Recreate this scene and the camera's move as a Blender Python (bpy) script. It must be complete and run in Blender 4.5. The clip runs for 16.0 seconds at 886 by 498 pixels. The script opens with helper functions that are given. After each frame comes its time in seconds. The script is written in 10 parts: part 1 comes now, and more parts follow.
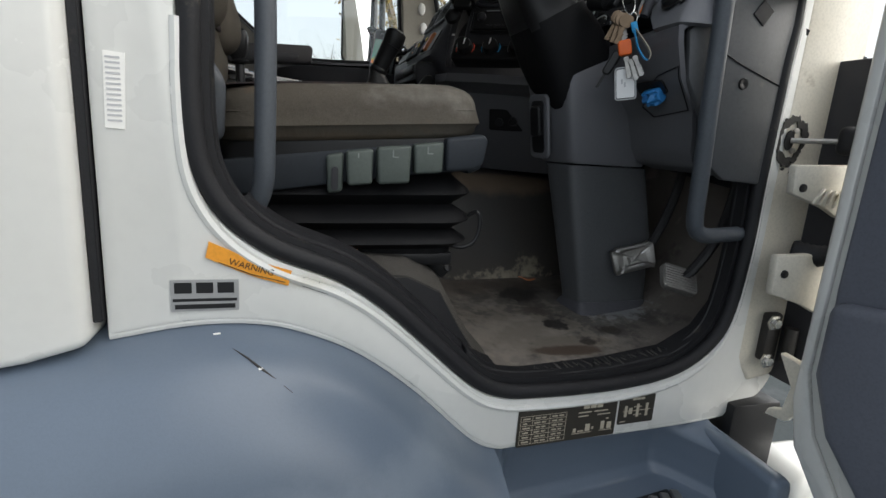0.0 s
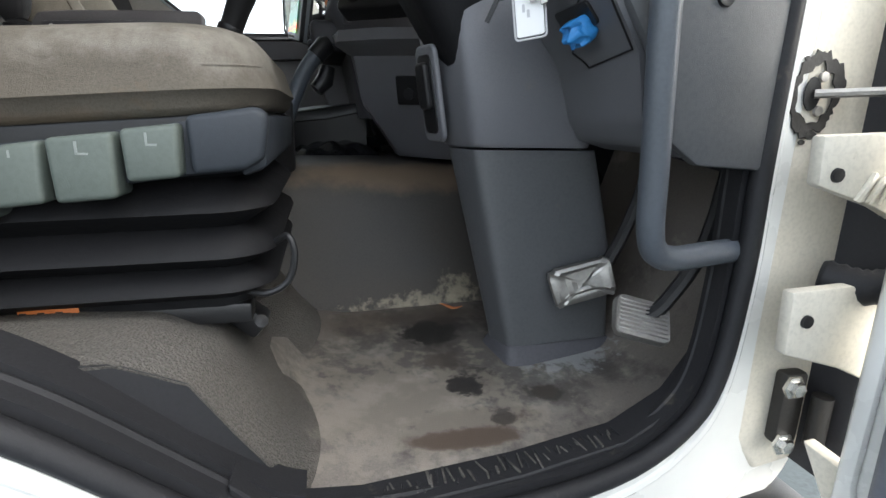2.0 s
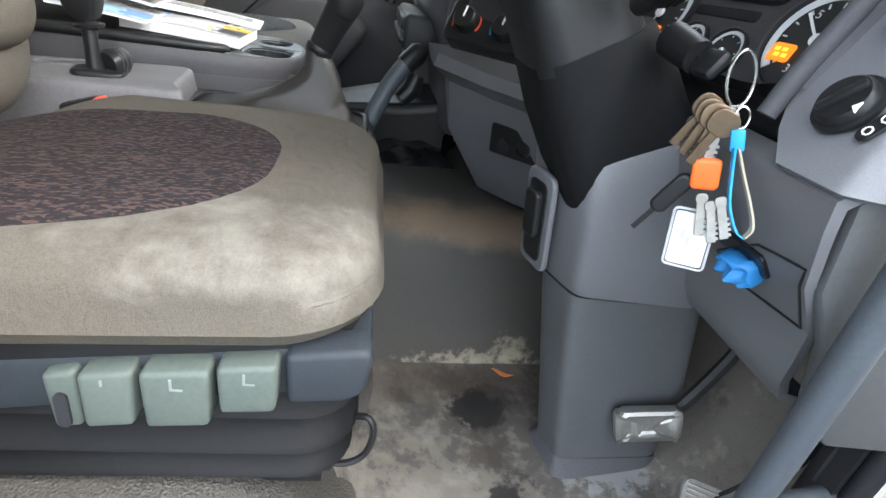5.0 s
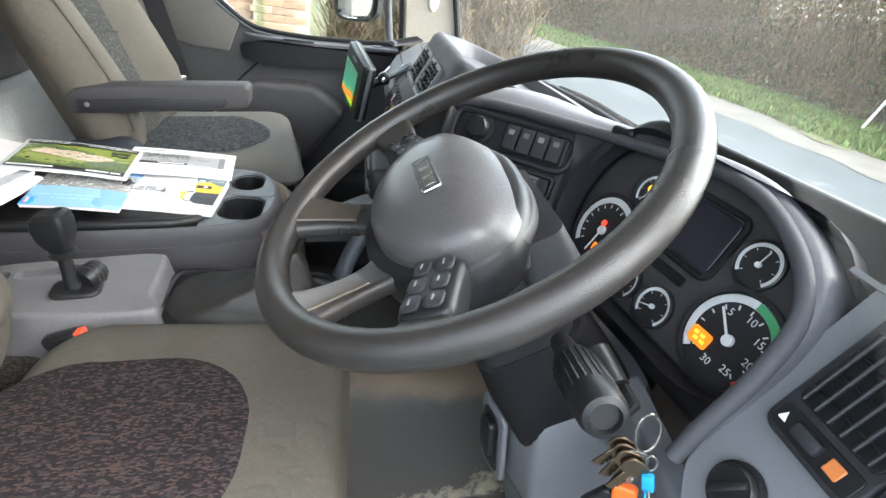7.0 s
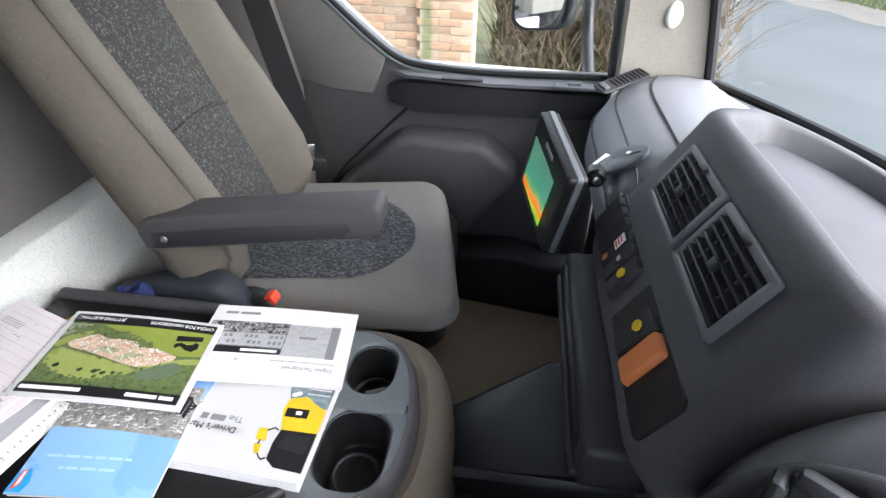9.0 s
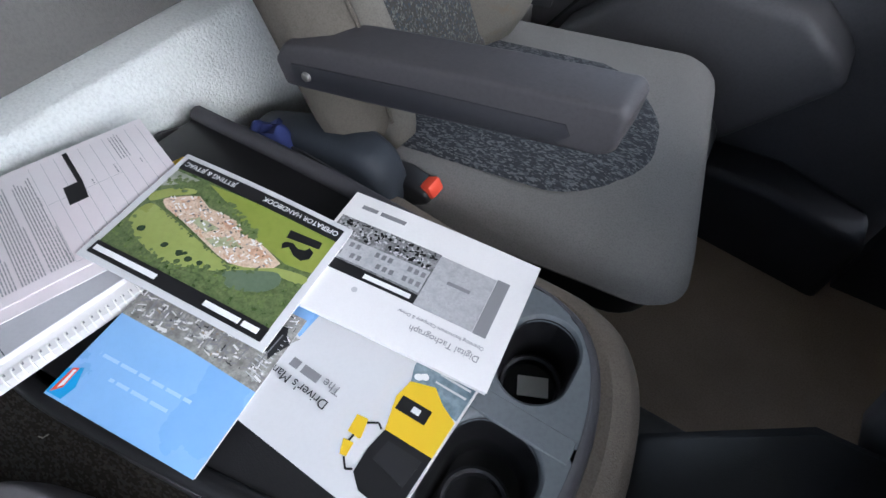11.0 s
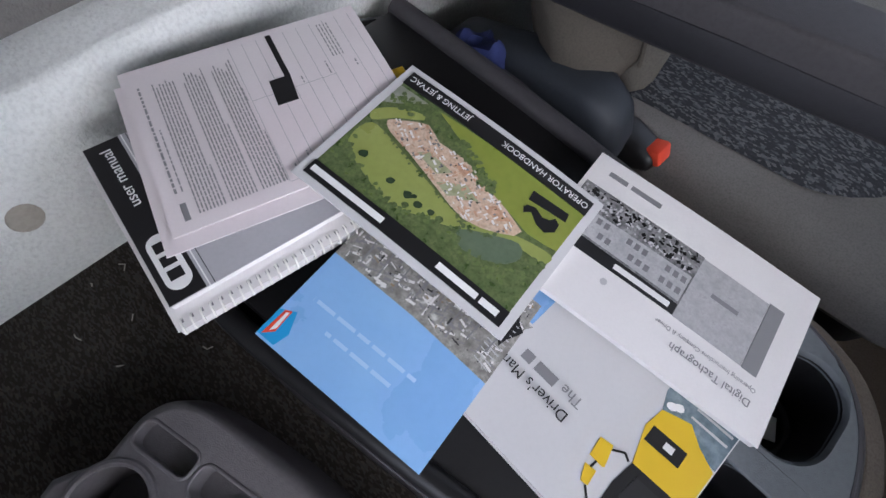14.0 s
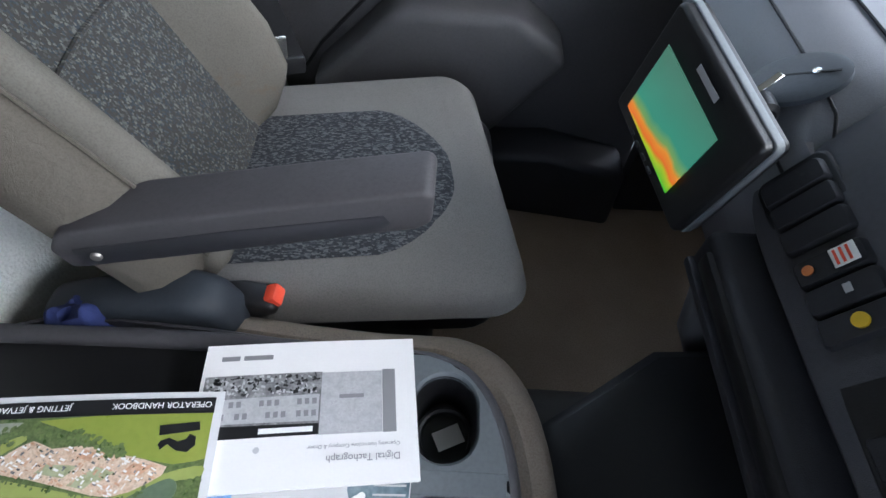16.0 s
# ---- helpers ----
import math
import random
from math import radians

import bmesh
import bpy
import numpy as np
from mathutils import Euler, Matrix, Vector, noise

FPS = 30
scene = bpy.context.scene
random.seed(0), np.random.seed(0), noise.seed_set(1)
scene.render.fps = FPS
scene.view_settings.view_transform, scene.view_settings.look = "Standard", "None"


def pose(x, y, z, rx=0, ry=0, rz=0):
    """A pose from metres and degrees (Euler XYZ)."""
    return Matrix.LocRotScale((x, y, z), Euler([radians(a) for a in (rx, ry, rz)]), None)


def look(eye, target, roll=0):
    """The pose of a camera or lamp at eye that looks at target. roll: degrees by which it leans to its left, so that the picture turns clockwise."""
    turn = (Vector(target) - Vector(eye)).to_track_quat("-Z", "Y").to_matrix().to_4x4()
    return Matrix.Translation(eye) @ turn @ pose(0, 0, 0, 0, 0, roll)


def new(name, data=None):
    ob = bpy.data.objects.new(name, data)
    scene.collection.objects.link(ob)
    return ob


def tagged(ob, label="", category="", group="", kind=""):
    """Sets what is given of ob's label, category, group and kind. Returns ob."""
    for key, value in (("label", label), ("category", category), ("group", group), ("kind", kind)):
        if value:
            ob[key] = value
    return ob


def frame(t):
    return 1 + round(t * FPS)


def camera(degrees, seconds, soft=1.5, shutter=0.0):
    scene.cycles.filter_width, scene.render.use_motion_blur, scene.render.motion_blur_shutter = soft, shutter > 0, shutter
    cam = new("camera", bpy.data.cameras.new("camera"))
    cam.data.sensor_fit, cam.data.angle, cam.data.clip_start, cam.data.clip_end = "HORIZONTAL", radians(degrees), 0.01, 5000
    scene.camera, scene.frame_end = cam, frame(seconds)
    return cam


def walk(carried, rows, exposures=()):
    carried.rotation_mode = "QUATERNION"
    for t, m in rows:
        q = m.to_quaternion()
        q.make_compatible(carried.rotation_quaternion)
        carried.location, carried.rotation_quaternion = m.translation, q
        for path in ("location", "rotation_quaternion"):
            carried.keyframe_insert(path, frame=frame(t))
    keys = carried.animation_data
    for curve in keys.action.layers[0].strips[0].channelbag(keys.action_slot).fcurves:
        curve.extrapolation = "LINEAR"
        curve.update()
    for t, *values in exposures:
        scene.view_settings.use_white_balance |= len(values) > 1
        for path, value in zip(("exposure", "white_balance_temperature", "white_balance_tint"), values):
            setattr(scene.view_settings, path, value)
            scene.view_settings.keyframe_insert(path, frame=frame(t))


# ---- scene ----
cam = camera(81.7, 16.0)
PATH = [
    (0, (-0.3445, -0.7117, 1.4469), (0.1819, 1.1684, 1.0131), 3.80),
    (0.5, (-0.1738, -0.7007, 1.4404), (0.3260, 1.1530, 0.8799), 4.01),
    (1, (-0.1210, -0.6195, 1.4305), (0.3867, 1.2194, 0.8301), 1.89),
    (1.5, (-0.0761, -0.5262, 1.4281), (0.4455, 1.3233, 0.8738), 0.53),
    (2, (-0.0060, -0.4253, 1.4445), (0.4303, 1.4629, 0.9499), 1.14),
    (2.5, (0.0079, -0.3473, 1.4451), (0.2929, 1.5687, 0.9475), 1.95),
    (3, (0.0035, -0.2498, 1.4889), (0.2421, 1.6648, 0.9623), 4.20),
    (3.5, (-0.0400, -0.2264, 1.5742), (0.2770, 1.6202, 0.8748), 9.22),
    (4, (-0.0790, -0.2242, 1.6861), (0.3611, 1.5197, 0.8114), 12.09),
    (4.2, (-0.0864, -0.2449, 1.6965), (0.3757, 1.4751, 0.7866), 11.93),
    (6.3, (-0.0645, -0.2233, 1.9157), (0.0586, 1.5324, 0.9658), 9.99),
    (6.5, (-0.0567, -0.2079, 1.9643), (0.1473, 1.5326, 1.0005), 10.17),
    (7, (-0.0638, -0.1262, 2.0458), (0.3000, 1.5735, 1.0566), 8.85),
    (7.5, (-0.0917, 0.0150, 2.1074), (0.2996, 1.7105, 1.1213), 7.56),
    (8, (-0.1176, 0.1735, 2.1256), (0.0977, 1.8857, 1.1147), 5.83),
    (8.2, (-0.1328, 0.2537, 2.1262), (-0.0525, 1.9625, 1.0900), 4.67),
    (10.3, (-0.1179, 0.7712, 2.0808), (-0.5603, 2.1125, 0.6647), -0.43),
    (10.5, (-0.1358, 0.7855, 2.0851), (-0.6454, 2.0534, 0.6247), -0.50),
    (11, (-0.2611, 0.7924, 1.9914), (-0.9064, 1.7942, 0.3852), 0.13),
    (11.5, (-0.3864, 0.7752, 1.8975), (-1.0620, 1.4994, 0.1599), -0.71),
    (12, (-0.4610, 0.7695, 1.8727), (-1.1145, 1.2661, 0.0488), -0.85),
    (12.5, (-0.5239, 0.7398, 1.8892), (-1.2273, 1.1667, 0.0663), -0.24),
    (13, (-0.5244, 0.7354, 1.9400), (-1.2682, 1.2971, 0.1705), 4.51),
    (13.5, (-0.4917, 0.7482, 1.9529), (-1.1737, 1.4181, 0.1962), 6.46),
    (14, (-0.4600, 0.7540, 1.9447), (-1.0287, 1.4340, 0.1519), 6.12),
    (14.5, (-0.4201, 0.7501, 1.9402), (-0.8701, 1.4341, 0.1154), 5.89),
    (15, (-0.3781, 0.7739, 1.9588), (-0.7305, 1.5703, 0.1584), 5.15),
    (15.5, (-0.3337, 0.8377, 2.0263), (-0.5743, 1.7831, 0.2804), 2.00),
    (16, (-0.2977, 0.8447, 2.0762), (-0.3338, 2.0160, 0.4555), 1.35),
]
SKY, SUN = 0.115, 1.5
EXPOSURES = [(0.0, 1.15, 6500, 8), (0.5, 1.6, 6500, 8), (1.0, 1.95, 6450, 8), (1.5, 2.2, 6450, 8), (2.0, 2.65, 6400, 8), (3.0, 3.2, 6350, 8), (4.2, 3.55, 6300, 8), (6.3, 3.5, 6250, 6), (7.0, 3.5, 6200, 6),
             (8.2, 3.1, 6100, 10), (10.3, 3.15, 5800, 14), (11.0, 2.65, 5600, 12), (11.5, 2.25, 5650, 12), (12.0, 2.05, 5950, 16), (12.6, 2.1, 5900, 16), (13.2, 2.12, 5650, 18), (14.5, 2.2, 5850, 16), (15.3, 2.05, 5800, 14), (16.0, 2.75, 5600, 10)]
walk(cam, [(t, look(eye, target, roll)) for t, eye, target, roll in PATH], EXPOSURES)

# ---- world and daylight ----
world = bpy.data.worlds.new("world")
scene.world = world
world.use_nodes = True
wn = world.node_tree.nodes
sky = wn.new("ShaderNodeTexSky")
sky.sky_type, sky.sun_disc = "NISHITA", False
SUN_UP, SUN_ROUND = radians(38), radians(72)   # height, and turn from the driver's side towards the front
sky.sun_elevation, sky.sun_rotation = SUN_UP, radians(180) - SUN_ROUND
sky.air_density, sky.dust_density = 1.0, 3.0
wn["Background"].inputs["Strength"].default_value = SKY
veil = wn.new("ShaderNodeHueSaturation")
veil.inputs["Saturation"].default_value = 0.55
world.node_tree.links.new(sky.outputs[0], veil.inputs["Color"])
cloud = wn.new("ShaderNodeMix")
cloud.data_type = "RGBA"
cloud.inputs[0].default_value = 0.35
cloud.inputs[7].default_value = (5.4, 5.6, 5.9, 1)   # even cloud over the clear sky
world.node_tree.links.new(veil.outputs[0], cloud.inputs[6])
world.node_tree.links.new(cloud.outputs[2], wn["Background"].inputs["Color"])
sun_data = bpy.data.lights.new("sun", "SUN")
sun_data.energy, sun_data.angle, sun_data.color = SUN, radians(100), (1.0, 0.955, 0.89)
sun = new("sun", sun_data)
# veiled sun on the driver's side, and ahead
sun.matrix_world = look((0, 0, 0), (-math.sin(SUN_ROUND), math.cos(SUN_ROUND), -math.tan(SUN_UP)))
sun.location = (7, -13, 10)

# ---- materials ----
MATS = {}


def material(name, colour, rough=0.6, metal=0.0, second=None, spread=6.0, amount=0.35, fine=220.0, fine_amount=0.12,
             bump=0.15, bump_scale=420.0, coat=0.0, spec=0.5, stains=None, stain_scale=9.0, stain_from=0.58, voronoi=False):
    """A surface with a base colour, a broad mottling, a fine grain, stains and a fine relief."""
    m = bpy.data.materials.new(name)
    m.use_nodes = True
    nt = m.node_tree
    b = nt.nodes["Principled BSDF"]
    co = nt.nodes.new("ShaderNodeTexCoord")

    def noise_node(scale, detail=4.0):
        n = nt.nodes.new("ShaderNodeTexNoise")
        n.inputs["Scale"].default_value, n.inputs["Detail"].default_value = scale, detail
        nt.links.new(co.outputs["Object"], n.inputs["Vector"])
        return n

    def ramp(src, lo, hi):
        r = nt.nodes.new("ShaderNodeMapRange")
        r.inputs["From Min"].default_value, r.inputs["From Max"].default_value = lo, hi
        nt.links.new(src, r.inputs["Value"])
        return r.outputs[0]

    def mix(fac, a, c, kind="MIX"):
        x = nt.nodes.new("ShaderNodeMix")
        x.data_type, x.blend_type = "RGBA", kind
        for v, s in ((fac, x.inputs[0]), (a, x.inputs[6]), (c, x.inputs[7])):
            if isinstance(v, (int, float)):
                s.default_value = v
            elif isinstance(v, tuple):
                s.default_value = (*v, 1)
            else:
                nt.links.new(v, s)
        return x.outputs[2]

    def times(value, k):
        x = nt.nodes.new("ShaderNodeMath")
        x.operation = "MULTIPLY"
        nt.links.new(value, x.inputs[0])
        x.inputs[1].default_value = k
        return x.outputs[0]

    second = second or tuple(c * 0.72 for c in colour)
    broad, grain = noise_node(spread, 6.0), noise_node(fine, 3.0)
    col = mix(times(ramp(broad.outputs[0], 0.35, 0.68), amount), colour, second)
    dark = tuple(c * 0.45 for c in colour)
    col = mix(times(ramp(grain.outputs[0], 0.42, 0.75), fine_amount * 2.2), col, dark)
    if stains:
        st = noise_node(stain_scale, 9.0)
        st.inputs["Roughness"].default_value = 0.68
        col = mix(ramp(st.outputs[0], stain_from, stain_from + 0.12), col, stains)
    nt.links.new(col, b.inputs["Base Color"])
    rr = nt.nodes.new("ShaderNodeMapRange")
    rr.inputs["To Min"].default_value, rr.inputs["To Max"].default_value = max(0.04, rough - 0.10), min(1.0, rough + 0.10)
    nt.links.new(broad.outputs[0], rr.inputs["Value"])
    nt.links.new(rr.outputs[0], b.inputs["Roughness"])
    b.inputs["Metallic"].default_value = metal
    b.inputs["Specular IOR Level"].default_value = spec
    b.inputs["Coat Weight"].default_value = coat
    b.inputs["Coat Roughness"].default_value = 0.12
    if bump:
        bp = nt.nodes.new("ShaderNodeBump")
        bp.inputs["Strength"].default_value, bp.inputs["Distance"].default_value = bump, 0.002
        if voronoi:
            v = nt.nodes.new("ShaderNodeTexVoronoi")
            v.inputs["Scale"].default_value = bump_scale
            nt.links.new(co.outputs["Object"], v.inputs["Vector"])
            nt.links.new(v.outputs["Distance"], bp.inputs["Height"])
        else:
            nt.links.new(noise_node(bump_scale, 3.0).outputs[0], bp.inputs["Height"])
        nt.links.new(bp.outputs[0], b.inputs["Normal"])
    MATS[name] = m
    return m


def plain(name, colour, rough=0.5, metal=0.0, emit=0.0, spec=0.5):
    m = bpy.data.materials.new(name)
    m.use_nodes = True
    b = m.node_tree.nodes["Principled BSDF"]
    b.inputs["Base Color"].default_value = (*colour, 1)
    b.inputs["Roughness"].default_value, b.inputs["Metallic"].default_value = rough, metal
    b.inputs["Specular IOR Level"].default_value = spec
    if emit:
        b.inputs["Emission Color"].default_value = (*colour, 1)
        b.inputs["Emission Strength"].default_value = emit
    return m


def speckled(name, ground, flecks, scale, share, rough=0.95, bump=0.5):
    """Woven upholstery with flecks of other yarns."""
    m = bpy.data.materials.new(name)
    m.use_nodes = True
    nt = m.node_tree
    b = nt.nodes["Principled BSDF"]
    co = nt.nodes.new("ShaderNodeTexCoord")
    v = nt.nodes.new("ShaderNodeTexVoronoi")
    v.inputs["Scale"].default_value = scale
    w = nt.nodes.new("ShaderNodeTexNoise")
    w.inputs["Scale"].default_value, w.inputs["Detail"].default_value = scale * 0.6, 5
    mp = nt.nodes.new("ShaderNodeMapping")
    mp.inputs["Scale"].default_value = (0.6, 1.4, 1.0)
    nt.links.new(co.outputs["Object"], mp.inputs["Vector"])
    for n in (v, w):
        nt.links.new(mp.outputs[0], n.inputs["Vector"])
    cr = nt.nodes.new("ShaderNodeValToRGB")
    cr.color_ramp.elements[0].position, cr.color_ramp.elements[0].color = 0.0, (*ground, 1)
    cr.color_ramp.elements[1].position, cr.color_ramp.elements[1].color = 1.0, (*flecks[-1], 1)
    for i, f in enumerate(flecks):
        e = cr.color_ramp.elements.new(1 - share + share * (i + 0.5) / (len(flecks) + 1))
        e.color = (*f, 1)
    e = cr.color_ramp.elements.new(1 - share - 0.05)
    e.color = (*ground, 1)
    sp = nt.nodes.new("ShaderNodeSeparateColor")
    nt.links.new(v.outputs["Color"], sp.inputs[0])
    nt.links.new(sp.outputs[0], cr.inputs[0])
    nt.links.new(cr.outputs[0], b.inputs["Base Color"])
    b.inputs["Roughness"].default_value = rough
    b.inputs["Specular IOR Level"].default_value = 0.15
    bp = nt.nodes.new("ShaderNodeBump")
    bp.inputs["Strength"].default_value, bp.inputs["Distance"].default_value = bump, 0.002
    nt.links.new(w.outputs[0], bp.inputs["Height"])
    nt.links.new(bp.outputs[0], b.inputs["Normal"])
    return m


def glass_material(name, tint=(1, 1, 1), gloss=0.06, dust=0.0):
    m = bpy.data.materials.new(name)
    m.use_nodes = True
    nt = m.node_tree
    nt.nodes.remove(nt.nodes["Principled BSDF"])
    t, g, x = nt.nodes.new("ShaderNodeBsdfTransparent"), nt.nodes.new("ShaderNodeBsdfGlossy"), nt.nodes.new("ShaderNodeMixShader")
    t.inputs[0].default_value, g.inputs["Roughness"].default_value, x.inputs[0].default_value = (*tint, 1), 0.02, gloss
    nt.links.new(t.outputs[0], x.inputs[1])
    nt.links.new(g.outputs[0], x.inputs[2])
    last = x
    if dust:
        # thin film that scatters daylight: road dust, with veiling glare put into it
        d, y = nt.nodes.new("ShaderNodeBsdfTranslucent"), nt.nodes.new("ShaderNodeMixShader")
        d.inputs[0].default_value = (0.8, 0.8, 0.78, 1)
        y.inputs[0].default_value = dust
        nt.links.new(x.outputs[0], y.inputs[1])
        nt.links.new(d.outputs[0], y.inputs[2])
        last = y
    nt.links.new(last.outputs[0], nt.nodes["Material Output"].inputs["Surface"])
    return m


M_DASH = material("grained grey plastic", (0.132, 0.134, 0.144), 0.42, second=(0.100, 0.100, 0.110), bump=0.22, bump_scale=900, fine=700, stains=(0.15, 0.14, 0.125), stain_scale=14, stain_from=0.66)
# paler copy of M_DASH: windscreen light on the top put into the colour
M_DASH_TOP = material("pale grey dash top", (0.205, 0.210, 0.230), 0.5, second=(0.165, 0.168, 0.185), spread=5, bump=0.22, bump_scale=900, fine=700, stains=(0.17, 0.165, 0.16), stain_scale=14, stain_from=0.66)
M_DASH_DARK = material("charcoal plastic", (0.026, 0.026, 0.030), 0.48, spec=0.35, bump=0.2, bump_scale=900, stains=(0.065, 0.06, 0.055), stain_scale=16, stain_from=0.66)
M_BLUEGREY = material("blue-grey moulded plastic", (0.074, 0.084, 0.098), 0.45, bump=0.15, bump_scale=800, stains=(0.16, 0.16, 0.15), stain_scale=20, stain_from=0.68)
M_CONSOLE = material("console plastic", (0.125, 0.140, 0.150), 0.5, bump=0.2, bump_scale=900, stains=(0.18, 0.17, 0.15), stain_scale=15, stain_from=0.66)
M_CHARCOAL = material("charcoal console plastic", (0.062, 0.060, 0.066), 0.5, second=(0.048, 0.047, 0.051), spread=10, bump=0.25, bump_scale=900, spec=0.4, stains=(0.085, 0.080, 0.075), stain_scale=16, stain_from=0.66)
M_MODULE = material("dark grey dash plastic", (0.070, 0.070, 0.078), 0.6, spec=0.32, second=(0.058, 0.058, 0.064), spread=9, bump=0.22, bump_scale=900, stains=(0.10, 0.095, 0.09), stain_scale=14, stain_from=0.66)
M_HOOD = material("grey binnacle hood plastic", (0.110, 0.110, 0.122), 0.45, second=(0.090, 0.090, 0.100), spread=9, bump=0.22, bump_scale=900, stains=(0.13, 0.125, 0.12), stain_scale=14, stain_from=0.66)
# M_DASH raised in tone: light from the doorway is in this colour
M_PALEDASH = material("pale grained end panel", (0.172, 0.174, 0.188), 0.5, second=(0.140, 0.141, 0.153), spread=6, bump=0.25, bump_scale=900, fine=700, stains=(0.20, 0.195, 0.19), stain_scale=14, stain_from=0.66)
M_SHELL = material("dark blue-grey seat shell", (0.026, 0.031, 0.038), 0.58, spec=0.3, bump=0.12, bump_scale=800, stains=(0.07, 0.07, 0.066), stain_scale=22, stain_from=0.68)
M_LEVERMARK = plain("moulded pale mark", (0.19, 0.21, 0.20), 0.5)
M_LEVER = material("grey-green lever plastic", (0.078, 0.094, 0.084), 0.55, spec=0.35, bump=0.08, bump_scale=700, stains=(0.10, 0.10, 0.085), stain_scale=40, stain_from=0.66)
M_BLACK = material("black plastic", (0.013, 0.013, 0.014), 0.38, spec=0.35, bump=0.12, bump_scale=700, stains=(0.05, 0.047, 0.042), stain_scale=22, stain_from=0.68)
M_DARKGLOSS = material("glossy black wrap", (0.012, 0.012, 0.014), 0.16, spec=0.6, bump=0.5, bump_scale=60, fine=80)
M_MATTBLACK = material("weathered black plastic", (0.018, 0.018, 0.019), 0.9, spec=0.08, bump=0.2, bump_scale=300)
M_RUBBER = material("black rubber", (0.016, 0.016, 0.018), 0.6, spec=0.3, bump=0.2, bump_scale=300, stains=(0.07, 0.062, 0.05), stain_scale=18, stain_from=0.62)
M_BELLOWS = material("pleated rubber", (0.010, 0.010, 0.011), 0.6, bump=0.1, bump_scale=400, spec=0.14, stains=(0.040, 0.037, 0.034), stain_scale=26, stain_from=0.66)
M_GAITER = material("soft black leathercloth", (0.024, 0.022, 0.021), 0.42, second=(0.040, 0.036, 0.033), spread=12, bump=0.4, bump_scale=500, spec=0.45)
M_RIM = material("worn wheel rim", (0.022, 0.020, 0.019), 0.30, second=(0.044, 0.036, 0.030), bump=0.25, bump_scale=900, spread=14)
M_SEAT = material("taupe seat cloth", (0.106, 0.095, 0.079), 0.95, second=(0.080, 0.069, 0.055), spread=7, amount=0.55, fine=500, fine_amount=0.2, bump=0.5, bump_scale=1100, spec=0.12, stains=(0.125, 0.092, 0.062), stain_scale=9, stain_from=0.60)
M_SEAT_TAN = material("tan seat cloth", (0.140, 0.130, 0.112), 0.95, second=(0.105, 0.094, 0.078), spread=7, amount=0.55, fine=500, fine_amount=0.2, bump=0.5, bump_scale=1100, spec=0.12, stains=(0.125, 0.092, 0.062), stain_scale=9, stain_from=0.60)
M_SEAT_GREY = material("grey seat cloth", (0.185, 0.180, 0.170), 0.95, second=(0.145, 0.138, 0.126), spread=6, amount=0.45, fine=500, fine_amount=0.2, bump=0.5, bump_scale=1100, spec=0.12, stains=(0.17, 0.15, 0.12), stain_scale=8, stain_from=0.64)
M_PATCH = speckled("dark flecked upholstery", (0.018, 0.015, 0.017), [(0.036, 0.022, 0.022), (0.034, 0.031, 0.035), (0.062, 0.042, 0.036)], 330, 0.46)
M_PATCH_P = speckled("grey flecked upholstery", (0.034, 0.036, 0.040), [(0.052, 0.055, 0.062), (0.078, 0.082, 0.088), (0.105, 0.108, 0.110)], 360, 0.45)
M_PATCH_B = speckled("dark taupe flecked upholstery", (0.040, 0.038, 0.035), [(0.066, 0.066, 0.062), (0.110, 0.108, 0.098), (0.036, 0.042, 0.048)], 330, 0.45)
M_WHITE = material("white cab paint", (0.72, 0.72, 0.69), 0.28, second=(0.67, 0.66, 0.61), spread=5, amount=0.35, fine=60, fine_amount=0.02, bump=0.02, bump_scale=60, coat=0.4, stains=(0.50, 0.46, 0.36), stain_scale=11, stain_from=0.69)
M_WHITE_IN = material("dirty cream paint", (0.66, 0.62, 0.53), 0.4, second=(0.52, 0.47, 0.37), spread=8, amount=0.5, bump=0.03, bump_scale=80, stains=(0.25, 0.20, 0.14), stain_scale=13, stain_from=0.64)
M_FENDER = material("blue-grey fender plastic", (0.118, 0.150, 0.195), 0.33, second=(0.092, 0.119, 0.158), spread=4, amount=0.6, fine=300, fine_amount=0.04, bump=0.05, bump_scale=500, stains=(0.22, 0.25, 0.29), stain_scale=7, stain_from=0.64)
M_FLOOR = material("worn floor mat", (0.160, 0.140, 0.121), 0.62, second=(0.106, 0.094, 0.083), spread=5, amount=0.7, fine=380, fine_amount=0.2, bump=0.4, bump_scale=500, stains=(0.235, 0.215, 0.18), stain_scale=10, stain_from=0.56)
M_CARPET = material("grained grey floor vinyl", (0.082, 0.077, 0.070), 0.8, second=(0.118, 0.108, 0.094), spread=5, amount=0.7, fine=420, fine_amount=0.35, bump=0.9, bump_scale=330, spec=0.2, stains=(0.15, 0.135, 0.11), stain_scale=9, stain_from=0.62, voronoi=True)
M_TUNNEL = material("dusty tunnel mat", (0.048, 0.046, 0.043), 0.58, second=(0.066, 0.056, 0.046), spread=4, amount=0.6, fine=300, fine_amount=0.1, bump=0.2, bump_scale=420, spec=0.25, stains=(0.07, 0.062, 0.05), stain_scale=8, stain_from=0.68)
M_TUNNEL_TOP = material("brown felt cover", (0.20, 0.17, 0.14), 0.92, second=(0.14, 0.115, 0.09), spread=7, amount=0.6, fine=500, fine_amount=0.3, bump=0.5, bump_scale=700, spec=0.1)
M_REARFELT = speckled("dark flecked felt", (0.030, 0.026, 0.022), [(0.048, 0.041, 0.035), (0.072, 0.062, 0.052), (0.055, 0.052, 0.048)], 420, 0.5, 0.95, 0.8)
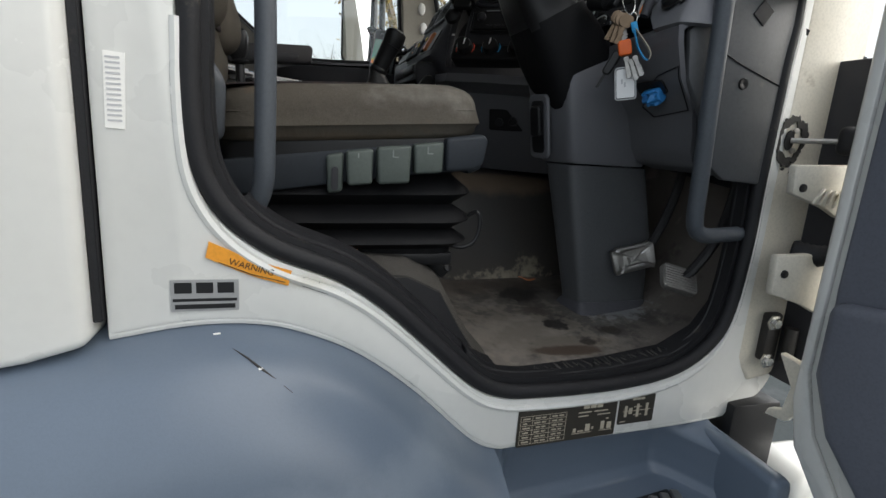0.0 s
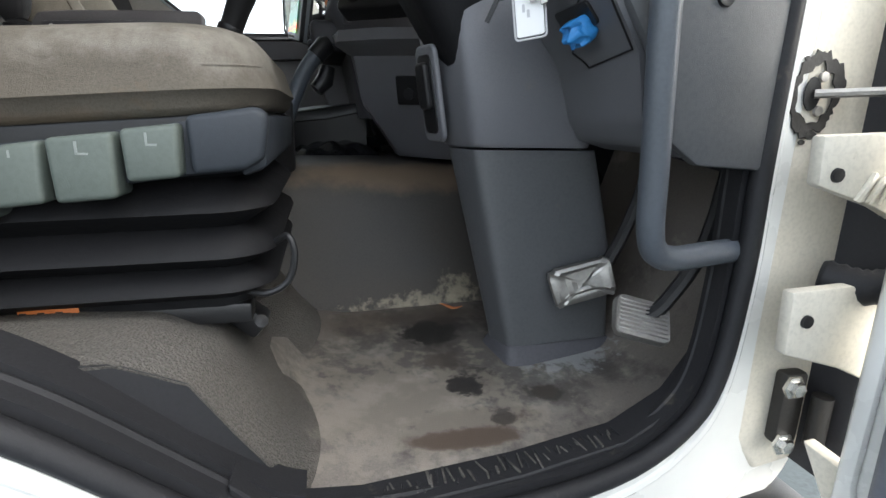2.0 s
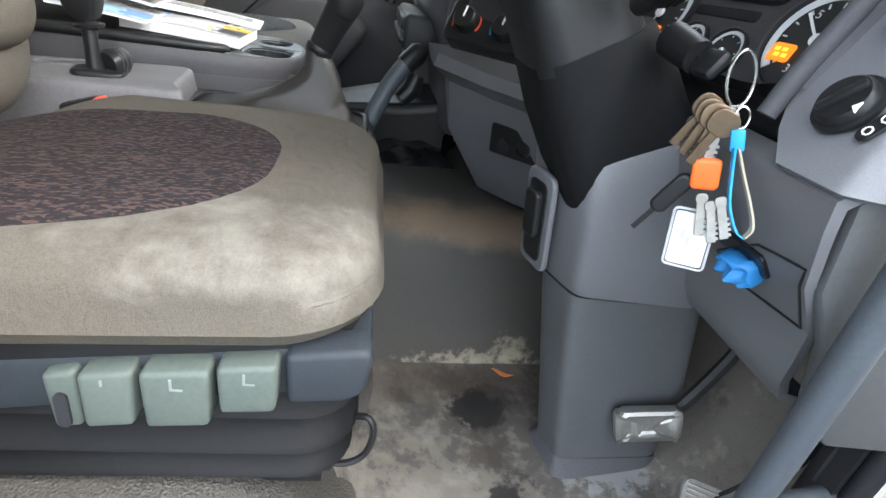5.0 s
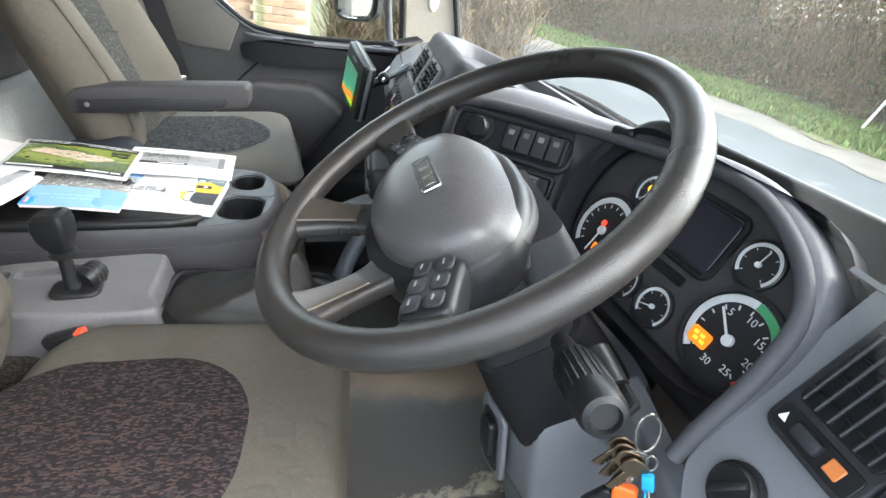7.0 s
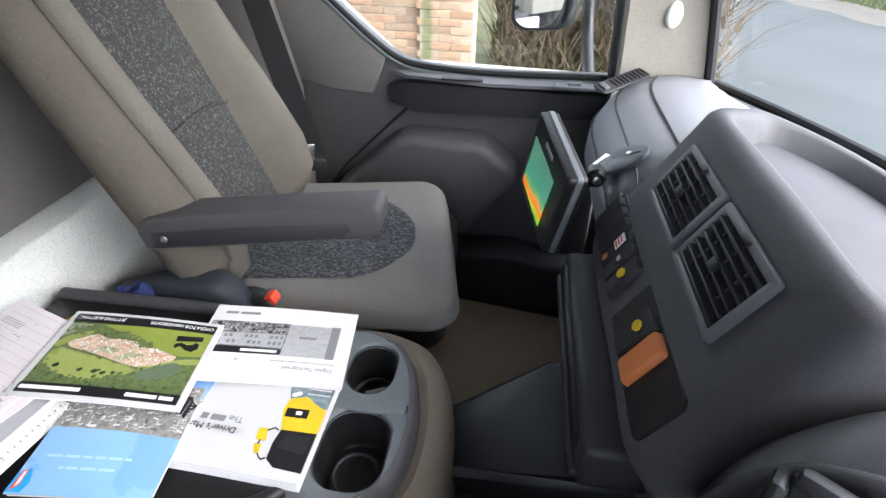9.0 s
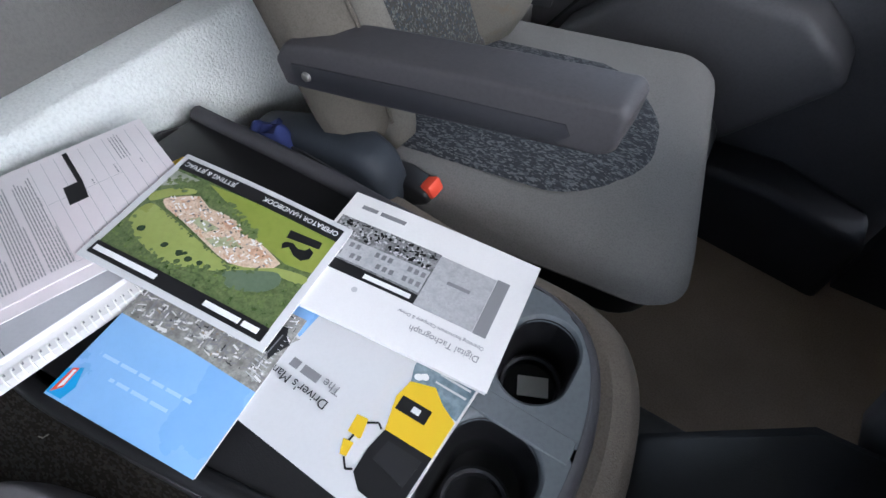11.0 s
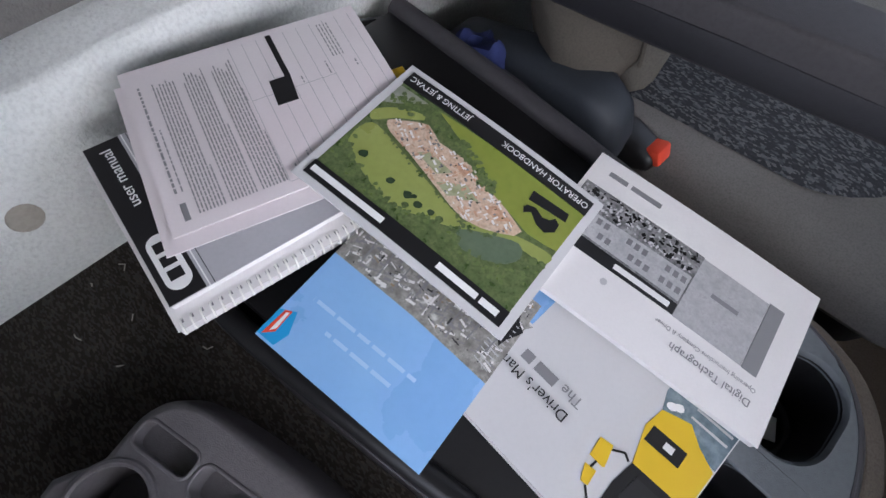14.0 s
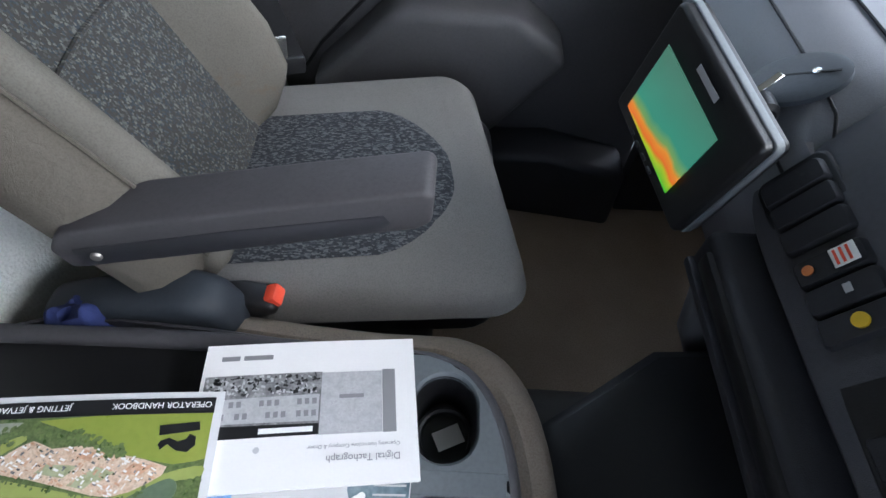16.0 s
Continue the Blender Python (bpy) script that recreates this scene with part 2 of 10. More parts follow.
M_PFLOOR = material("brown footwell mat", (0.44, 0.34, 0.25), 0.85, second=(0.32, 0.24, 0.175), spread=6, amount=0.7, fine=320, fine_amount=0.25, bump=0.4, bump_scale=420)
M_STAIN = material("oil stain", (0.018, 0.016, 0.014), 0.55, bump=0.4, bump_scale=160)
M_SCUFF = material("scuffed rubber", (0.085, 0.080, 0.072), 0.8, second=(0.030, 0.028, 0.026), spread=60, amount=1.0, bump=0.4, bump_scale=300)
M_SCUFFPALE = material("pale scuff", (0.17, 0.135, 0.10), 0.8, second=(0.10, 0.08, 0.06), spread=90, amount=1.0, bump=0.3, bump_scale=300)
M_WALLTRIM = material("cream rear trim", (0.76, 0.78, 0.755), 0.9, second=(0.67, 0.69, 0.665), spread=5, amount=0.5, fine=260, fine_amount=0.14, bump=1.0, bump_scale=230, spec=0.2, stains=(0.36, 0.33, 0.26), stain_scale=12, stain_from=0.67)
M_GREYTRIM = material("grey rear trim", (0.155, 0.148, 0.138), 0.85, bump=0.4, bump_scale=400)
M_LINING = material("pale head lining", (0.55, 0.54, 0.49), 0.95, bump=0.4, bump_scale=500, spec=0.2)
M_PILLAR = material("pale pillar trim", (0.42, 0.39, 0.33), 0.6, bump=0.1, bump_scale=600)
M_METAL = material("worn bare metal", (0.44, 0.43, 0.41), 0.50, 1.0, second=(0.34, 0.32, 0.29), spread=30, amount=0.7, bump=0.25, bump_scale=260)
M_STEEL = plain("bright steel", (0.62, 0.61, 0.58), 0.25, 1.0)
M_BRASS = material("brass key metal", (0.22, 0.16, 0.11), 0.38, 1.0, bump=0.1, bump_scale=300)
M_CHROME = plain("chrome", (0.75, 0.75, 0.74), 0.12, 1.0)
M_PAPER = material("white paper", (0.75, 0.735, 0.73), 0.75, second=(0.69, 0.675, 0.665), spread=9, amount=0.4, fine=400, fine_amount=0.02, bump=0.05, bump_scale=300, spec=0.3)
M_GLOSSCARD = material("glossy cover card", (0.62, 0.62, 0.625), 0.2, second=(0.57, 0.57, 0.575), spread=7, amount=0.3, fine=300, fine_amount=0.02, bump=0.02, bump_scale=80, coat=0.5)
M_INK = plain("black ink", (0.012, 0.012, 0.013), 0.35)
M_GREYINK = plain("grey print", (0.22, 0.22, 0.23), 0.4)
M_PALEINK = plain("pale grey print", (0.48, 0.48, 0.49), 0.4)
M_FAINTINK = plain("faint print", (0.36, 0.36, 0.37), 0.6)
M_PALEBLUE = plain("pale blue print", (0.40, 0.57, 0.80), 0.4)
M_WHITEINK = plain("white print", (0.80, 0.80, 0.79), 0.5)
M_BLUEPRINT = material("sky blue print", (0.22, 0.42, 0.74), 0.28, second=(0.30, 0.52, 0.80), spread=10, amount=0.6, fine=200, fine_amount=0.02, bump=0.02, coat=0.4)
M_FIELD = material("printed grass field", (0.215, 0.265, 0.045), 0.3, second=(0.27, 0.30, 0.06), spread=16, amount=0.8, fine=160, fine_amount=0.06, bump=0.0, coat=0.3)
M_FIELD_PALE = material("printed meadow", (0.30, 0.34, 0.10), 0.3, second=(0.24, 0.29, 0.07), spread=22, amount=0.8, fine=200, fine_amount=0.06, bump=0.0, coat=0.3)
M_WOODPRINT = material("printed woodland", (0.080, 0.125, 0.045), 0.3, second=(0.155, 0.19, 0.075), spread=120, amount=1.0, fine=420, fine_amount=0.3, bump=0.0, coat=0.3)
M_WOODPALE = material("printed tree crowns", (0.16, 0.21, 0.075), 0.3, second=(0.11, 0.16, 0.05), spread=200, amount=0.8, fine=420, fine_amount=0.2, bump=0.0, coat=0.3)
M_WOODDARK = material("printed dark trees", (0.035, 0.060, 0.030), 0.3, bump=0.0, coat=0.3)
M_ROADPRINT = material("printed road", (0.36, 0.36, 0.33), 0.3, second=(0.22, 0.25, 0.18), spread=90, amount=0.9, bump=0.0, coat=0.3)
M_SITEPRINT = material("printed works site", (0.60, 0.42, 0.30), 0.3, second=(0.68, 0.55, 0.43), spread=150, amount=0.9, fine=420, fine_amount=0.25, bump=0.0, coat=0.3)
M_ROOFPRINT = material("printed roofs", (0.55, 0.30, 0.18), 0.3, second=(0.62, 0.42, 0.30), spread=150, amount=0.9, fine=330, fine_amount=0.3, bump=0.0, coat=0.3)
M_HALLPRINT = material("printed halls", (0.36, 0.38, 0.22), 0.3, second=(0.45, 0.45, 0.30), spread=90, amount=0.7, fine=330, fine_amount=0.15, bump=0.0, coat=0.3)
M_LAKEPRINT = material("printed pond", (0.105, 0.150, 0.095), 0.3, second=(0.14, 0.18, 0.12), spread=60, amount=0.7, bump=0.0, coat=0.3)
M_RUSTPRINT = material("printed rust", (0.30, 0.22, 0.13), 0.3, bump=0.0)
M_PALEPHOTO = material("printed pale grey photo", (0.46, 0.46, 0.47), 0.3, second=(0.36, 0.36, 0.37), spread=120, amount=0.8, fine=400, fine_amount=0.12, bump=0.0)
M_LORRYGLASS = material("printed lorry windscreen", (0.12, 0.17, 0.20), 0.25, second=(0.30, 0.38, 0.42), spread=60, amount=0.9, fine=200, fine_amount=0.2, bump=0.0, coat=0.4)
M_SILVERCARD = material("silver grey card", (0.40, 0.40, 0.42), 0.35, second=(0.46, 0.46, 0.48), spread=14, amount=0.6, fine=300, fine_amount=0.04, bump=0.03, bump_scale=200)
M_FORM = material("pink-white form paper", (0.74, 0.70, 0.705), 0.8, second=(0.72, 0.62, 0.645), spread=7, amount=0.6, fine=400, fine_amount=0.02, bump=0.12, bump_scale=30, spec=0.3)
M_FORMINK = plain("form print", (0.27, 0.265, 0.275), 0.6)
M_PLANTPRINT = material("printed machinery photo", (0.40, 0.39, 0.36), 0.3, second=(0.15, 0.145, 0.13), spread=110, amount=1.0, fine=420, fine_amount=0.4, bump=0.0, coat=0.3, stains=(0.62, 0.62, 0.60), stain_scale=90, stain_from=0.58)
M_GREYPHOTO = material("printed grey photo", (0.13, 0.13, 0.135), 0.3, second=(0.36, 0.36, 0.36), spread=80, amount=0.9, fine=400, fine_amount=0.3, bump=0.0)
M_YELLOW = plain("yellow", (0.72, 0.48, 0.02), 0.35)
M_ORANGE = material("orange label", (0.82, 0.34, 0.03), 0.45, second=(0.70, 0.27, 0.03), bump=0.03, stains=(0.45, 0.22, 0.05), stain_scale=40, stain_from=0.68)
M_ARMCAP = material("worn dark armrest", (0.055, 0.052, 0.055), 0.6, second=(0.040, 0.038, 0.040), spread=12, bump=0.25, bump_scale=800, spec=0.3, stains=(0.10, 0.095, 0.09), stain_scale=18, stain_from=0.68)
M_DOORTRIM = material("blue-grey door trim", (0.150, 0.160, 0.192), 0.5, bump=0.2, bump_scale=700, stains=(0.17, 0.17, 0.17), stain_scale=9, stain_from=0.64)
M_HUB = material("soft wheel boss plastic", (0.074, 0.069, 0.070), 0.32, second=(0.050, 0.046, 0.047), spread=14, bump=0.10, bump_scale=420, stains=(0.070, 0.064, 0.056), stain_scale=20, stain_from=0.66, voronoi=True)
M_COLUMN = material("scuffed column plastic", (0.080, 0.083, 0.088), 0.45, second=(0.062, 0.064, 0.067), spread=10, bump=0.22, bump_scale=900, stains=(0.13, 0.12, 0.10), stain_scale=11, stain_from=0.63)
M_SIDE = material("dark door side trim", (0.082, 0.080, 0.084), 0.55, second=(0.062, 0.060, 0.063), spread=8, bump=0.3, bump_scale=700, stains=(0.12, 0.11, 0.10), stain_scale=12, stain_from=0.66)
M_GEARTOP = material("mauve-grey console plastic", (0.150, 0.143, 0.150), 0.5, second=(0.115, 0.108, 0.112), spread=14, bump=0.22, bump_scale=900, stains=(0.19, 0.17, 0.15), stain_scale=18, stain_from=0.64)
M_SPOKE = material("brushed spoke insert", (0.100, 0.083, 0.070), 0.34, 0.55, second=(0.13, 0.105, 0.09), spread=40, amount=0.6, bump=0.1, bump_scale=500)
M_TAG = plain("orange-red plastic", (0.85, 0.15, 0.02), 0.4)
M_RED = plain("red button plastic", (0.72, 0.075, 0.035), 0.4)
M_TAN = plain("amber plastic", (0.62, 0.20, 0.06), 0.35)
M_CYAN = plain("bright blue strap", (0.02, 0.30, 0.62), 0.55)
M_WEB = material("black belt webbing", (0.014, 0.014, 0.015), 0.95, bump=0.3, bump_scale=900, spec=0.1)
M_STRAP = plain("beige strap", (0.36, 0.32, 0.25), 0.7)
M_GLOVE = material("blue rubber glove", (0.03, 0.22, 0.55), 0.5, bump=0.2, bump_scale=260)
M_NAVY = material("navy cloth", (0.015, 0.025, 0.11), 0.9, bump=0.4, bump_scale=300)
M_PLATE = plain("black data plate", (0.030, 0.026, 0.020), 0.4)
M_PLATEINK = plain("silver plate print", (0.42, 0.38, 0.30), 0.45)
M_BADGE = plain("silver badge foil", (0.42, 0.42, 0.42), 0.35, 0.4)
M_GLASS = glass_material("clear glass", (0.97, 0.985, 0.975), 0.05)
# film share includes the glare haze over the view, not only dust
M_SCREEN = glass_material("dusty windscreen glass", (0.97, 0.985, 0.975), 0.04, 0.020)
M_STICKER = glass_material("thin white film", (0.9, 0.9, 0.9), 0.05, 0.9)
M_DARKGLASS = plain("dark display glass", (0.022, 0.020, 0.030), 0.12)
M_MIRROR = plain("mirror glass", (0.86, 0.87, 0.88), 0.03, 1.0)
M_LAMP = plain("white lamp lens", (0.85, 0.84, 0.80), 0.3)
M_DIAL = plain("black dial", (0.022, 0.022, 0.024), 0.35)
M_DIALRING = plain("silver dial ring", (0.80, 0.81, 0.82), 0.4, 0.2)
M_LED = plain("amber warning light", (0.85, 0.20, 0.012), 0.4, 0.0, 0.11)
M_LEDY = plain("yellow warning light", (1.0, 0.45, 0.04), 0.4, 0.0, 0.14)
M_LEDR = plain("red warning light", (1.0, 0.06, 0.03), 0.4, 0.0, 0.14)
M_GREENARC = plain("green dial arc", (0.10, 0.42, 0.18), 0.4)
M_REDARC = plain("red dial arc", (0.65, 0.05, 0.04), 0.4)
M_ASPHALT = material("road asphalt", (0.058, 0.069, 0.072), 0.82, spec=0.18, second=(0.046, 0.054, 0.057), spread=0.5, amount=0.8, fine=45, fine_amount=0.18, bump=0.5, bump_scale=60, stains=(0.100, 0.106, 0.110), stain_scale=0.9, stain_from=0.6)
M_MUDVERGE = material("muddy road edge", (0.075, 0.068, 0.056), 0.8, second=(0.115, 0.105, 0.088), spread=2.2, amount=0.9, fine=30, fine_amount=0.3, bump=0.8, bump_scale=16)
M_EARTH = material("verge earth", (0.085, 0.10, 0.035), 0.95, second=(0.12, 0.10, 0.055), spread=1.5, amount=0.9, fine=20, fine_amount=0.3, bump=0.6, bump_scale=20)
M_BARK = material("pale bark", (0.26, 0.20, 0.13), 0.95, second=(0.14, 0.11, 0.075), spread=3, amount=0.7, fine=30, fine_amount=0.3, bump=0.7, bump_scale=30)
M_MORTAR = material("lime mortar", (0.32, 0.265, 0.205), 0.95, second=(0.24, 0.20, 0.15), spread=3, bump=0.4, bump_scale=80)
M_COPING = material("weathered coping", (0.175, 0.170, 0.165), 0.95, second=(0.115, 0.115, 0.110), spread=3, amount=0.8, bump=0.6, bump_scale=30, stains=(0.22, 0.17, 0.08), stain_scale=5)


def per_piece(name, colours, rough=0.9, scale=30.0, by_object=True):
    """A colour picked piece by piece, with a mottling of its own."""
    m = bpy.data.materials.new(name)
    m.use_nodes = True
    nt = m.node_tree
    b = nt.nodes["Principled BSDF"]
    src = nt.nodes.new("ShaderNodeObjectInfo" if by_object else "ShaderNodeNewGeometry")
    cr = nt.nodes.new("ShaderNodeValToRGB")
    el = cr.color_ramp.elements
    el[0].color, el[1].color = (*colours[0], 1), (*colours[-1], 1)
    for i, c in enumerate(colours[1:-1]):
        el.new((i + 1) / (len(colours) - 1)).color = (*c, 1)
    nt.links.new(src.outputs["Random" if by_object else "Random Per Island"], cr.inputs[0])
    co, n = nt.nodes.new("ShaderNodeTexCoord"), nt.nodes.new("ShaderNodeTexNoise")
    n.inputs["Scale"].default_value, n.inputs["Detail"].default_value = scale, 6
    nt.links.new(co.outputs["Object"], n.inputs["Vector"])
    x = nt.nodes.new("ShaderNodeMix")
    x.data_type, x.blend_type = "RGBA", "MULTIPLY"
    x.inputs[0].default_value = 0.6
    r = nt.nodes.new("ShaderNodeMapRange")
    r.inputs["From Min"].default_value, r.inputs["From Max"].default_value = 0.3, 0.7
    r.inputs["To Min"].default_value, r.inputs["To Max"].default_value = 0.55, 1.15
    nt.links.new(n.outputs[0], r.inputs["Value"])
    nt.links.new(cr.outputs[0], x.inputs[6])
    nt.links.new(r.outputs[0], x.inputs[7])
    nt.links.new(x.outputs[2], b.inputs["Base Color"])
    b.inputs["Roughness"].default_value = rough
    b.inputs["Specular IOR Level"].default_value = 0.2
    return m


M_BRICK = per_piece("old soft brick", [(0.33, 0.205, 0.135), (0.28, 0.175, 0.115), (0.34, 0.245, 0.165), (0.22, 0.15, 0.105), (0.31, 0.235, 0.175)])
M_LEAF = per_piece("hedge leaf", [(0.062, 0.080, 0.026), (0.105, 0.098, 0.038), (0.15, 0.095, 0.048), (0.090, 0.070, 0.038), (0.055, 0.080, 0.024)], 0.8, 3.0, False)
M_TWIG = per_piece("dry stems", [(0.12, 0.090, 0.058), (0.085, 0.066, 0.044), (0.155, 0.118, 0.080)], 0.9, 3.0, False)
M_GRASS = per_piece("grass blades", [(0.075, 0.130, 0.032), (0.105, 0.160, 0.042), (0.15, 0.175, 0.062), (0.070, 0.105, 0.030)], 0.8, 2.0, False)
M_AUTUMN = per_piece("yellowed leaves", [(0.30, 0.21, 0.06), (0.22, 0.16, 0.05), (0.36, 0.27, 0.10), (0.16, 0.14, 0.05)], 0.8, 2.0, False)


# ---- building tools ----
def sharpen(bm, angle=38.0):
    for f in bm.faces:
        f.smooth = True
    lim = radians(angle)
    for e in bm.edges:
        e.smooth = len(e.link_faces) == 2 and e.calc_face_angle(0.0) < lim


def thing(name, base, label, category, group="", kind=""):
    ob = new(name)
    ob.empty_display_size = 0.05
    ob.location = base
    return tagged(ob, label, category, group, kind)


def part(name, bm, mat, parent=None, label="", angle=38.0):
    bmesh.ops.recalc_face_normals(bm, faces=bm.faces)
    sharpen(bm, angle)
    me = bpy.data.meshes.new(name)
    bm.to_mesh(me)
    bm.free()
    me.materials.append(mat)
    ob = new(name, me)
    if parent is not None:
        ob.parent = parent
        if parent.type == "EMPTY":
            ob.matrix_parent_inverse = parent.matrix_basis.inverted()
    if label:
        ob["label"] = label
    return ob


def solo(name, bm, mat, label, category, group="", kind="", angle=38.0):
    return tagged(part(name, bm, mat, None, "", angle), label, category, group, kind)


def bevel_all(bm, width, seg=2, angle=25.0):
    if width <= 0:
        return bm
    edges = [e for e in bm.edges if len(e.link_faces) == 2 and e.calc_face_angle(0.0) > radians(angle)]
    bmesh.ops.bevel(bm, geom=edges, offset=width, segments=seg, profile=0.5, affect="EDGES", clamp_overlap=True)
    return bm


def box(c, s, bevel=0.004, seg=2, m=None):
    """A block round the centre c with the sizes s; m turns it about its centre."""
    bm = bmesh.new()
    bmesh.ops.create_cube(bm, size=1.0)
    bmesh.ops.scale(bm, vec=s, verts=bm.verts)
    bevel_all(bm, min(bevel, min(s) * 0.45), seg)
    if m is not None:
        bmesh.ops.transform(bm, matrix=m, verts=bm.verts)
    bmesh.ops.translate(bm, vec=c, verts=bm.verts)
    return bm


def span(lo, hi, bevel=0.004, seg=2):
    return box([(a + b) / 2 for a, b in zip(lo, hi)], [abs(b - a) for a, b in zip(lo, hi)], bevel, seg)


def prism(pts, plane, lo, hi, bevel=0.0, seg=2, warp=None):
    """An outline in the plane 'xz', 'xy' or 'yz', drawn out between lo and hi along the third axis."""
    bm = bmesh.new()

    def at(p, d):
        return {"xz": (p[0], d, p[1]), "xy": (p[0], p[1], d), "yz": (d, p[0], p[1])}[plane]

    a, b = [bm.verts.new(at(p, lo)) for p in pts], [bm.verts.new(at(p, hi)) for p in pts]
    bm.faces.new(a)
    bm.faces.new(list(reversed(b)))
    n = len(pts)
    for i in range(n):
        bm.faces.new((a[i], b[i], b[(i + 1) % n], a[(i + 1) % n]))
    bmesh.ops.recalc_face_normals(bm, faces=bm.faces)
    bevel_all(bm, bevel, seg)
    if warp:
        for v in bm.verts:
            v.co = warp(v.co)
    return bm


def loft(rings, caps=True, closed=True):
    bm = bmesh.new()
    vs = [[bm.verts.new(p) for p in r] for r in rings]
    n = len(rings[0])
    for a, b in zip(vs, vs[1:]):
        for i in range(n if closed else n - 1):
            j = (i + 1) % n
            bm.faces.new((a[i], a[j], b[j], b[i]))
    if caps and closed:
        bm.faces.new(list(reversed(vs[0])))
        bm.faces.new(vs[-1])
    bmesh.ops.recalc_face_normals(bm, faces=bm.faces)
    return bm


def tube(path, r, n=10, closed=False, caps=True):
    """A round bar along a path; r is one radius or one for each point."""
    pts = [Vector(p) for p in path]
    rs = [r] * len(pts) if isinstance(r, (int, float)) else r
    rings, prev = [], None
    for i, p in enumerate(pts):
        if closed:
            d = pts[(i + 1) % len(pts)] - pts[i - 1]
        else:
            d = pts[min(i + 1, len(pts) - 1)] - pts[max(i - 1, 0)]
        d.normalize()
        if prev is None:
            u = d.orthogonal().normalized()
        else:
            u = (prev - d * prev.dot(d)).normalized()
        prev = u
        w = d.cross(u)
        rings.append([p + rs[i] * (math.cos(2 * math.pi * k / n) * u + math.sin(2 * math.pi * k / n) * w) for k in range(n)])
    if closed:
        rings.append(rings[0])
        bm = loft(rings, caps=False)
        bmesh.ops.remove_doubles(bm, verts=bm.verts, dist=1e-6)
        return bm
    return loft(rings, caps=caps)


def curve(pts, steps=6, closed=False):
    """A smooth line through the points (Catmull-Rom)."""
    p = [Vector(q) for q in pts]
    n, out = len(p), []
    for i in range(n if closed else n - 1):
        a, b = p[i], p[(i + 1) % n]
        z = p[i - 1] if (closed or i > 0) else a * 2 - b
        c = p[(i + 2) % n] if (closed or i + 2 < n) else b * 2 - a
        for k in range(steps):
            t = k / steps
            out.append(0.5 * ((2 * a) + (b - z) * t + (2 * z - 5 * a + 4 * b - c) * t * t + (3 * a - z - 3 * b + c) * t ** 3))
    if not closed:
        out.append(p[-1])
    return out


def lathe(profile, m=None, n=24):
    """Turned about z: a profile of (radius, height)."""
    rings = [[(r * math.cos(2 * math.pi * k / n), r * math.sin(2 * math.pi * k / n), z) for k in range(n)] for r, z in profile]
    bm = loft(rings)
    if m is not None:
        bmesh.ops.transform(bm, matrix=m, verts=bm.verts)
    return bm


def rounded(sx, sy, r, k=5):
    """A rectangle with round corners about 0, 0."""
    r = max(1e-4, min(r, sx / 2 - 1e-4, sy / 2 - 1e-4))
    out = []
    for cx, cy, a0 in ((1, 1, 0), (-1, 1, 90), (-1, -1, 180), (1, -1, 270)):
        for i in range(k + 1):
            a = radians(a0 + 90 * i / k)
            out.append((cx * (sx / 2 - r) + r * math.cos(a), cy * (sy / 2 - r) + r * math.sin(a)))
    return out


def pad(sx, sy, z0, z1, corner, edge, crown=0.0, m=None, sag=None, k=6, waist=0.0):
    """A stuffed pad: round corners in plan, round edges, a crowned top."""
    rings, steps = [], 6
    lo = [(edge * 0.5 * (1 - math.sin(math.pi / 2 * i / 3)), z0 + edge * 0.5 * (1 - math.cos(math.pi / 2 * i / 3))) for i in range(4)]
    hi = [(edge * (1 - math.cos(math.pi / 2 * i / steps)), z1 - edge + edge * math.sin(math.pi / 2 * i / steps)) for i in range(steps + 1)]
    mid = [(-waist, (z0 + z1 - edge) / 2)] if waist else []
    inner = [(edge + (min(sx, sy) / 2 - edge) * f, z1) for f in (0.15, 0.35, 0.6, 0.85)]
    for inset, z in lo + mid + hi + inner:
        ring = []
        for x, y in rounded(sx - 2 * inset, sy - 2 * inset, corner - inset * 0.6, k):
            zz = z
            if z >= z1 - edge * 0.02:
                zz = z + crown * max(0.0, 1 - (2 * x / sx) ** 2) * max(0.0, 1 - (2 * y / sy) ** 2)
            if sag:
                zz += sag(x, y)
            ring.append((x, y, zz))
        rings.append(ring)
    bm = loft(rings)
    if m is not None:
        bmesh.ops.transform(bm, matrix=m, verts=bm.verts)
    return bm


def sheet(fn, nu, nv, thick=0.0):
    """A surface fn(u, v) with u, v from 0 to 1, with a thickness along its normals."""
    bm = bmesh.new()
    g = [[bm.verts.new(fn(i / nu, j / nv)) for j in range(nv + 1)] for i in range(nu + 1)]
    for i in range(nu):
        for j in range(nv):
            bm.faces.new((g[i][j], g[i + 1][j], g[i + 1][j + 1], g[i][j + 1]))
    if thick:
        bmesh.ops.recalc_face_normals(bm, faces=bm.faces)
        bmesh.ops.solidify(bm, geom=bm.faces[:], thickness=thick)
    return bm


def frame_of(o, xdir, ydir):
    """The pose with its origin at o, its x along xdir and its z upright on xdir and ydir."""
    x = Vector(xdir).normalized()
    z = x.cross(Vector(ydir)).normalized()
    y = z.cross(x)
    return Matrix((( x[0], y[0], z[0], o[0]), (x[1], y[1], z[1], o[1]), (x[2], y[2], z[2], o[2]), (0, 0, 0, 1)))


def moved(bm, m):
    bmesh.ops.transform(bm, matrix=m, verts=bm.verts)
    return bm


def flat(pts, m, depth=0.0004):
    """A thin flat shape in a frame's own x, y, standing proud by depth."""
    return moved(prism(pts, "xy", 0, depth), m)


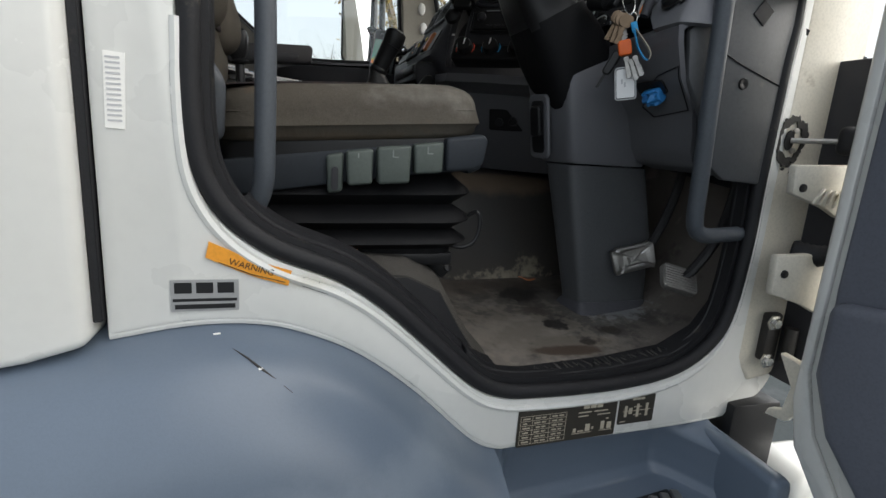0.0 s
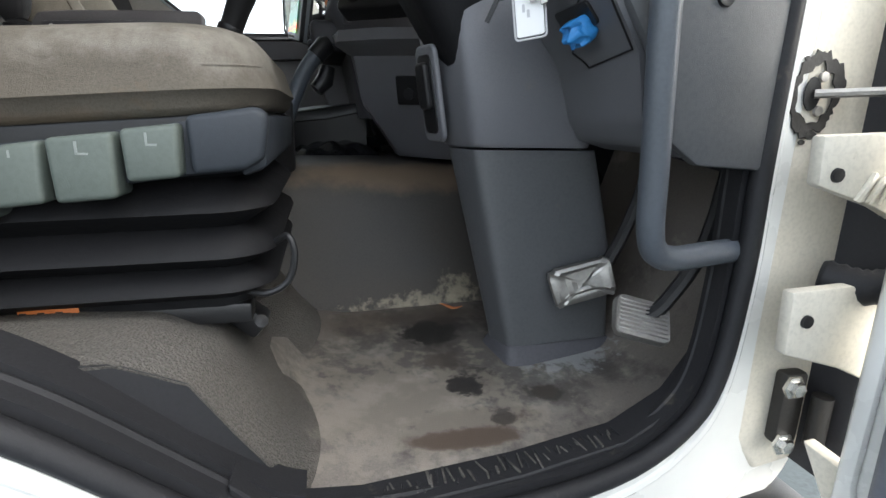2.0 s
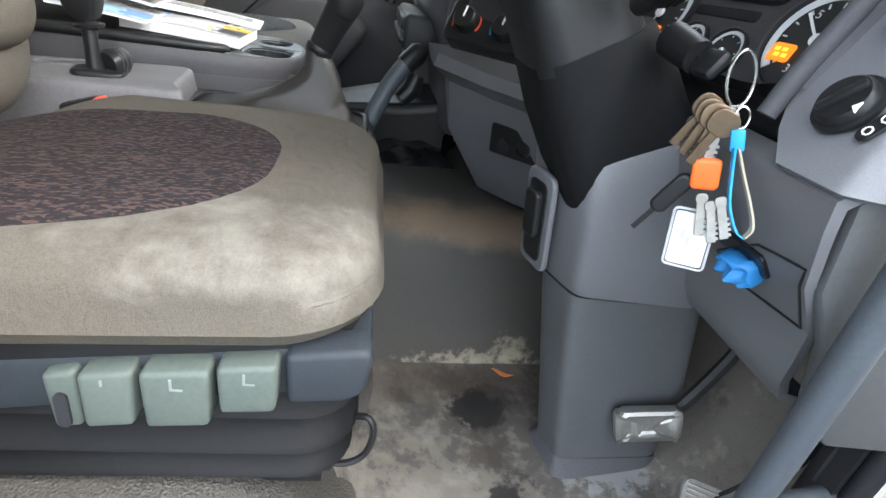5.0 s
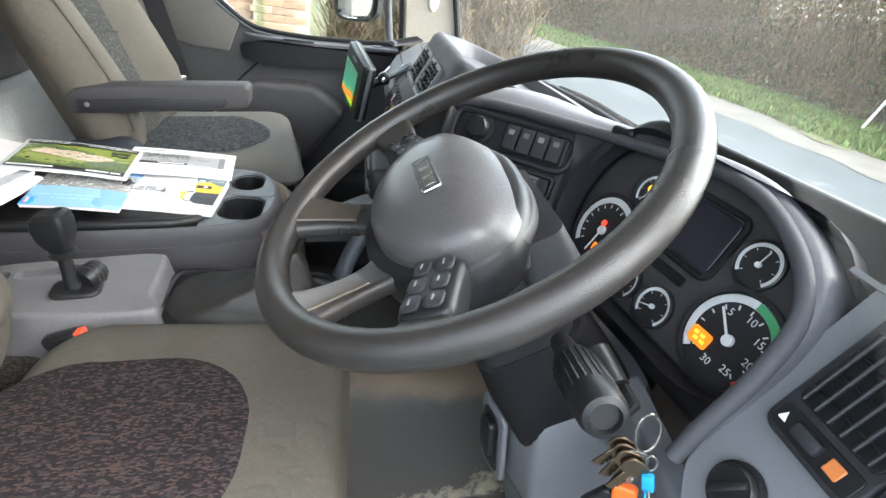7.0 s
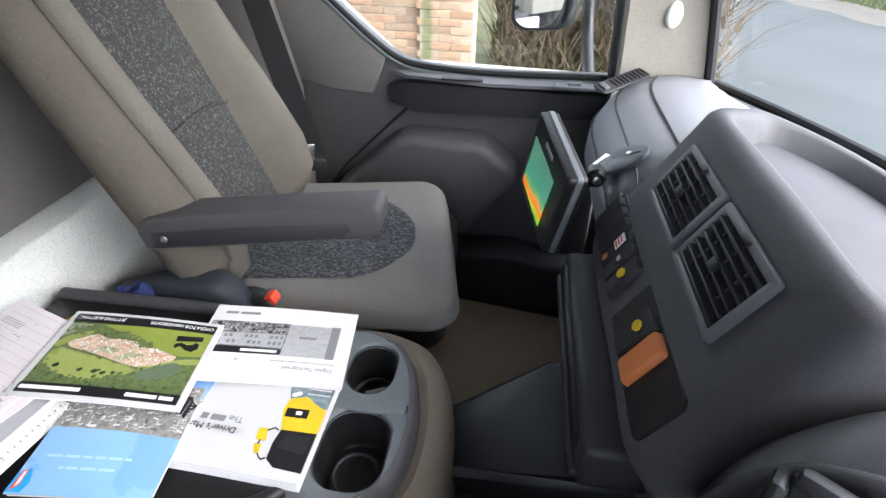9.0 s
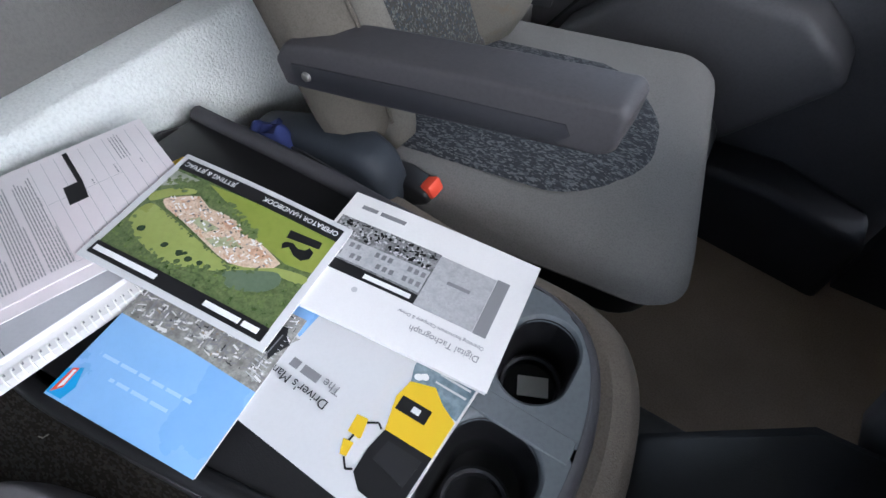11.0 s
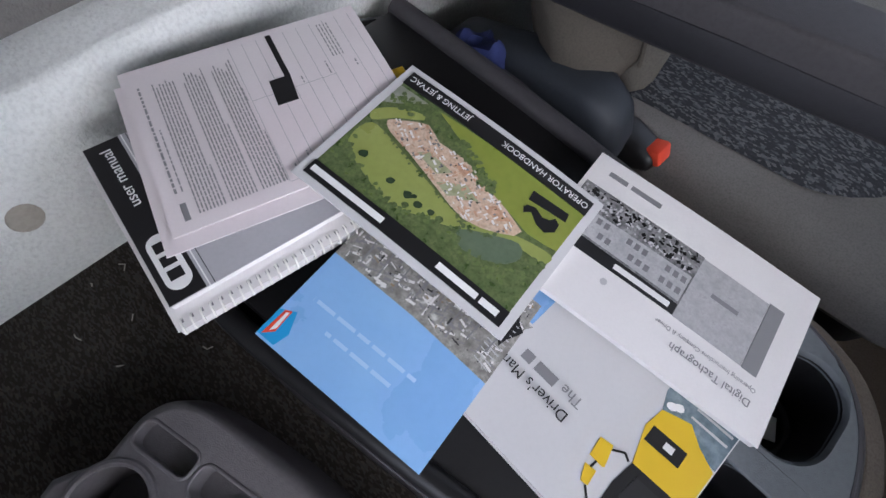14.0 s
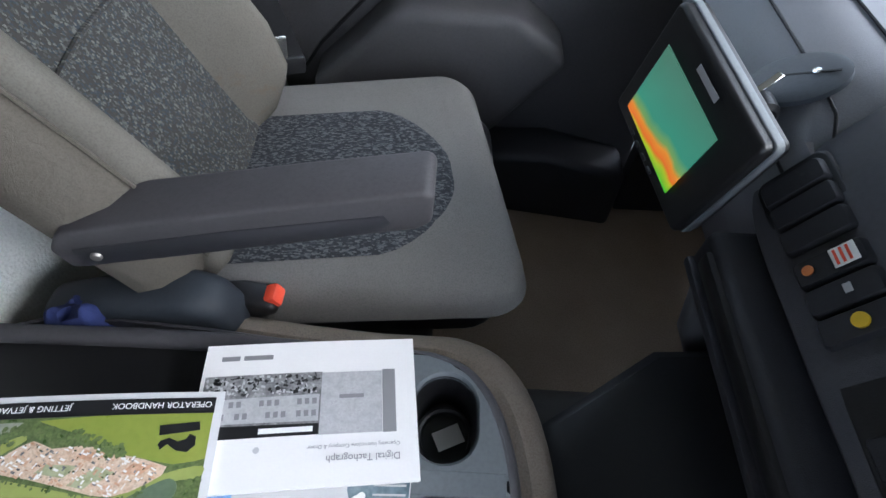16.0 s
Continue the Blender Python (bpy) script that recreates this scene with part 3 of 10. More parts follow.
def rect(x0, y0, x1, y1):
    return [(x0, y0), (x1, y0), (x1, y1), (x0, y1)]


def join(*bms):
    out = bmesh.new()
    for b in bms:
        me = bpy.data.meshes.new("tmp")
        b.to_mesh(me)
        b.free()
        out.from_mesh(me)
        bpy.data.meshes.remove(me)
    return out


def lettering(text, size, m, mat, parent, align="LEFT"):
    c = bpy.data.curves.new("lettering", "FONT")
    c.body, c.size, c.align_x, c.extrude = text, size, align, 0.00012
    c.materials.append(mat)
    ob = new("lettering", c)
    ob.parent = parent
    inv = parent.matrix_basis.inverted() if parent.type == "EMPTY" else Matrix()
    ob.matrix_basis = inv @ m
    return ob


def soil(m, centre, radii, colour, strength=0.8, wobble=0.9, scale=28.0, soft=0.5, seed=0.0):
    """A patch of dirt with a ragged edge on a surface: an ellipsoid of the place, broken up by noise."""
    nt = m.node_tree
    b = nt.nodes["Principled BSDF"]
    old = b.inputs["Base Color"].links[0].from_socket
    geo = nt.nodes.new("ShaderNodeNewGeometry")
    mp = nt.nodes.new("ShaderNodeMapping")
    mp.inputs["Location"].default_value = [-c / r for c, r in zip(centre, radii)]
    mp.inputs["Scale"].default_value = [1 / r for r in radii]
    nt.links.new(geo.outputs["Position"], mp.inputs["Vector"])
    ln = nt.nodes.new("ShaderNodeVectorMath")
    ln.operation = "LENGTH"
    nt.links.new(mp.outputs[0], ln.inputs[0])
    off = nt.nodes.new("ShaderNodeVectorMath")
    off.inputs[1].default_value = (seed, seed * 0.7, seed * 1.3)
    nt.links.new(geo.outputs["Position"], off.inputs[0])
    n = nt.nodes.new("ShaderNodeTexNoise")
    n.inputs["Scale"].default_value, n.inputs["Detail"].default_value, n.inputs["Roughness"].default_value = scale, 8.0, 0.65
    nt.links.new(off.outputs[0], n.inputs["Vector"])
    ma = nt.nodes.new("ShaderNodeMath")
    ma.operation = "MULTIPLY_ADD"
    ma.inputs[1].default_value = wobble * 2
    nt.links.new(n.outputs[0], ma.inputs[0])
    nt.links.new(ln.outputs["Value"], ma.inputs[2])
    mr = nt.nodes.new("ShaderNodeMapRange")
    mr.interpolation_type = "SMOOTHSTEP"
    mr.inputs["From Min"].default_value, mr.inputs["From Max"].default_value = 1.0 + wobble, 1.0 + wobble - soft
    mr.inputs["To Min"].default_value, mr.inputs["To Max"].default_value = 0.0, strength
    nt.links.new(ma.outputs[0], mr.inputs["Value"])
    x = nt.nodes.new("ShaderNodeMix")
    x.data_type = "RGBA"
    nt.links.new(mr.outputs[0], x.inputs[0])
    nt.links.new(old, x.inputs[6])
    x.inputs[7].default_value = (*colour, 1)
    nt.links.new(x.outputs[2], b.inputs["Base Color"])
    return m


def folds(m, scale, strength, distance):
    """A broader relief under the fine one: soft creases in cloth."""
    nt = m.node_tree
    b = nt.nodes["Principled BSDF"]
    old = b.inputs["Normal"].links[0].from_node
    co = nt.nodes.new("ShaderNodeTexCoord")
    n = nt.nodes.new("ShaderNodeTexNoise")
    n.inputs["Scale"].default_value, n.inputs["Detail"].default_value, n.inputs["Distortion"].default_value = scale, 3.0, 1.2
    nt.links.new(co.outputs["Object"], n.inputs["Vector"])
    bp = nt.nodes.new("ShaderNodeBump")
    bp.inputs["Strength"].default_value, bp.inputs["Distance"].default_value = strength, distance
    nt.links.new(n.outputs[0], bp.inputs["Height"])
    nt.links.new(bp.outputs[0], old.inputs["Normal"])
    return m


# dirt on the cab floor: dust, oil, mud
for c, r, col, k, w, sc, so, sd in (((0.17, 0.27, 1.06), (0.26, 0.22, 0.2), (0.20, 0.185, 0.165), 0.75, 0.7, 22, 0.8, 1.0), ((0.185, 0.420, 1.07), (0.055, 0.046, 0.1), (0.018, 0.016, 0.015), 0.95, 0.9, 45, 0.35, 2.0),
                                    ((0.205, 0.250, 1.06), (0.038, 0.045, 0.1), (0.022, 0.020, 0.019), 0.9, 1.1, 60, 0.4, 3.0), ((0.180, 0.155, 1.05), (0.105, 0.028, 0.1), (0.070, 0.055, 0.042), 0.85, 0.5, 30, 0.4, 4.0),
                                    ((0.285, 0.205, 1.05), (0.030, 0.024, 0.1), (0.055, 0.045, 0.036), 0.85, 0.6, 40, 0.4, 5.0), ((0.170, 0.345, 1.06), (0.045, 0.036, 0.1), (0.060, 0.048, 0.040), 0.7, 0.8, 36, 0.5, 6.0),
                                    ((0.315, 0.235, 1.06), (0.060, 0.028, 0.1), (0.34, 0.33, 0.30), 0.6, 1.2, 55, 0.5, 7.0), ((0.05, 0.44, 1.08), (0.10, 0.06, 0.1), (0.10, 0.078, 0.060), 0.6, 0.9, 26, 0.6, 8.0),
                                    ((0.22, 0.07, 1.05), (0.20, 0.03, 0.1), (0.25, 0.225, 0.195), 0.6, 0.9, 60, 0.5, 9.0)):
    soil(M_FLOOR, c, r, col, k, w, sc, so, sd)
for c, r, col, k, w, sc, so, sd in (((0.22, 0.30, 1.06), (0.34, 0.26, 0.2), (0.040, 0.036, 0.033), 0.75, 1.6, 16, 0.7, 11.0), ((0.10, 0.20, 1.06), (0.22, 0.16, 0.2), (0.24, 0.21, 0.17), 0.45, 1.7, 34, 0.5, 12.0), ((0.36, 0.28, 1.06), (0.09, 0.05, 0.2), (0.30, 0.31, 0.31), 0.6, 1.5, 48, 0.5, 13.0),
                                    ((0.16, 0.117, 1.05), (0.075, 0.020, 0.1), (0.065, 0.046, 0.032), 0.9, 0.5, 36, 0.35, 14.0), ((0.30, 0.195, 1.05), (0.026, 0.022, 0.1), (0.030, 0.026, 0.022), 0.9, 0.7, 60, 0.35, 15.0), ((0.18, 0.46, 1.07), (0.16, 0.05, 0.1), (0.055, 0.042, 0.032), 0.6, 1.3, 30, 0.6, 16.0)):
    soil(M_FLOOR, c, r, col, k, w, sc, so, sd)
for c, r, col, k, w, sc, so, sd in (((0.160, 0.395, 1.08), (0.060, 0.048, 0.1), (0.014, 0.013, 0.012), 0.97, 0.7, 48, 0.35, 21.0), ((0.185, 0.232, 1.065), (0.034, 0.030, 0.1), (0.016, 0.014, 0.013), 0.97, 0.8, 70, 0.35, 22.0), ((0.165, 0.300, 1.07), (0.050, 0.030, 0.1), (0.045, 0.036, 0.030), 0.8, 0.9, 44, 0.5, 23.0),
                                    ((0.155, 0.122, 1.056), (0.095, 0.022, 0.1), (0.060, 0.042, 0.030), 0.95, 0.5, 40, 0.4, 24.0), ((0.215, 0.150, 1.058), (0.020, 0.016, 0.1), (0.030, 0.024, 0.020), 0.9, 0.7, 60, 0.4, 25.0), ((0.295, 0.200, 1.06), (0.024, 0.018, 0.1), (0.040, 0.032, 0.026), 0.9, 0.6, 60, 0.4, 26.0)):
    soil(M_FLOOR, c, r, col, k, w, sc, so, sd)
soil(M_CARPET, (0.02, 0.25, 1.065), (0.085, 0.32, 0.050), (0.170, 0.152, 0.132), 0.95, 0.9, 20, 0.8, 31.0)
soil(M_CARPET, (-0.10, 0.42, 1.15), (0.06, 0.10, 0.08), (0.060, 0.053, 0.046), 0.6, 0.9, 24, 0.7, 32.0)
# brown dust on the shoulder of the tunnel, dried mud at its foot
soil(M_TUNNEL, (0.16, 0.60, 1.335), (0.34, 0.12, 0.045), (0.155, 0.115, 0.080), 0.85, 0.6, 16, 0.7, 1.0)
soil(M_TUNNEL, (0.17, 0.50, 1.095), (0.15, 0.06, 0.022), (0.29, 0.255, 0.19), 0.8, 1.8, 60, 0.9, 2.0)
soil(M_TUNNEL, (0.24, 0.50, 1.115), (0.05, 0.06, 0.040), (0.31, 0.275, 0.20), 0.8, 1.5, 50, 0.8, 3.0)
soil(M_TUNNEL, (0.15, 0.50, 1.13), (0.24, 0.06, 0.06), (0.060, 0.050, 0.040), 0.35, 0.8, 18, 0.8, 4.0)
# seat grime, a browner band along the cushion's lower edge, and creases
soil(M_SEAT, (-0.16, 0.16, 1.50), (0.20, 0.10, 0.04), (0.30, 0.285, 0.255), 0.45, 0.9, 18, 0.8, 1.0)
soil(M_SEAT, (-0.38, 0.20, 1.50), (0.16, 0.09, 0.05), (0.135, 0.098, 0.066), 0.6, 0.9, 14, 0.8, 2.0)
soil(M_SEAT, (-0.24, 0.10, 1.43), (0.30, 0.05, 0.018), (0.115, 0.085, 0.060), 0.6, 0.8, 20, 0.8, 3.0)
folds(M_SEAT, 26, 0.45, 0.006)
folds(M_SEAT_GREY, 18, 0.35, 0.006)
folds(M_BELLOWS, 30, 0.25, 0.004)
# green lichen running down beside the pier of the garden wall
for m in (M_BRICK, M_MORTAR):
    soil(m, (-1.06, 5.82, 0.9), (0.075, 0.4, 1.2), (0.115, 0.130, 0.062), 0.85, 0.5, 9, 0.7, 3.0)
# scuffs on the fender and grime round the door opening
soil(M_FENDER, (-0.30, -0.06, 1.02), (0.30, 0.4, 0.05), (0.24, 0.275, 0.315), 0.35, 1.0, 10, 0.9, 1.0)
soil(M_WHITE, (0.10, -0.01, 1.085), (0.20, 0.1, 0.016), (0.34, 0.29, 0.21), 0.5, 1.0, 40, 0.6, 1.0)
soil(M_WHITE, (-0.30, -0.05, 1.26), (0.12, 0.1, 0.018), (0.46, 0.42, 0.33), 0.45, 1.0, 40, 0.6, 2.0)


# ---- cab shell ----
def driver_side(v):
    return Vector((v[0], v[1] + 0.15 * v[0], v[2]))


def nearside(v):
    return Vector((v[0], v[1] - 0.134 * v[0], v[2]))


APERTURE = [(-0.474, 1.565), (-0.476, 1.50), (-0.473, 1.42), (-0.46, 1.37), (-0.43, 1.325), (-0.38, 1.287), (-0.30, 1.252), (-0.236, 1.206),
            (-0.166, 1.14), (-0.10, 1.078), (-0.05, 1.048), (0.02, 1.034), (0.20, 1.022), (0.34, 1.033), (0.43, 1.08), (0.468, 1.15), (0.482, 1.28),
            (0.482, 1.40), (0.486, 1.60), (0.49, 1.71)]
LOWER = [(-0.556, 1.203), (-0.477, 1.212), (-0.403, 1.208), (-0.342, 1.19), (-0.266, 1.15), (-0.18, 1.079), (-0.09, 0.988), (-0.04, 0.957),
         (0.02, 0.951), (0.20, 0.935), (0.46, 0.920), (0.56, 0.935), (0.62, 0.99), (0.63, 1.10)]
smooth_aperture = [(p[0], p[2]) for p in curve([(x, 0, z) for x, z in [(-0.46, 2.30), (-0.472, 1.9)] + APERTURE + [(0.46, 1.95), (0.36, 2.30)]], 4)]
smooth_lower = [(p[0], p[2]) for p in curve([(x, 0, z) for x, z in LOWER], 4)]

cab_side = thing("cab_side", (0, 0, 0.95), "white painted truck cab side around an open driver doorway", "cab panel", kind="structure")
rim_out = smooth_aperture + [(0.55, 2.30), (0.63, 1.7), (0.63, 1.3)] + list(reversed(smooth_lower)) + [(-0.556, 2.30)]
skin = part("outer_panel", prism(rim_out, "xz", -0.016, 0.030, 0.006, 2, driver_side), M_WHITE, cab_side)


# a raised bead follows the doorway
def ribbon(line, w_in, w_out, y0, y1, warp):
    """A band along a line in the x-z plane, from w_in inside it to w_out outside it."""
    pts = [Vector((p[0], p[1])) for p in line]
    inner, outer = [], []
    for i, p in enumerate(pts):
        d = (pts[min(i + 1, len(pts) - 1)] - pts[max(i - 1, 0)]).normalized()
        nrm = Vector((-d[1], d[0]))
        inner.append(p + nrm * w_in)
        outer.append(p - nrm * w_out)
    rings = []
    for a, b in zip(inner, outer):
        rings.append([warp(Vector((a[0], y1, a[1]))), warp(Vector((a[0], y0, a[1]))), warp(Vector((b[0], y0, b[1]))), warp(Vector((b[0], y1, b[1])))])
    return loft(rings)


bead = tube([driver_side(Vector((p[0], -0.014, p[1] - 0.0))) for p in [(x + dx, z + dz) for (x, z), dx, dz in
       ((q, 0, -0.016) for q in smooth_aperture[8:-8])]], 0.007, 8)
part("pressed_bead", bead, M_WHITE, cab_side)
seal = thing("door_seal", (0, 0, 1.03), "black rubber weather seal round the driver doorway", "door seal", kind="structure")
def inset_line(line, d):
    pts = [Vector((p[0], p[1])) for p in line]
    out = []
    for i, p in enumerate(pts):
        t = (pts[min(i + 1, len(pts) - 1)] - pts[max(i - 1, 0)]).normalized()
        out.append((p.x - t.y * d, p.y + t.x * d))
    return out


part("seal_lip", tube([driver_side(Vector((x, -0.012, z))) for x, z in inset_line(smooth_aperture, 0.012)], 0.012, 10), M_RUBBER, seal)
part("seal_band", ribbon(smooth_aperture, 0.030, -0.004, -0.002, 0.030, driver_side), M_RUBBER, seal)
part("seal_apron", ribbon([q for q in smooth_aperture if q[0] < -0.05 and q[1] < 1.34], 0.036, -0.012, 0.026, 0.066, driver_side), M_RUBBER, seal)
part("seal_inner", tube([driver_side(Vector((x, 0.022, z))) for x, z in inset_line(smooth_aperture, 0.022)], 0.010, 8), M_RUBBER, seal)

# rear cab corner beyond the panel gap
part("rear_panel", prism([(-0.566, 1.200), (-0.62, 1.186), (-0.70, 1.176), (-1.02, 1.16), (-1.02, 2.30), (-0.566, 2.30)], "xz", -0.040, 0.03, 0.012, 3, driver_side), M_WHITE, cab_side)
part("gap_seal", prism([(-0.5655, 1.222), (-0.5565, 1.222), (-0.5565, 2.29), (-0.5655, 2.29)], "xz", -0.022, 0.02, 0.001, 1, driver_side), M_RUBBER, cab_side)
# hinge post, set forward of the doorway
post = part("hinge_post", prism([(0.49, 1.05), (0.54, 0.99), (0.60, 1.0), (0.655, 1.10), (0.665, 1.70), (0.60, 2.30), (0.48, 2.30), (0.505, 1.7), (0.498, 1.3)], "xz", -0.010, 0.05, 0.012, 3,
                                  lambda v: Vector((v[0], v[1] + 0.07, v[2]))), M_WHITE_IN, cab_side)
# lower body edge flange
part("panel_flange", tube([driver_side(Vector((p[0], -0.006, p[1] - 0.002))) for p in smooth_lower], 0.006, 8), M_WHITE, cab_side)

# fender and step
fender = thing("wheel_fender", (-0.4, -0.2, 0.3), "smooth blue-grey plastic wheel arch fender under the cab", "fender", kind="structure")


def fender_surface(u, v):
    i = u * (len(FEND) - 1)
    k = min(int(i), len(FEND) - 2)
    x, z = [a + (b - a) * (i - k) for a, b in zip(FEND[k], FEND[k + 1])]
    out = [(0.035, 0.012), (0.0, -0.001), (-0.045, -0.014), (-0.085, -0.038), (-0.115, -0.075), (-0.14, -0.13), (-0.155, -0.22), (-0.16, -0.42), (-0.15, -0.75)]
    j = v * (len(out) - 1)
    q = min(int(j), len(out) - 2)
    dy, dz = [a + (b - a) * (j - q) for a, b in zip(out[q], out[q + 1])]
    low = max(0.0, (1.2 - z)) * 0.45
    return driver_side(Vector((x + (0.05 if x > -0.1 else 0) * v * 0, dy, z + dz * (1 - low))))


FEND = [(-1.2, 1.10), (-0.9, 1.165), (-0.72, 1.175)] + [(p[0], p[1] - 0.004) for p in smooth_lower[:29]]
part("arch", sheet(fender_surface, 60, 16, 0.006), M_FENDER, fender)
step = thing("cab_step", (0.2, -0.1, 0.3), "blue-grey moulded step housing with a ribbed tread below the doorway", "step", kind="structure")


def step_bowl(u, v):
    """The recess: rear wall, soft crease and ledge."""
    line = [(0.012, 0.950), (0.020, 0.935), (0.030, 0.90), (0.036, 0.85), (0.034, 0.815), (0.020, 0.795), (-0.01, 0.788), (-0.20, 0.780), (-0.205, 0.760), (-0.205, 0.55)]
    t = v * (len(line) - 1)
    i = min(int(t), len(line) - 2)
    y, z = [p + (q - p) * (t - i) for p, q in zip(line[i], line[i + 1])]
    x = -0.045 + 0.50 * u
    z -= 0.075 * max(0.0, x) * max(0.0, (z - 0.78) / 0.17)
    side = max(0.0, 1 - (u / 0.10)) ** 1.6
    far = max(0.0, (u - 0.80) / 0.20) ** 1.4
    y2 = y - 0.11 * side * min(1.0, max(0.0, (0.95 - z) / 0.05)) * (1 if y > -0.12 else 0.2)
    y2 -= 0.17 * far * min(1.0, max(0.0, (0.92 - z) / 0.03)) * (1 if y > -0.10 else 0.15)
    return driver_side(Vector((x, max(y2, -0.205), z)))


part("bowl", sheet(step_bowl, 40, 45, 0.006), M_FENDER, step, "", 60)
part("end_cheek", prism([(0.425, 0.912), (0.475, 0.905), (0.490, 0.55), (0.44, 0.55)], "xz", -0.20, 0.03, 0.015, 3, driver_side), M_FENDER, step)
part("tread_frame", prism([(0.03, 0.787), (0.36, 0.787), (0.36, 0.783), (0.03, 0.783)], "xz", -0.19, -0.025, 0.001, 1, driver_side), M_BLACK, step)
for i in range(12):
    x = 0.045 + 0.027 * i
    part("tread_rib", box((x, -0.105 + 0.15 * x, 0.790), (0.0195, 0.150, 0.010), 0.003, 1, pose(0, 0, 0, 0, 0, -18)), M_METAL, step, "worn aluminium tread rib")
bumper = thing("bumper_corner", (0.66, 0.0, 0.5), "white and grey bumper corner ahead of the step", "bumper", kind="structure")
part("grey_edge", prism([(p[0] + 0.60, p[1] + 0.66) for p in rounded(0.11, 0.28, 0.05, 6)], "xz", -0.02, 0.10, 0.015, 3), M_BLUEGREY, bumper)
part("white_shell", prism([(p[0] + 0.70, p[1] + 0.67) for p in rounded(0.18, 0.30, 0.06, 6)], "xz", -0.035, 0.10, 0.02, 3), M_WHITE, bumper)
part("screw", lathe([(0.012, 0), (0.011, 0.003), (0.0005, 0.004)], frame_of((0.60, -0.022, 0.69), (1, 0, 0), (0, 0, 1)), 12), M_METAL, bumper)
part("dark_gap", span((0.50, 0.04, 0.50), (0.62, 0.12, 0.95), 0.004), M_BLACK, bumper)

# cab floor: one moulding with a raised rear
floor_line = [(-0.95, 1.10), (0.62, 1.00), (0.66, 1.42), (0.62, 1.42), (0.555, 1.22), (0.50, 1.105), (0.43, 1.062), (0.30, 1.050), (0.02, 1.050), (-0.045, 1.062), (-0.10, 1.125), (-0.135, 1.185), (-0.18, 1.212), (-0.28, 1.222), (-0.95, 1.23)]
floor = solo("floor", prism(floor_line, "xz", 0.058, 0.58, 0.008, 2, lambda v: Vector((v[0], v[1] + (0.15 * v[0] if v[1] < 0.3 else 0), v[2] + 0.085 * (v[1] - 0.05)))), M_FLOOR,
             "worn grey-brown rubber floor mat with oil stains", "floor", kind="structure")
solo("footwell_floor", prism([(-0.95, 1.02), (0.62, 1.02), (0.66, 1.42), (0.62, 1.42), (0.50, 1.14), (0.40, 1.10), (-0.95, 1.10)], "xz", 1.16, 1.80, 0.006, 2), M_PFLOOR,
               "brown mat of the passenger footwell", "floor", kind="structure")


# carpet over the raised part
def carpet(u, v):
    t = u * 6
    line = [(-0.50, 1.229), (-0.28, 1.229), (-0.19, 1.222), (-0.135, 1.193), (-0.100, 1.135), (-0.065, 1.083), (-0.035, 1.057)]
    k = min(int(t), 5)
    x, z = [a + (b - a) * (t - k) for a, b in zip(line[k], line[k + 1])]
    y = 0.056 + 0.15 * x + (0.49 - 0.056 - 0.15 * x) * v
    return Vector((x + 0.012 * math.sin(9 * v), y, z + 0.003 * math.sin(v * 17) * (1 - u) + 0.013 * (1 - 0.8 * u ** 6) + 0.085 * (y - 0.05)))


part("edge_riser", sheet(lambda u, v: carpet(u, 0.0) + Vector((0, 0.001 - 0.012 * v, 0.001 - 0.085 * v)), 40, 3, 0.006), M_RUBBER, floor, "black rubber riser")
part("carpet", sheet(carpet, 18, 16, 0.008), M_CARPET, floor, "grained grey vinyl over the raised floor")

# engine tunnel
tunnel_line = [(0.485, 1.03), (0.492, 1.075), (0.515, 1.15), (0.545, 1.25), (0.565, 1.30), (0.60, 1.332), (0.68, 1.345), (1.05, 1.345), (1.13, 1.32), (1.16, 1.20), (1.17, 1.03)]
tunnel_y = [(p[1], p[2]) for p in curve([(0, y, z) for y, z in tunnel_line], 3)]
tunnel = solo("engine_tunnel", prism(tunnel_y, "yz", -0.95, 0.66, 0.0, 2, lambda v: Vector((v[0], v[1] + (0.06 * v[0] if v[1] < 0.7 else 0), v[2] + 0.02 * max(0, -v[0])))), M_TUNNEL, "dusty dark engine tunnel cover between the footwells", "tunnel", kind="structure")

rr = random.Random(17)
for (x0, y0), (x1, y1) in (((0.030, 0.780), (0.058, 0.640)), ((0.062, 0.785), (0.086, 0.665)), ((0.140, 0.702), (0.160, 0.640))):
    for k in range(7):
        f = (k + rr.uniform(-0.2, 0.2)) / 6
        x, y = x0 + (x1 - x0) * f, y0 + (y1 - y0) * f
        z = 1.3465 - 0.6 * max(0.0, 0.665 - y + 0.06 * x) ** 1.5
        part("scuff_mark", box((x, y, z), (rr.uniform(0.012, 0.024), 0.0028, 0.0016), 0.0004, 1, pose(0, 0, 0, 0, 0, rr.uniform(-12, 4))), M_SCUFFPALE, tunnel)

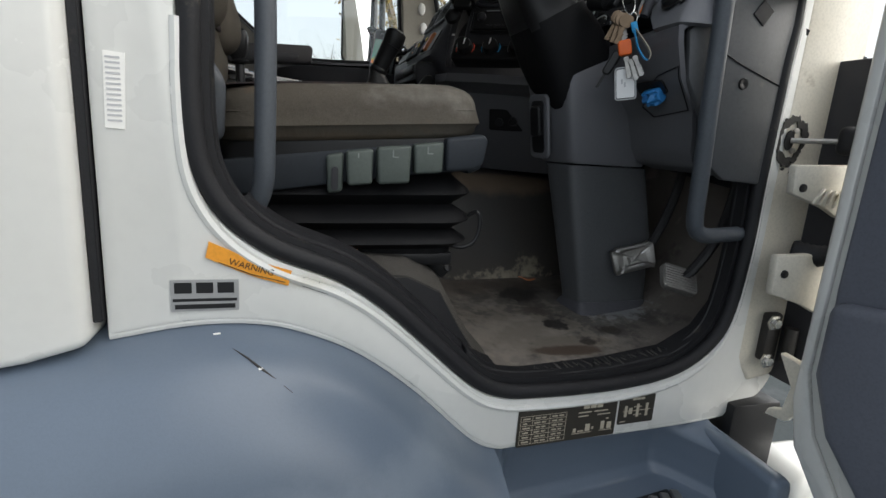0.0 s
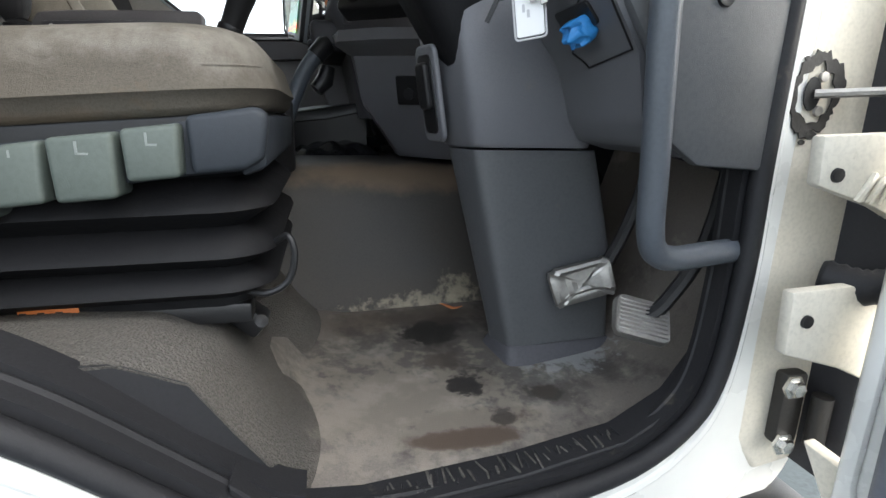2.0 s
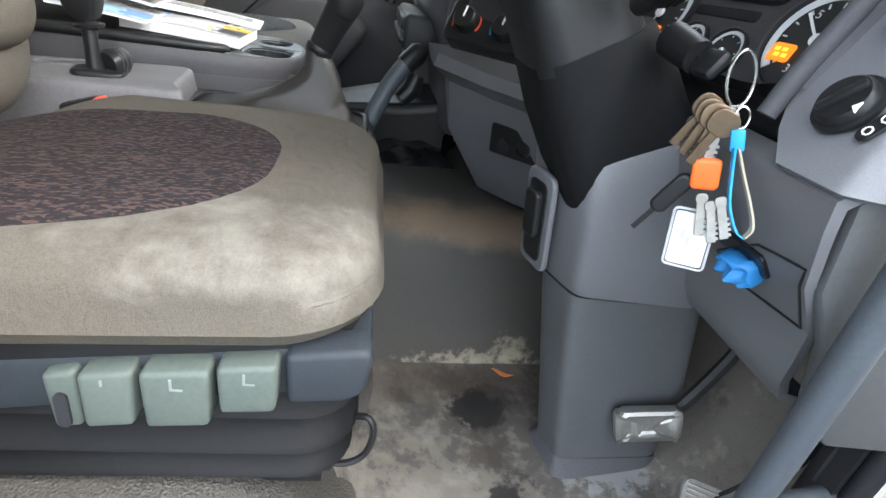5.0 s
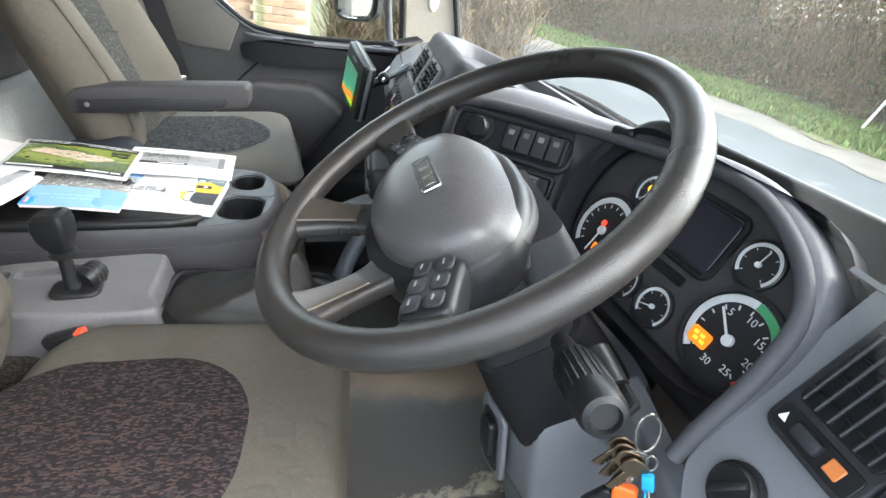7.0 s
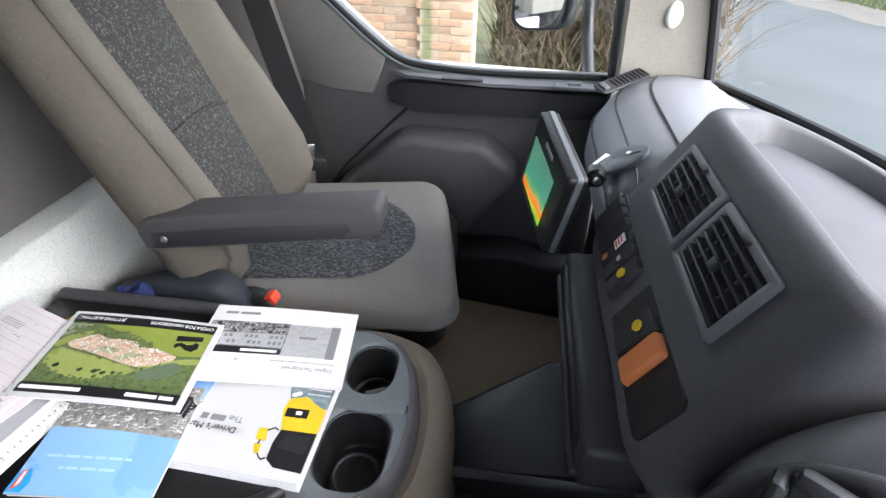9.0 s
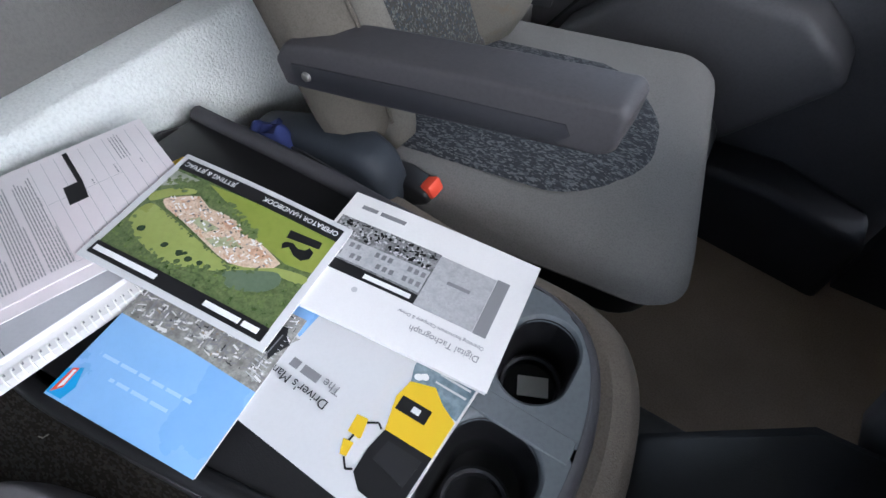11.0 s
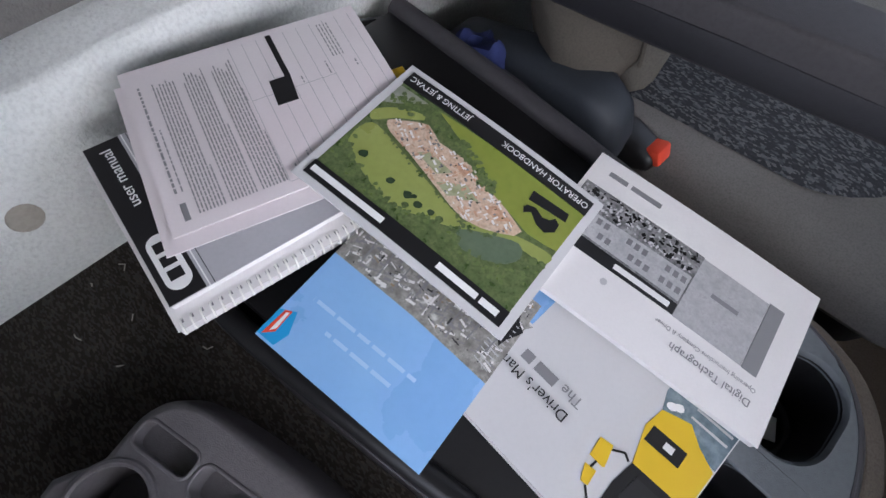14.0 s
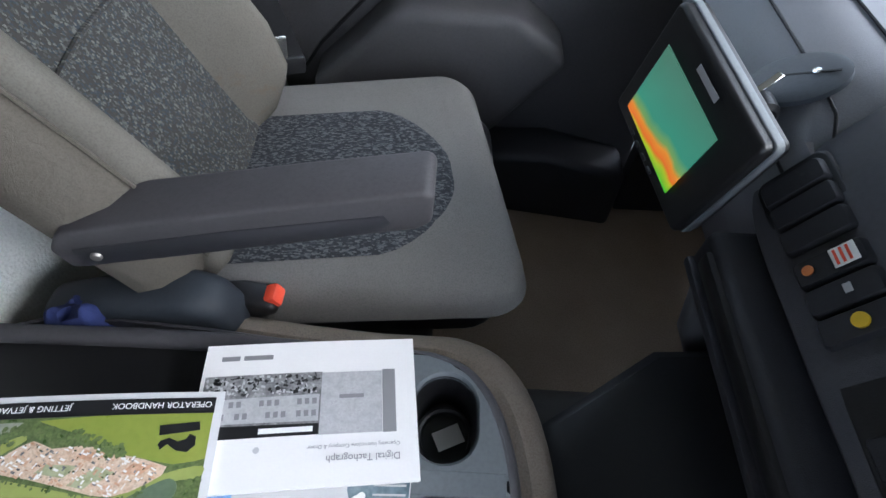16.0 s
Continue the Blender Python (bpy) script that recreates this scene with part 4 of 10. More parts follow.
# rear wall, roof, sides and front
rear = thing("wall_rear", (-0.95, 0.88, 1.1), "cream textured trim of the cab's rear wall", "wall", kind="structure")
part("lower_trim", prism([(-0.845, 1.10), (-0.852, 1.36), (-0.862, 1.47), (-0.885, 1.56), (-0.915, 1.605), (-1.03, 1.615), (-1.03, 1.10)], "xz", 0.02, 1.80, 0.008, 3), M_WALLTRIM, rear)
part("upper_trim", prism([(-0.96, 1.615), (-0.99, 2.45), (-1.03, 2.45), (-1.03, 1.615)], "xz", -0.02, 1.82, 0.005, 2), M_GREYTRIM, rear)
# dimples in the trim; their grey stands in for shade in the hollow
for y, z in ((0.66, 1.523), (0.98, 1.523), (0.35, 1.523)):
    part("trim_clip", lathe([(0.0005, 0.004), (0.010, 0.0035), (0.014, 0.0015), (0.015, 0.0), (0.015, -0.004)], frame_of((-0.8755, y, z), (0, 1, 0), (-0.25, 0, 1)), 16), M_PILLAR, rear)
roof = solo("ceiling", span((-1.03, -0.08, 2.43), (0.50, 1.93, 2.47), 0.004), M_LINING, "pale cloth head lining", "ceiling", kind="structure")
solo("front_bulkhead", prism([(0.0, 1.0), (1.78, 1.0), (1.78, 1.625), (0.0, 1.625)], "yz", 0.60, 0.66, 0.004), M_DASH_DARK, "dark bulkhead ahead of the footwells", "bulkhead", kind="structure")


def screen_base(y):
    return 0.50 - 0.32 * (y - 0.875) ** 2


def windscreen_at(u, v):
    y = 0.06 + u * (1.72 - 0.06)
    z = 1.775 + v * (2.43 - 1.775)
    return Vector((screen_base(y) - 0.17 * v + 0.02, y, z))


windscreen = thing("window_1", (0.5, 0.88, 1.78), "clear curved windscreen over the dashboard", "windscreen", kind="structure")
ws = part("pane", sheet(windscreen_at, 24, 4), M_SCREEN, windscreen)
ws.visible_shadow = False
# plain white strip stuck inside the glass
part("sticker", sheet(lambda u, v: windscreen_at(0.591 + 0.122 * u, 0.376 - 0.0145 * u + 0.022 * v) + Vector((-0.004, 0, 0)), 6, 1, 0.0006), M_STICKER, windscreen, "plain white strip sticker")
part("screen_seal", tube([windscreen_at(i / 24, -0.012) for i in range(25)], 0.010, 8), M_RUBBER, windscreen)

# passenger door side
pside = thing("door_1", (-0.2, 1.8, 1.0), "closed grey-trimmed passenger door with its window", "door", kind="structure")
WIN = [(-0.72, 2.02), (-0.684, 1.955), (-0.60, 1.875), (-0.50, 1.795), (-0.43, 1.752), (-0.36, 1.738), (-0.20, 1.736), (0.09, 1.752)]
low_edge = [(p[0], p[2]) for p in curve([(x, 0, z) for x, z in WIN], 4)]
outline = low_edge + [(0.10, 1.40), (0.12, 1.0), (-0.98, 1.0), (-0.98, 2.02)]
part("inner_trim", prism(outline, "xz", 1.760, 1.83, 0.008, 2, nearside), M_SIDE, pside)
part("upper_liner", prism([(-0.74, 2.02), (-0.70, 1.955), (-0.615, 1.875), (-0.51, 1.79), (-0.46, 1.757), (-0.50, 1.66), (-0.62, 1.66), (-0.80, 1.70), (-0.92, 2.02)], "xz", 1.752, 1.775, 0.006, 2, nearside), M_GREYTRIM, pside)
part("window_seal", tube([nearside(Vector((x, 1.764, z + 0.004))) for x, z in low_edge], 0.008, 8), M_RUBBER, pside)
part("chrome_bead", tube([nearside(Vector((x, 1.756, z - 0.006))) for x, z in low_edge], 0.004, 8), M_CONSOLE, pside)
pg = part("pane", prism(low_edge + [(0.09, 2.40), (-0.80, 2.40), (-0.80, 2.02)], "xz", 1.790, 1.7945, 0, 1, nearside), M_GLASS, pside)
pg.visible_shadow = False
part("outer_skin", prism([(-0.98, 1.0), (0.14, 1.0), (0.12, 1.74), (-0.43, 1.73), (-0.70, 1.95), (-0.98, 2.40)], "xz", 1.835, 1.86, 0.006, 2, nearside), M_WHITE, pside)
# arm rest shelf with the pull, and the bulging speaker box
part("armrest", loft([[nearside(Vector((x, 1.775, z0))), nearside(Vector((x, 1.775 - d, z0 + 0.004))), nearside(Vector((x, 1.775 - d, z1))), nearside(Vector((x, 1.775, z1 + 0.006)))]
                      for x, z0, z1, d in ((-0.47, 1.665, 1.680, 0.005), (-0.45, 1.645, 1.692, 0.03), (-0.38, 1.632, 1.708, 0.045), (-0.20, 1.645, 1.715, 0.05), (0.0, 1.655, 1.718, 0.045), (0.08, 1.66, 1.72, 0.03))]), M_DASH_DARK, pside)
part("sill_cap", loft([[nearside(Vector((x, 1.775, z - 0.012))), nearside(Vector((x, 1.775 - d, z - 0.008))), nearside(Vector((x, 1.775 - d, z))), nearside(Vector((x, 1.775, z + 0.006)))]
                      for x, z, d in ((-0.46, 1.728, 0.01), (-0.40, 1.726, 0.045), (-0.20, 1.728, 0.055), (0.07, 1.742, 0.05))]), M_DASH, pside)
part("pull_slot", moved(prism(rounded(0.10, 0.014, 0.006), "xy", -0.002, 0.002), frame_of(nearside(Vector((-0.26, 1.722, 1.731))), (1, 0, 0), (0, 1, 0))), M_BLACK, pside)
part("door_catch", join(box(nearside(Vector((0.0, 1.722, 1.741))), (0.085, 0.03, 0.006), 0.002), box(nearside(Vector((0.0, 1.722, 1.746))), (0.03, 0.012, 0.010), 0.003)), M_CONSOLE, pside)
box_line = [(-0.615, 1.40), (-0.425, 1.578), (-0.38, 1.590), (-0.20, 1.596), (-0.13, 1.548), (-0.10, 1.515), (-0.23, 1.335), (-0.30, 1.30), (-0.52, 1.30)]
part("speaker_box", prism(box_line, "xz", 1.655, 1.775, 0.022, 4, nearside), M_SIDE, pside)
part("trim_groove", tube([nearside(Vector((x, 1.760, z))) for x, z in ((-0.66, 1.36), (-0.60, 1.44), (-0.43, 1.61), (-0.40, 1.64))], 0.004, 6), M_BLACK, pside)
part("door_bin", prism([(-0.70, 1.02), (0.08, 1.02), (0.08, 1.26), (-0.10, 1.29), (-0.30, 1.26), (-0.70, 1.24)], "xz", 1.66, 1.77, 0.02, 3, nearside), M_DASH_DARK, pside)

# nearside windscreen pillar with two small lamps
pillar = thing("pillar_trim", (0.16, 1.72, 1.78), "pale nearside windscreen pillar trim with two oval lamps", "pillar", kind="structure")
part("pillar_body", loft([[(x0, 1.745, z), (x0 + 0.02, 1.715, z), (x1 - 0.03, 1.690, z), (x1, 1.675, z), (x1 + 0.03, 1.76, z), (x0 + 0.04, 1.80, z)] for x0, x1, z in ((0.075, 0.262, 1.74), (0.070, 0.250, 1.83), (0.058, 0.215, 2.0), (0.03, 0.15, 2.25), (-0.01, 0.09, 2.44))]), M_PILLAR, pillar)
part("pillar_seal", tube([(0.275, 1.672, 1.74), (0.258, 1.672, 1.83), (0.222, 1.672, 2.0), (0.155, 1.68, 2.25), (0.09, 1.69, 2.44)], 0.011, 8), M_RUBBER, pillar)
part("door_frame_edge", tube([(0.085, 1.738, 1.74), (0.078, 1.738, 1.83), (0.066, 1.738, 2.0), (0.038, 1.74, 2.25)], 0.012, 8), M_RUBBER, pillar)
for z, x in ((1.905, 0.17), (1.985, 0.158)):
    part("oval_lamp", lathe([(0.0005, 0.006), (0.012, 0.005), (0.0175, 0.002), (0.019, 0.0), (0.019, -0.006)], frame_of((x, 1.694, z), (1, -0.15, 0), (0, 0.1, 1.5)) @ Matrix.Diagonal((0.85, 1.35, 1, 1)), 20), M_LAMP, pillar)
solo("offside_pillar", loft([[(0.50, 0.06, z), (0.50 - s, 0.02, z), (0.40 - s, 0.02, z), (0.40 - s, 0.09, z)] for s, z in ((0.0, 1.72), (0.06, 2.0), (0.16, 2.44))]), M_PILLAR, "pale offside windscreen pillar trim", "pillar", kind="structure")
# front skin under the screen, kick panels
solo("front_panel", span((0.665, 0.05, 1.0), (0.69, 1.72, 1.60), 0.004), M_WHITE, "white front panel of the cab below the windscreen", "cab panel", kind="structure")
solo("scuttle", sheet(lambda u, v: Vector((screen_base(0.06 + 1.66 * u) + 0.03 + v * (0.655 - screen_base(0.06 + 1.66 * u)), 0.06 + 1.66 * u, 1.712 - 0.08 * v)), 16, 2, 0.01), M_MATTBLACK, "black scuttle panel below the windscreen", "scuttle", kind="structure")
solo("kick_panel", prism([(0.10, 1.0), (0.66, 1.0), (0.66, 1.60), (0.40, 1.645), (0.30, 1.70), (0.28, 1.76), (0.10, 1.76)], "xz", 1.70, 1.74, 0.004), M_DASH_DARK, "dark trim panel ahead of the passenger door", "trim panel", kind="structure")
solo("kick_panel_offside", span((0.47, 0.085, 1.04), (0.66, 0.115, 1.76), 0.004), M_DASH_DARK, "dark trim panel ahead of the driver doorway", "trim panel", kind="structure")


# ---- driver's seat ----
def driver_seat():
    s = thing("driver_seat", (-0.28, 0.30, 1.22), "worn taupe cloth driver seat on a black pleated base", "seat")
    tilt = pose(-0.272, 0.305, 1.46, 0, -4.5, 0) @ pose(0, 0, -1.46)

    def sag(x, y):
        hollow = -0.012 * math.exp(-((x + 0.02) / 0.13) ** 2 - (y / 0.11) ** 2)
        return hollow + 0.016 * max(0.0, min(1.0, (y - 0.08) / 0.14)) * math.exp(-((x + 0.06) / 0.14) ** 2)

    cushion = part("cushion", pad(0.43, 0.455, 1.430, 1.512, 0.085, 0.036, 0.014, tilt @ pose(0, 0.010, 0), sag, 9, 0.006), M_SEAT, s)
    # black pad stands in for the shaded gap between cushion and lever panel
    part("seat_pan", moved(pad(0.405, 0.41, 1.385, 1.436, 0.06, 0.008), tilt), M_BLACK, s)
    ring = []
    for x, y in rounded(0.350, 0.285, 0.120, 8):
        # the near side widens towards the backrest
        flare = max(0.0, 0.10 - x) / 0.27
        ring.append((x - 0.068, y - 0.006 - (0.070 * flare if y < 0 else -0.004 * flare)))
    rings = []
    for f in (1.0, 0.96, 0.8, 0.55, 0.25, 0.02):
        rings.append([(-0.065 + (x + 0.065) * f, y * f, 1.5125 + 0.014 * max(0, 1 - (2 * (-0.065 + (x + 0.065) * f) / 0.43) ** 2) * max(0, 1 - (2 * y * f / 0.435) ** 2) + sag(-0.065 + (x + 0.065) * f, y * f) + (0.0012 + 0.010 * (1 - f) if f < 1 else -0.001)) for x, y in ring])
    part("centre_panel", moved(loft(rings), tilt), M_PATCH, cushion, "dark flecked woven panel")
    seam = [(x * 0.985, y * 0.985, 1.474) for x, y in rounded(0.43, 0.435, 0.075, 8)]
    part("piping", moved(tube(seam, 0.0022, 6, True), tilt), M_SEAT, cushion)
    # side shell and its row of levers
    shell = [(-0.50, 1.330), (-0.50, 1.385), (-0.39, 1.403), (-0.20, 1.428), (-0.068, 1.449), (-0.060, 1.440), (-0.062, 1.400), (-0.075, 1.392), (-0.14, 1.386), (-0.30, 1.362)]
    base = part("side_shell", prism(shell, "xz", 0.098, 0.118, 0.006, 2), M_SHELL, s)
    part("far_shell", prism(shell, "xz", 0.480, 0.50, 0.006, 2), M_SHELL, s)
    part("front_apron", prism([(-0.085, 1.385), (-0.060, 1.395), (-0.058, 1.445), (-0.085, 1.44)], "xz", 0.10, 0.50, 0.006, 2), M_SHELL, s)
    part("corner_cap", prism([(-0.125, 1.389), (-0.078, 1.394), (-0.062, 1.404), (-0.056, 1.444), (-0.066, 1.452), (-0.128, 1.442)], "xz", 0.084, 0.12, 0.008, 3), M_SHELL, s, "dark grey plastic corner cap")
    for x0, x1, z0, z1, y, lean in ((-0.312, -0.286, 1.348, 1.412, 0.086, 0), (-0.283, -0.242, 1.362, 1.420, 0.080, 10), (-0.237, -0.184, 1.366, 1.428, 0.076, 4), (-0.180, -0.132, 1.384, 1.436, 0.078, 7)):
        lev = part("lever", prism([(x0 + 0.003, z0), (x1 - 0.001, z0 + 0.004), (x1, z1), (x0, z1 - 0.006)], "xz", y, 0.118, 0.005, 3,
                                   lambda v, q=lean, b=z1: Vector((v[0], v[1] - (b - v[2]) * math.tan(radians(q)) * 0.5 if v[1] < 0.1 else v[1], v[2]))), M_LEVER, s, "grey-green seat adjuster paddle")
        if x1 - x0 < 0.03:
            part("slider_slot", prism(rounded(0.010, 0.036, 0.005), "xz", -0.002, 0.003, 0, 1, lambda v, a=(x0 + x1) / 2, b=(z0 + z1) / 2 - 0.008, c=y: Vector((v[0] + a, v[1] + c - 0.001, v[2] + b))), M_DASH_DARK, lev)
        else:
            cx, cz = (x0 + x1) / 2 + 0.002, z1 - 0.016
            part("pictogram", join(*[box((cx + dx, y - 0.0008, cz + dz), (w, 0.001, h), 0, 1) for dx, dz, w, h in ((-0.004, 0.002, 0.002, 0.011), (0.0, -0.003, 0.009, 0.002))]), M_LEVERMARK, lev)
    # pleated skirt: alternating folds
    rings = []
    folds = [(0.0, 1.392), (-0.022, 1.376), (0.008, 1.352), (0.012, 1.345), (-0.020, 1.325), (0.010, 1.306), (0.013, 1.300), (-0.018, 1.284), (0.008, 1.268), (0.010, 1.263), (-0.016, 1.250), (-0.02, 1.230)]
    for o, z in folds:
        rings.append([(-0.285 + x, 0.305 + y, z + 0.085 * (x * 0.35) * (1 if z > 1.3 else 0.6)) for x, y in rounded(0.425 + 2 * o, 0.375 + 2 * o, 0.045 + max(o, -0.02), 6)])
    part("pleated_skirt", loft(rings), M_BELLOWS, s, "black pleated rubber skirt", 50)
    part("slide_rail", span((-0.50, 0.135, 1.222), (-0.09, 0.165, 1.245), 0.004), M_BLACK, s)
    part("slide_rail", span((-0.50, 0.44, 1.222), (-0.09, 0.47, 1.245), 0.004), M_BLACK, s)
    part("wire_loop", tube(curve([(-0.11, 0.145, 1.262), (-0.075, 0.135, 1.255), (-0.050, 0.135, 1.268), (-0.042, 0.136, 1.298), (-0.048, 0.14, 1.318), (-0.062, 0.15, 1.31)], 4), 0.0038, 8), M_BLACK, s)
    tag = part("fixing_tag", box((-0.283, 0.1335, 1.2440), (0.054, 0.003, 0.014), 0.001), M_TAN, s, "orange printed tag")
    for k in range(5):
        part("tag_print", box((-0.305 + 0.008 * k, 0.1315, 1.2470 - 0.0055 * (k % 2)), (0.006, 0.0012, 0.0022), 0, 1), M_INK, tag)
    part("floor_bracket", join(box((-0.105, 0.19, 1.212), (0.05, 0.04, 0.03), 0.006, 2, pose(0, 0, 0, 0, 40, 0)), lathe([(0.008, 0), (0.008, 0.01), (0.0005, 0.012)], pose(-0.088, 0.178, 1.205, 60, 30, 0), 8)), M_BLACK, s)
    # backrest leaning rearwards
    lean = frame_of((-0.518, 0.298, 1.50), (0, 1, 0), (-0.30, 0, 1))
    back = part("backrest", pad(0.46, 0.66, 0.0, 0.115, 0.11, 0.05, 0.018, lean @ pose(0, 0.32, -0.075), None, 7), M_SEAT, s)
    part("back_panel", moved(pad(0.17, 0.50, 0.0, 0.004, 0.07, 0.002, 0.0), lean @ pose(-0.02, 0.33, 0.056)), M_PATCH, back, "dark flecked woven panel")
    for k in (-1, 1):
        part("side_bolster", pad(0.115, 0.52, 0.0, 0.085, 0.05, 0.042, 0.010, lean @ pose(k * (0.150 if k < 0 else 0.132), 0.32, 0.012 if k < 0 else 0.0, 0, k * -12, 0), None, 7), M_SEAT, back)
    part("recliner_cover", prism([(-0.56, 1.39), (-0.455, 1.42), (-0.45, 1.50), (-0.50, 1.58), (-0.57, 1.58)], "xz", 0.085, 0.11, 0.012, 3), M_BLUEGREY, s)
    part("buckle_stalk", tube([(-0.47, 0.53, 1.40), (-0.469, 0.525, 1.46), (-0.468, 0.52, 1.478)], [0.012, 0.012, 0.014], 8), M_BLACK, s)
    buckle = part("buckle", box((-0.468, 0.52, 1.482), (0.05, 0.022, 0.028), 0.005, 2, pose(0, 0, 0, 0, -20, 0)), M_BLACK, s)
    part("release_button", box((-0.452, 0.52, 1.494), (0.032, 0.018, 0.012), 0.003, 2, pose(0, 0, 0, 0, -20, 0)), M_RED, buckle, "red release button")
    return s


driver_seat()


# ---- grab rails by the doorway ----
rear_rail = thing("grab_rail", (-0.40, 0.02, 1.36), "grey tubular grab rail inside the rear door pillar", "grab rail", "grab rails")
part("bar", tube(curve([(-0.475, 0.03, 1.86), (-0.44, 0.0, 1.80), (-0.398, -0.012, 1.70), (-0.390, -0.014, 1.60), (-0.392, -0.012, 1.42), (-0.396, -0.006, 1.365), (-0.41, 0.006, 1.335), (-0.43, 0.018, 1.322)], 6), 0.0135, 12), M_BLUEGREY, rear_rail)
front_rail = thing("grab_rail", (0.42, 0.08, 1.28), "grey tubular grab rail inside the front door pillar", "grab rail", "grab rails")
part("bar", tube(curve([(0.335, 0.075, 1.98), (0.305, 0.040, 1.90), (0.296, 0.026, 1.75), (0.304, 0.028, 1.55), (0.318, 0.036, 1.40), (0.326, 0.042, 1.335), (0.340, 0.048, 1.308), (0.368, 0.055, 1.298), (0.41, 0.064, 1.298), (0.475, 0.075, 1.300)], 6), 0.0145, 12), M_BLUEGREY, front_rail)
part("foot", lathe([(0.024, 0.0), (0.023, 0.006), (0.016, 0.010)], frame_of((0.474, 0.075, 1.300), (0, 0, 1), (0, -1, 0)), 14), M_BLUEGREY, front_rail)


part("foot", lathe([(0.024, 0.0), (0.023, 0.006), (0.016, 0.010)], frame_of((-0.432, 0.019, 1.320), (0, 1, 0.3), (0.7, 0.2, 0.7)), 14), M_BLUEGREY, rear_rail)


# ---- centre console, levers ----
def console_box():
    c = thing("centre_console", (-0.52, 0.88, 1.34), "grey moulded storage console with a black tray and two cup holders", "console")
    # plan of the console: straight rear, rounded front
    plan = [(-0.85, 0.745), (-0.72, 0.732), (-0.60, 0.738), (-0.36, 0.780), (-0.27, 0.812), (-0.228, 0.85), (-0.214, 0.91), (-0.220, 0.99), (-0.245, 1.055), (-0.295, 1.092), (-0.40, 1.098), (-0.85, 1.092)]
    ring = [Vector((p[0], p[1], 0)) for p in curve([(x, y, 0) for x, y in plan], 5, True)]
    mid = Vector((-0.52, 0.90, 0))

    def level(f, z):
        return [tuple(mid + (p - mid) * f + Vector((0, 0, z))) for p in ring]

    part("base", loft([level(1.052, 1.34), level(1.038, 1.42), level(1.018, 1.445), level(1.012, 1.488), level(1.004, 1.496), level(0.985, 1.497)], caps=False), M_CHARCOAL, c, "dark charcoal plastic base")
    part("body", loft([level(0.99, 1.40), level(0.99, 1.45), level(0.998, 1.49), level(0.995, 1.515), level(0.985, 1.528), level(0.965, 1.535), level(0.950, 1.536), level(0.945, 1.530), level(0.94, 1.44)]), M_CHARCOAL, c)
    skirt = []
    for f, z in ((0.97, 1.500), (1.05, 1.508), (1.12, 1.503), (1.19, 1.484), (1.225, 1.45), (1.25, 1.36), (1.29, 1.20), (1.30, 1.10)):
        wide = lambda p: Vector(((p.x - mid.x) * (1 + (f - 1) * 0.7), (p.y - mid.y) * f, 0)) if p.y > 0.84 and p.x > -0.7 else (p - mid) * 0.97
        skirt.append([tuple(mid + wide(p) + Vector((0, 0, z))) for p in ring])
    solo("tunnel_carpet", loft(skirt, caps=False), M_TUNNEL_TOP, "brown-grey carpet covering the tunnel round the console", "carpet", kind="structure")
    part("tray_deck", prism([(-0.84, 0.760), (-0.70, 0.750), (-0.42, 0.785), (-0.355, 0.802), (-0.350, 0.86), (-0.350, 1.04), (-0.42, 1.078), (-0.84, 1.078)], "xy", 1.526, 1.546, 0.004, 2), M_BLACK, c, "black tray liner")
    part("tray_lip", tube(curve([(-0.84, 0.752, 1.543), (-0.70, 0.738, 1.543), (-0.60, 0.746, 1.543), (-0.42, 0.780, 1.543), (-0.375, 0.796, 1.541), (-0.352, 0.82, 1.537)], 5), 0.010, 10), M_BLACK, c)
    part("tray_lip", tube(curve([(-0.84, 1.080, 1.546), (-0.60, 1.084, 1.546), (-0.42, 1.076, 1.543), (-0.36, 1.05, 1.538)], 5), 0.012, 10), M_CHARCOAL, c)
    # deck in two halves, each round one sunk cup well
    front = [Vector((p.x, p.y)) for p in ring]
    for cx, cy, lo, hi, sx, sy in ((-0.297, 1.018, 0.953, 1.30, 0.070, 0.094), (-0.288, 0.888, 0.60, 0.953, 0.088, 0.116)):
        corners = [Vector(q) for q in rounded(sx, sy, 0.036, 7)]
        hole = []
        for a, b in zip(corners, corners[1:] + corners[:1]):
            n = max(1, round((b - a).length / 0.006))
            hole += [tuple(a.lerp(b, i / n)) for i in range(n)]
        outer = []
        for hx, hy in hole:
            d = Vector((hx, hy)).normalized()
            o = Vector((cx, cy))
            k = 0.02
            while k < 0.16:
                q = o + d * (k + 0.002)
                inside = q.x > -0.352 and lo <= q.y <= hi
                if inside:
                    rel = Vector((q.x - mid.x, q.y - mid.y))
                    best = min(front, key=lambda f: abs(math.atan2(f.y - mid.y, f.x - mid.x) - math.atan2(rel.y, rel.x)))
                    inside = rel.length < (best - Vector((mid.x, mid.y))).length * 0.958
                if not inside:
                    break
                k += 0.002
            outer.append((o.x + d.x * k, o.y + d.y * k, 1.5355))
        levels = [outer] + [[(cx + hx * f, cy + hy * f, z) for hx, hy in hole] for f, z in ((1.06, 1.5355), (1.0, 1.533), (0.97, 1.527))]
        part("deck", loft(levels, caps=False), M_CONSOLE, c)
        well = part("cup_well", loft([[(cx + hx * f, cy + hy * f, z) for hx, hy in hole] for f, z in ((0.985, 1.531), (0.955, 1.520), (0.90, 1.49), (0.86, 1.470), (0.80, 1.466), (0.1, 1.465))], caps=False), M_BLACK, c, "dark cup holder well")
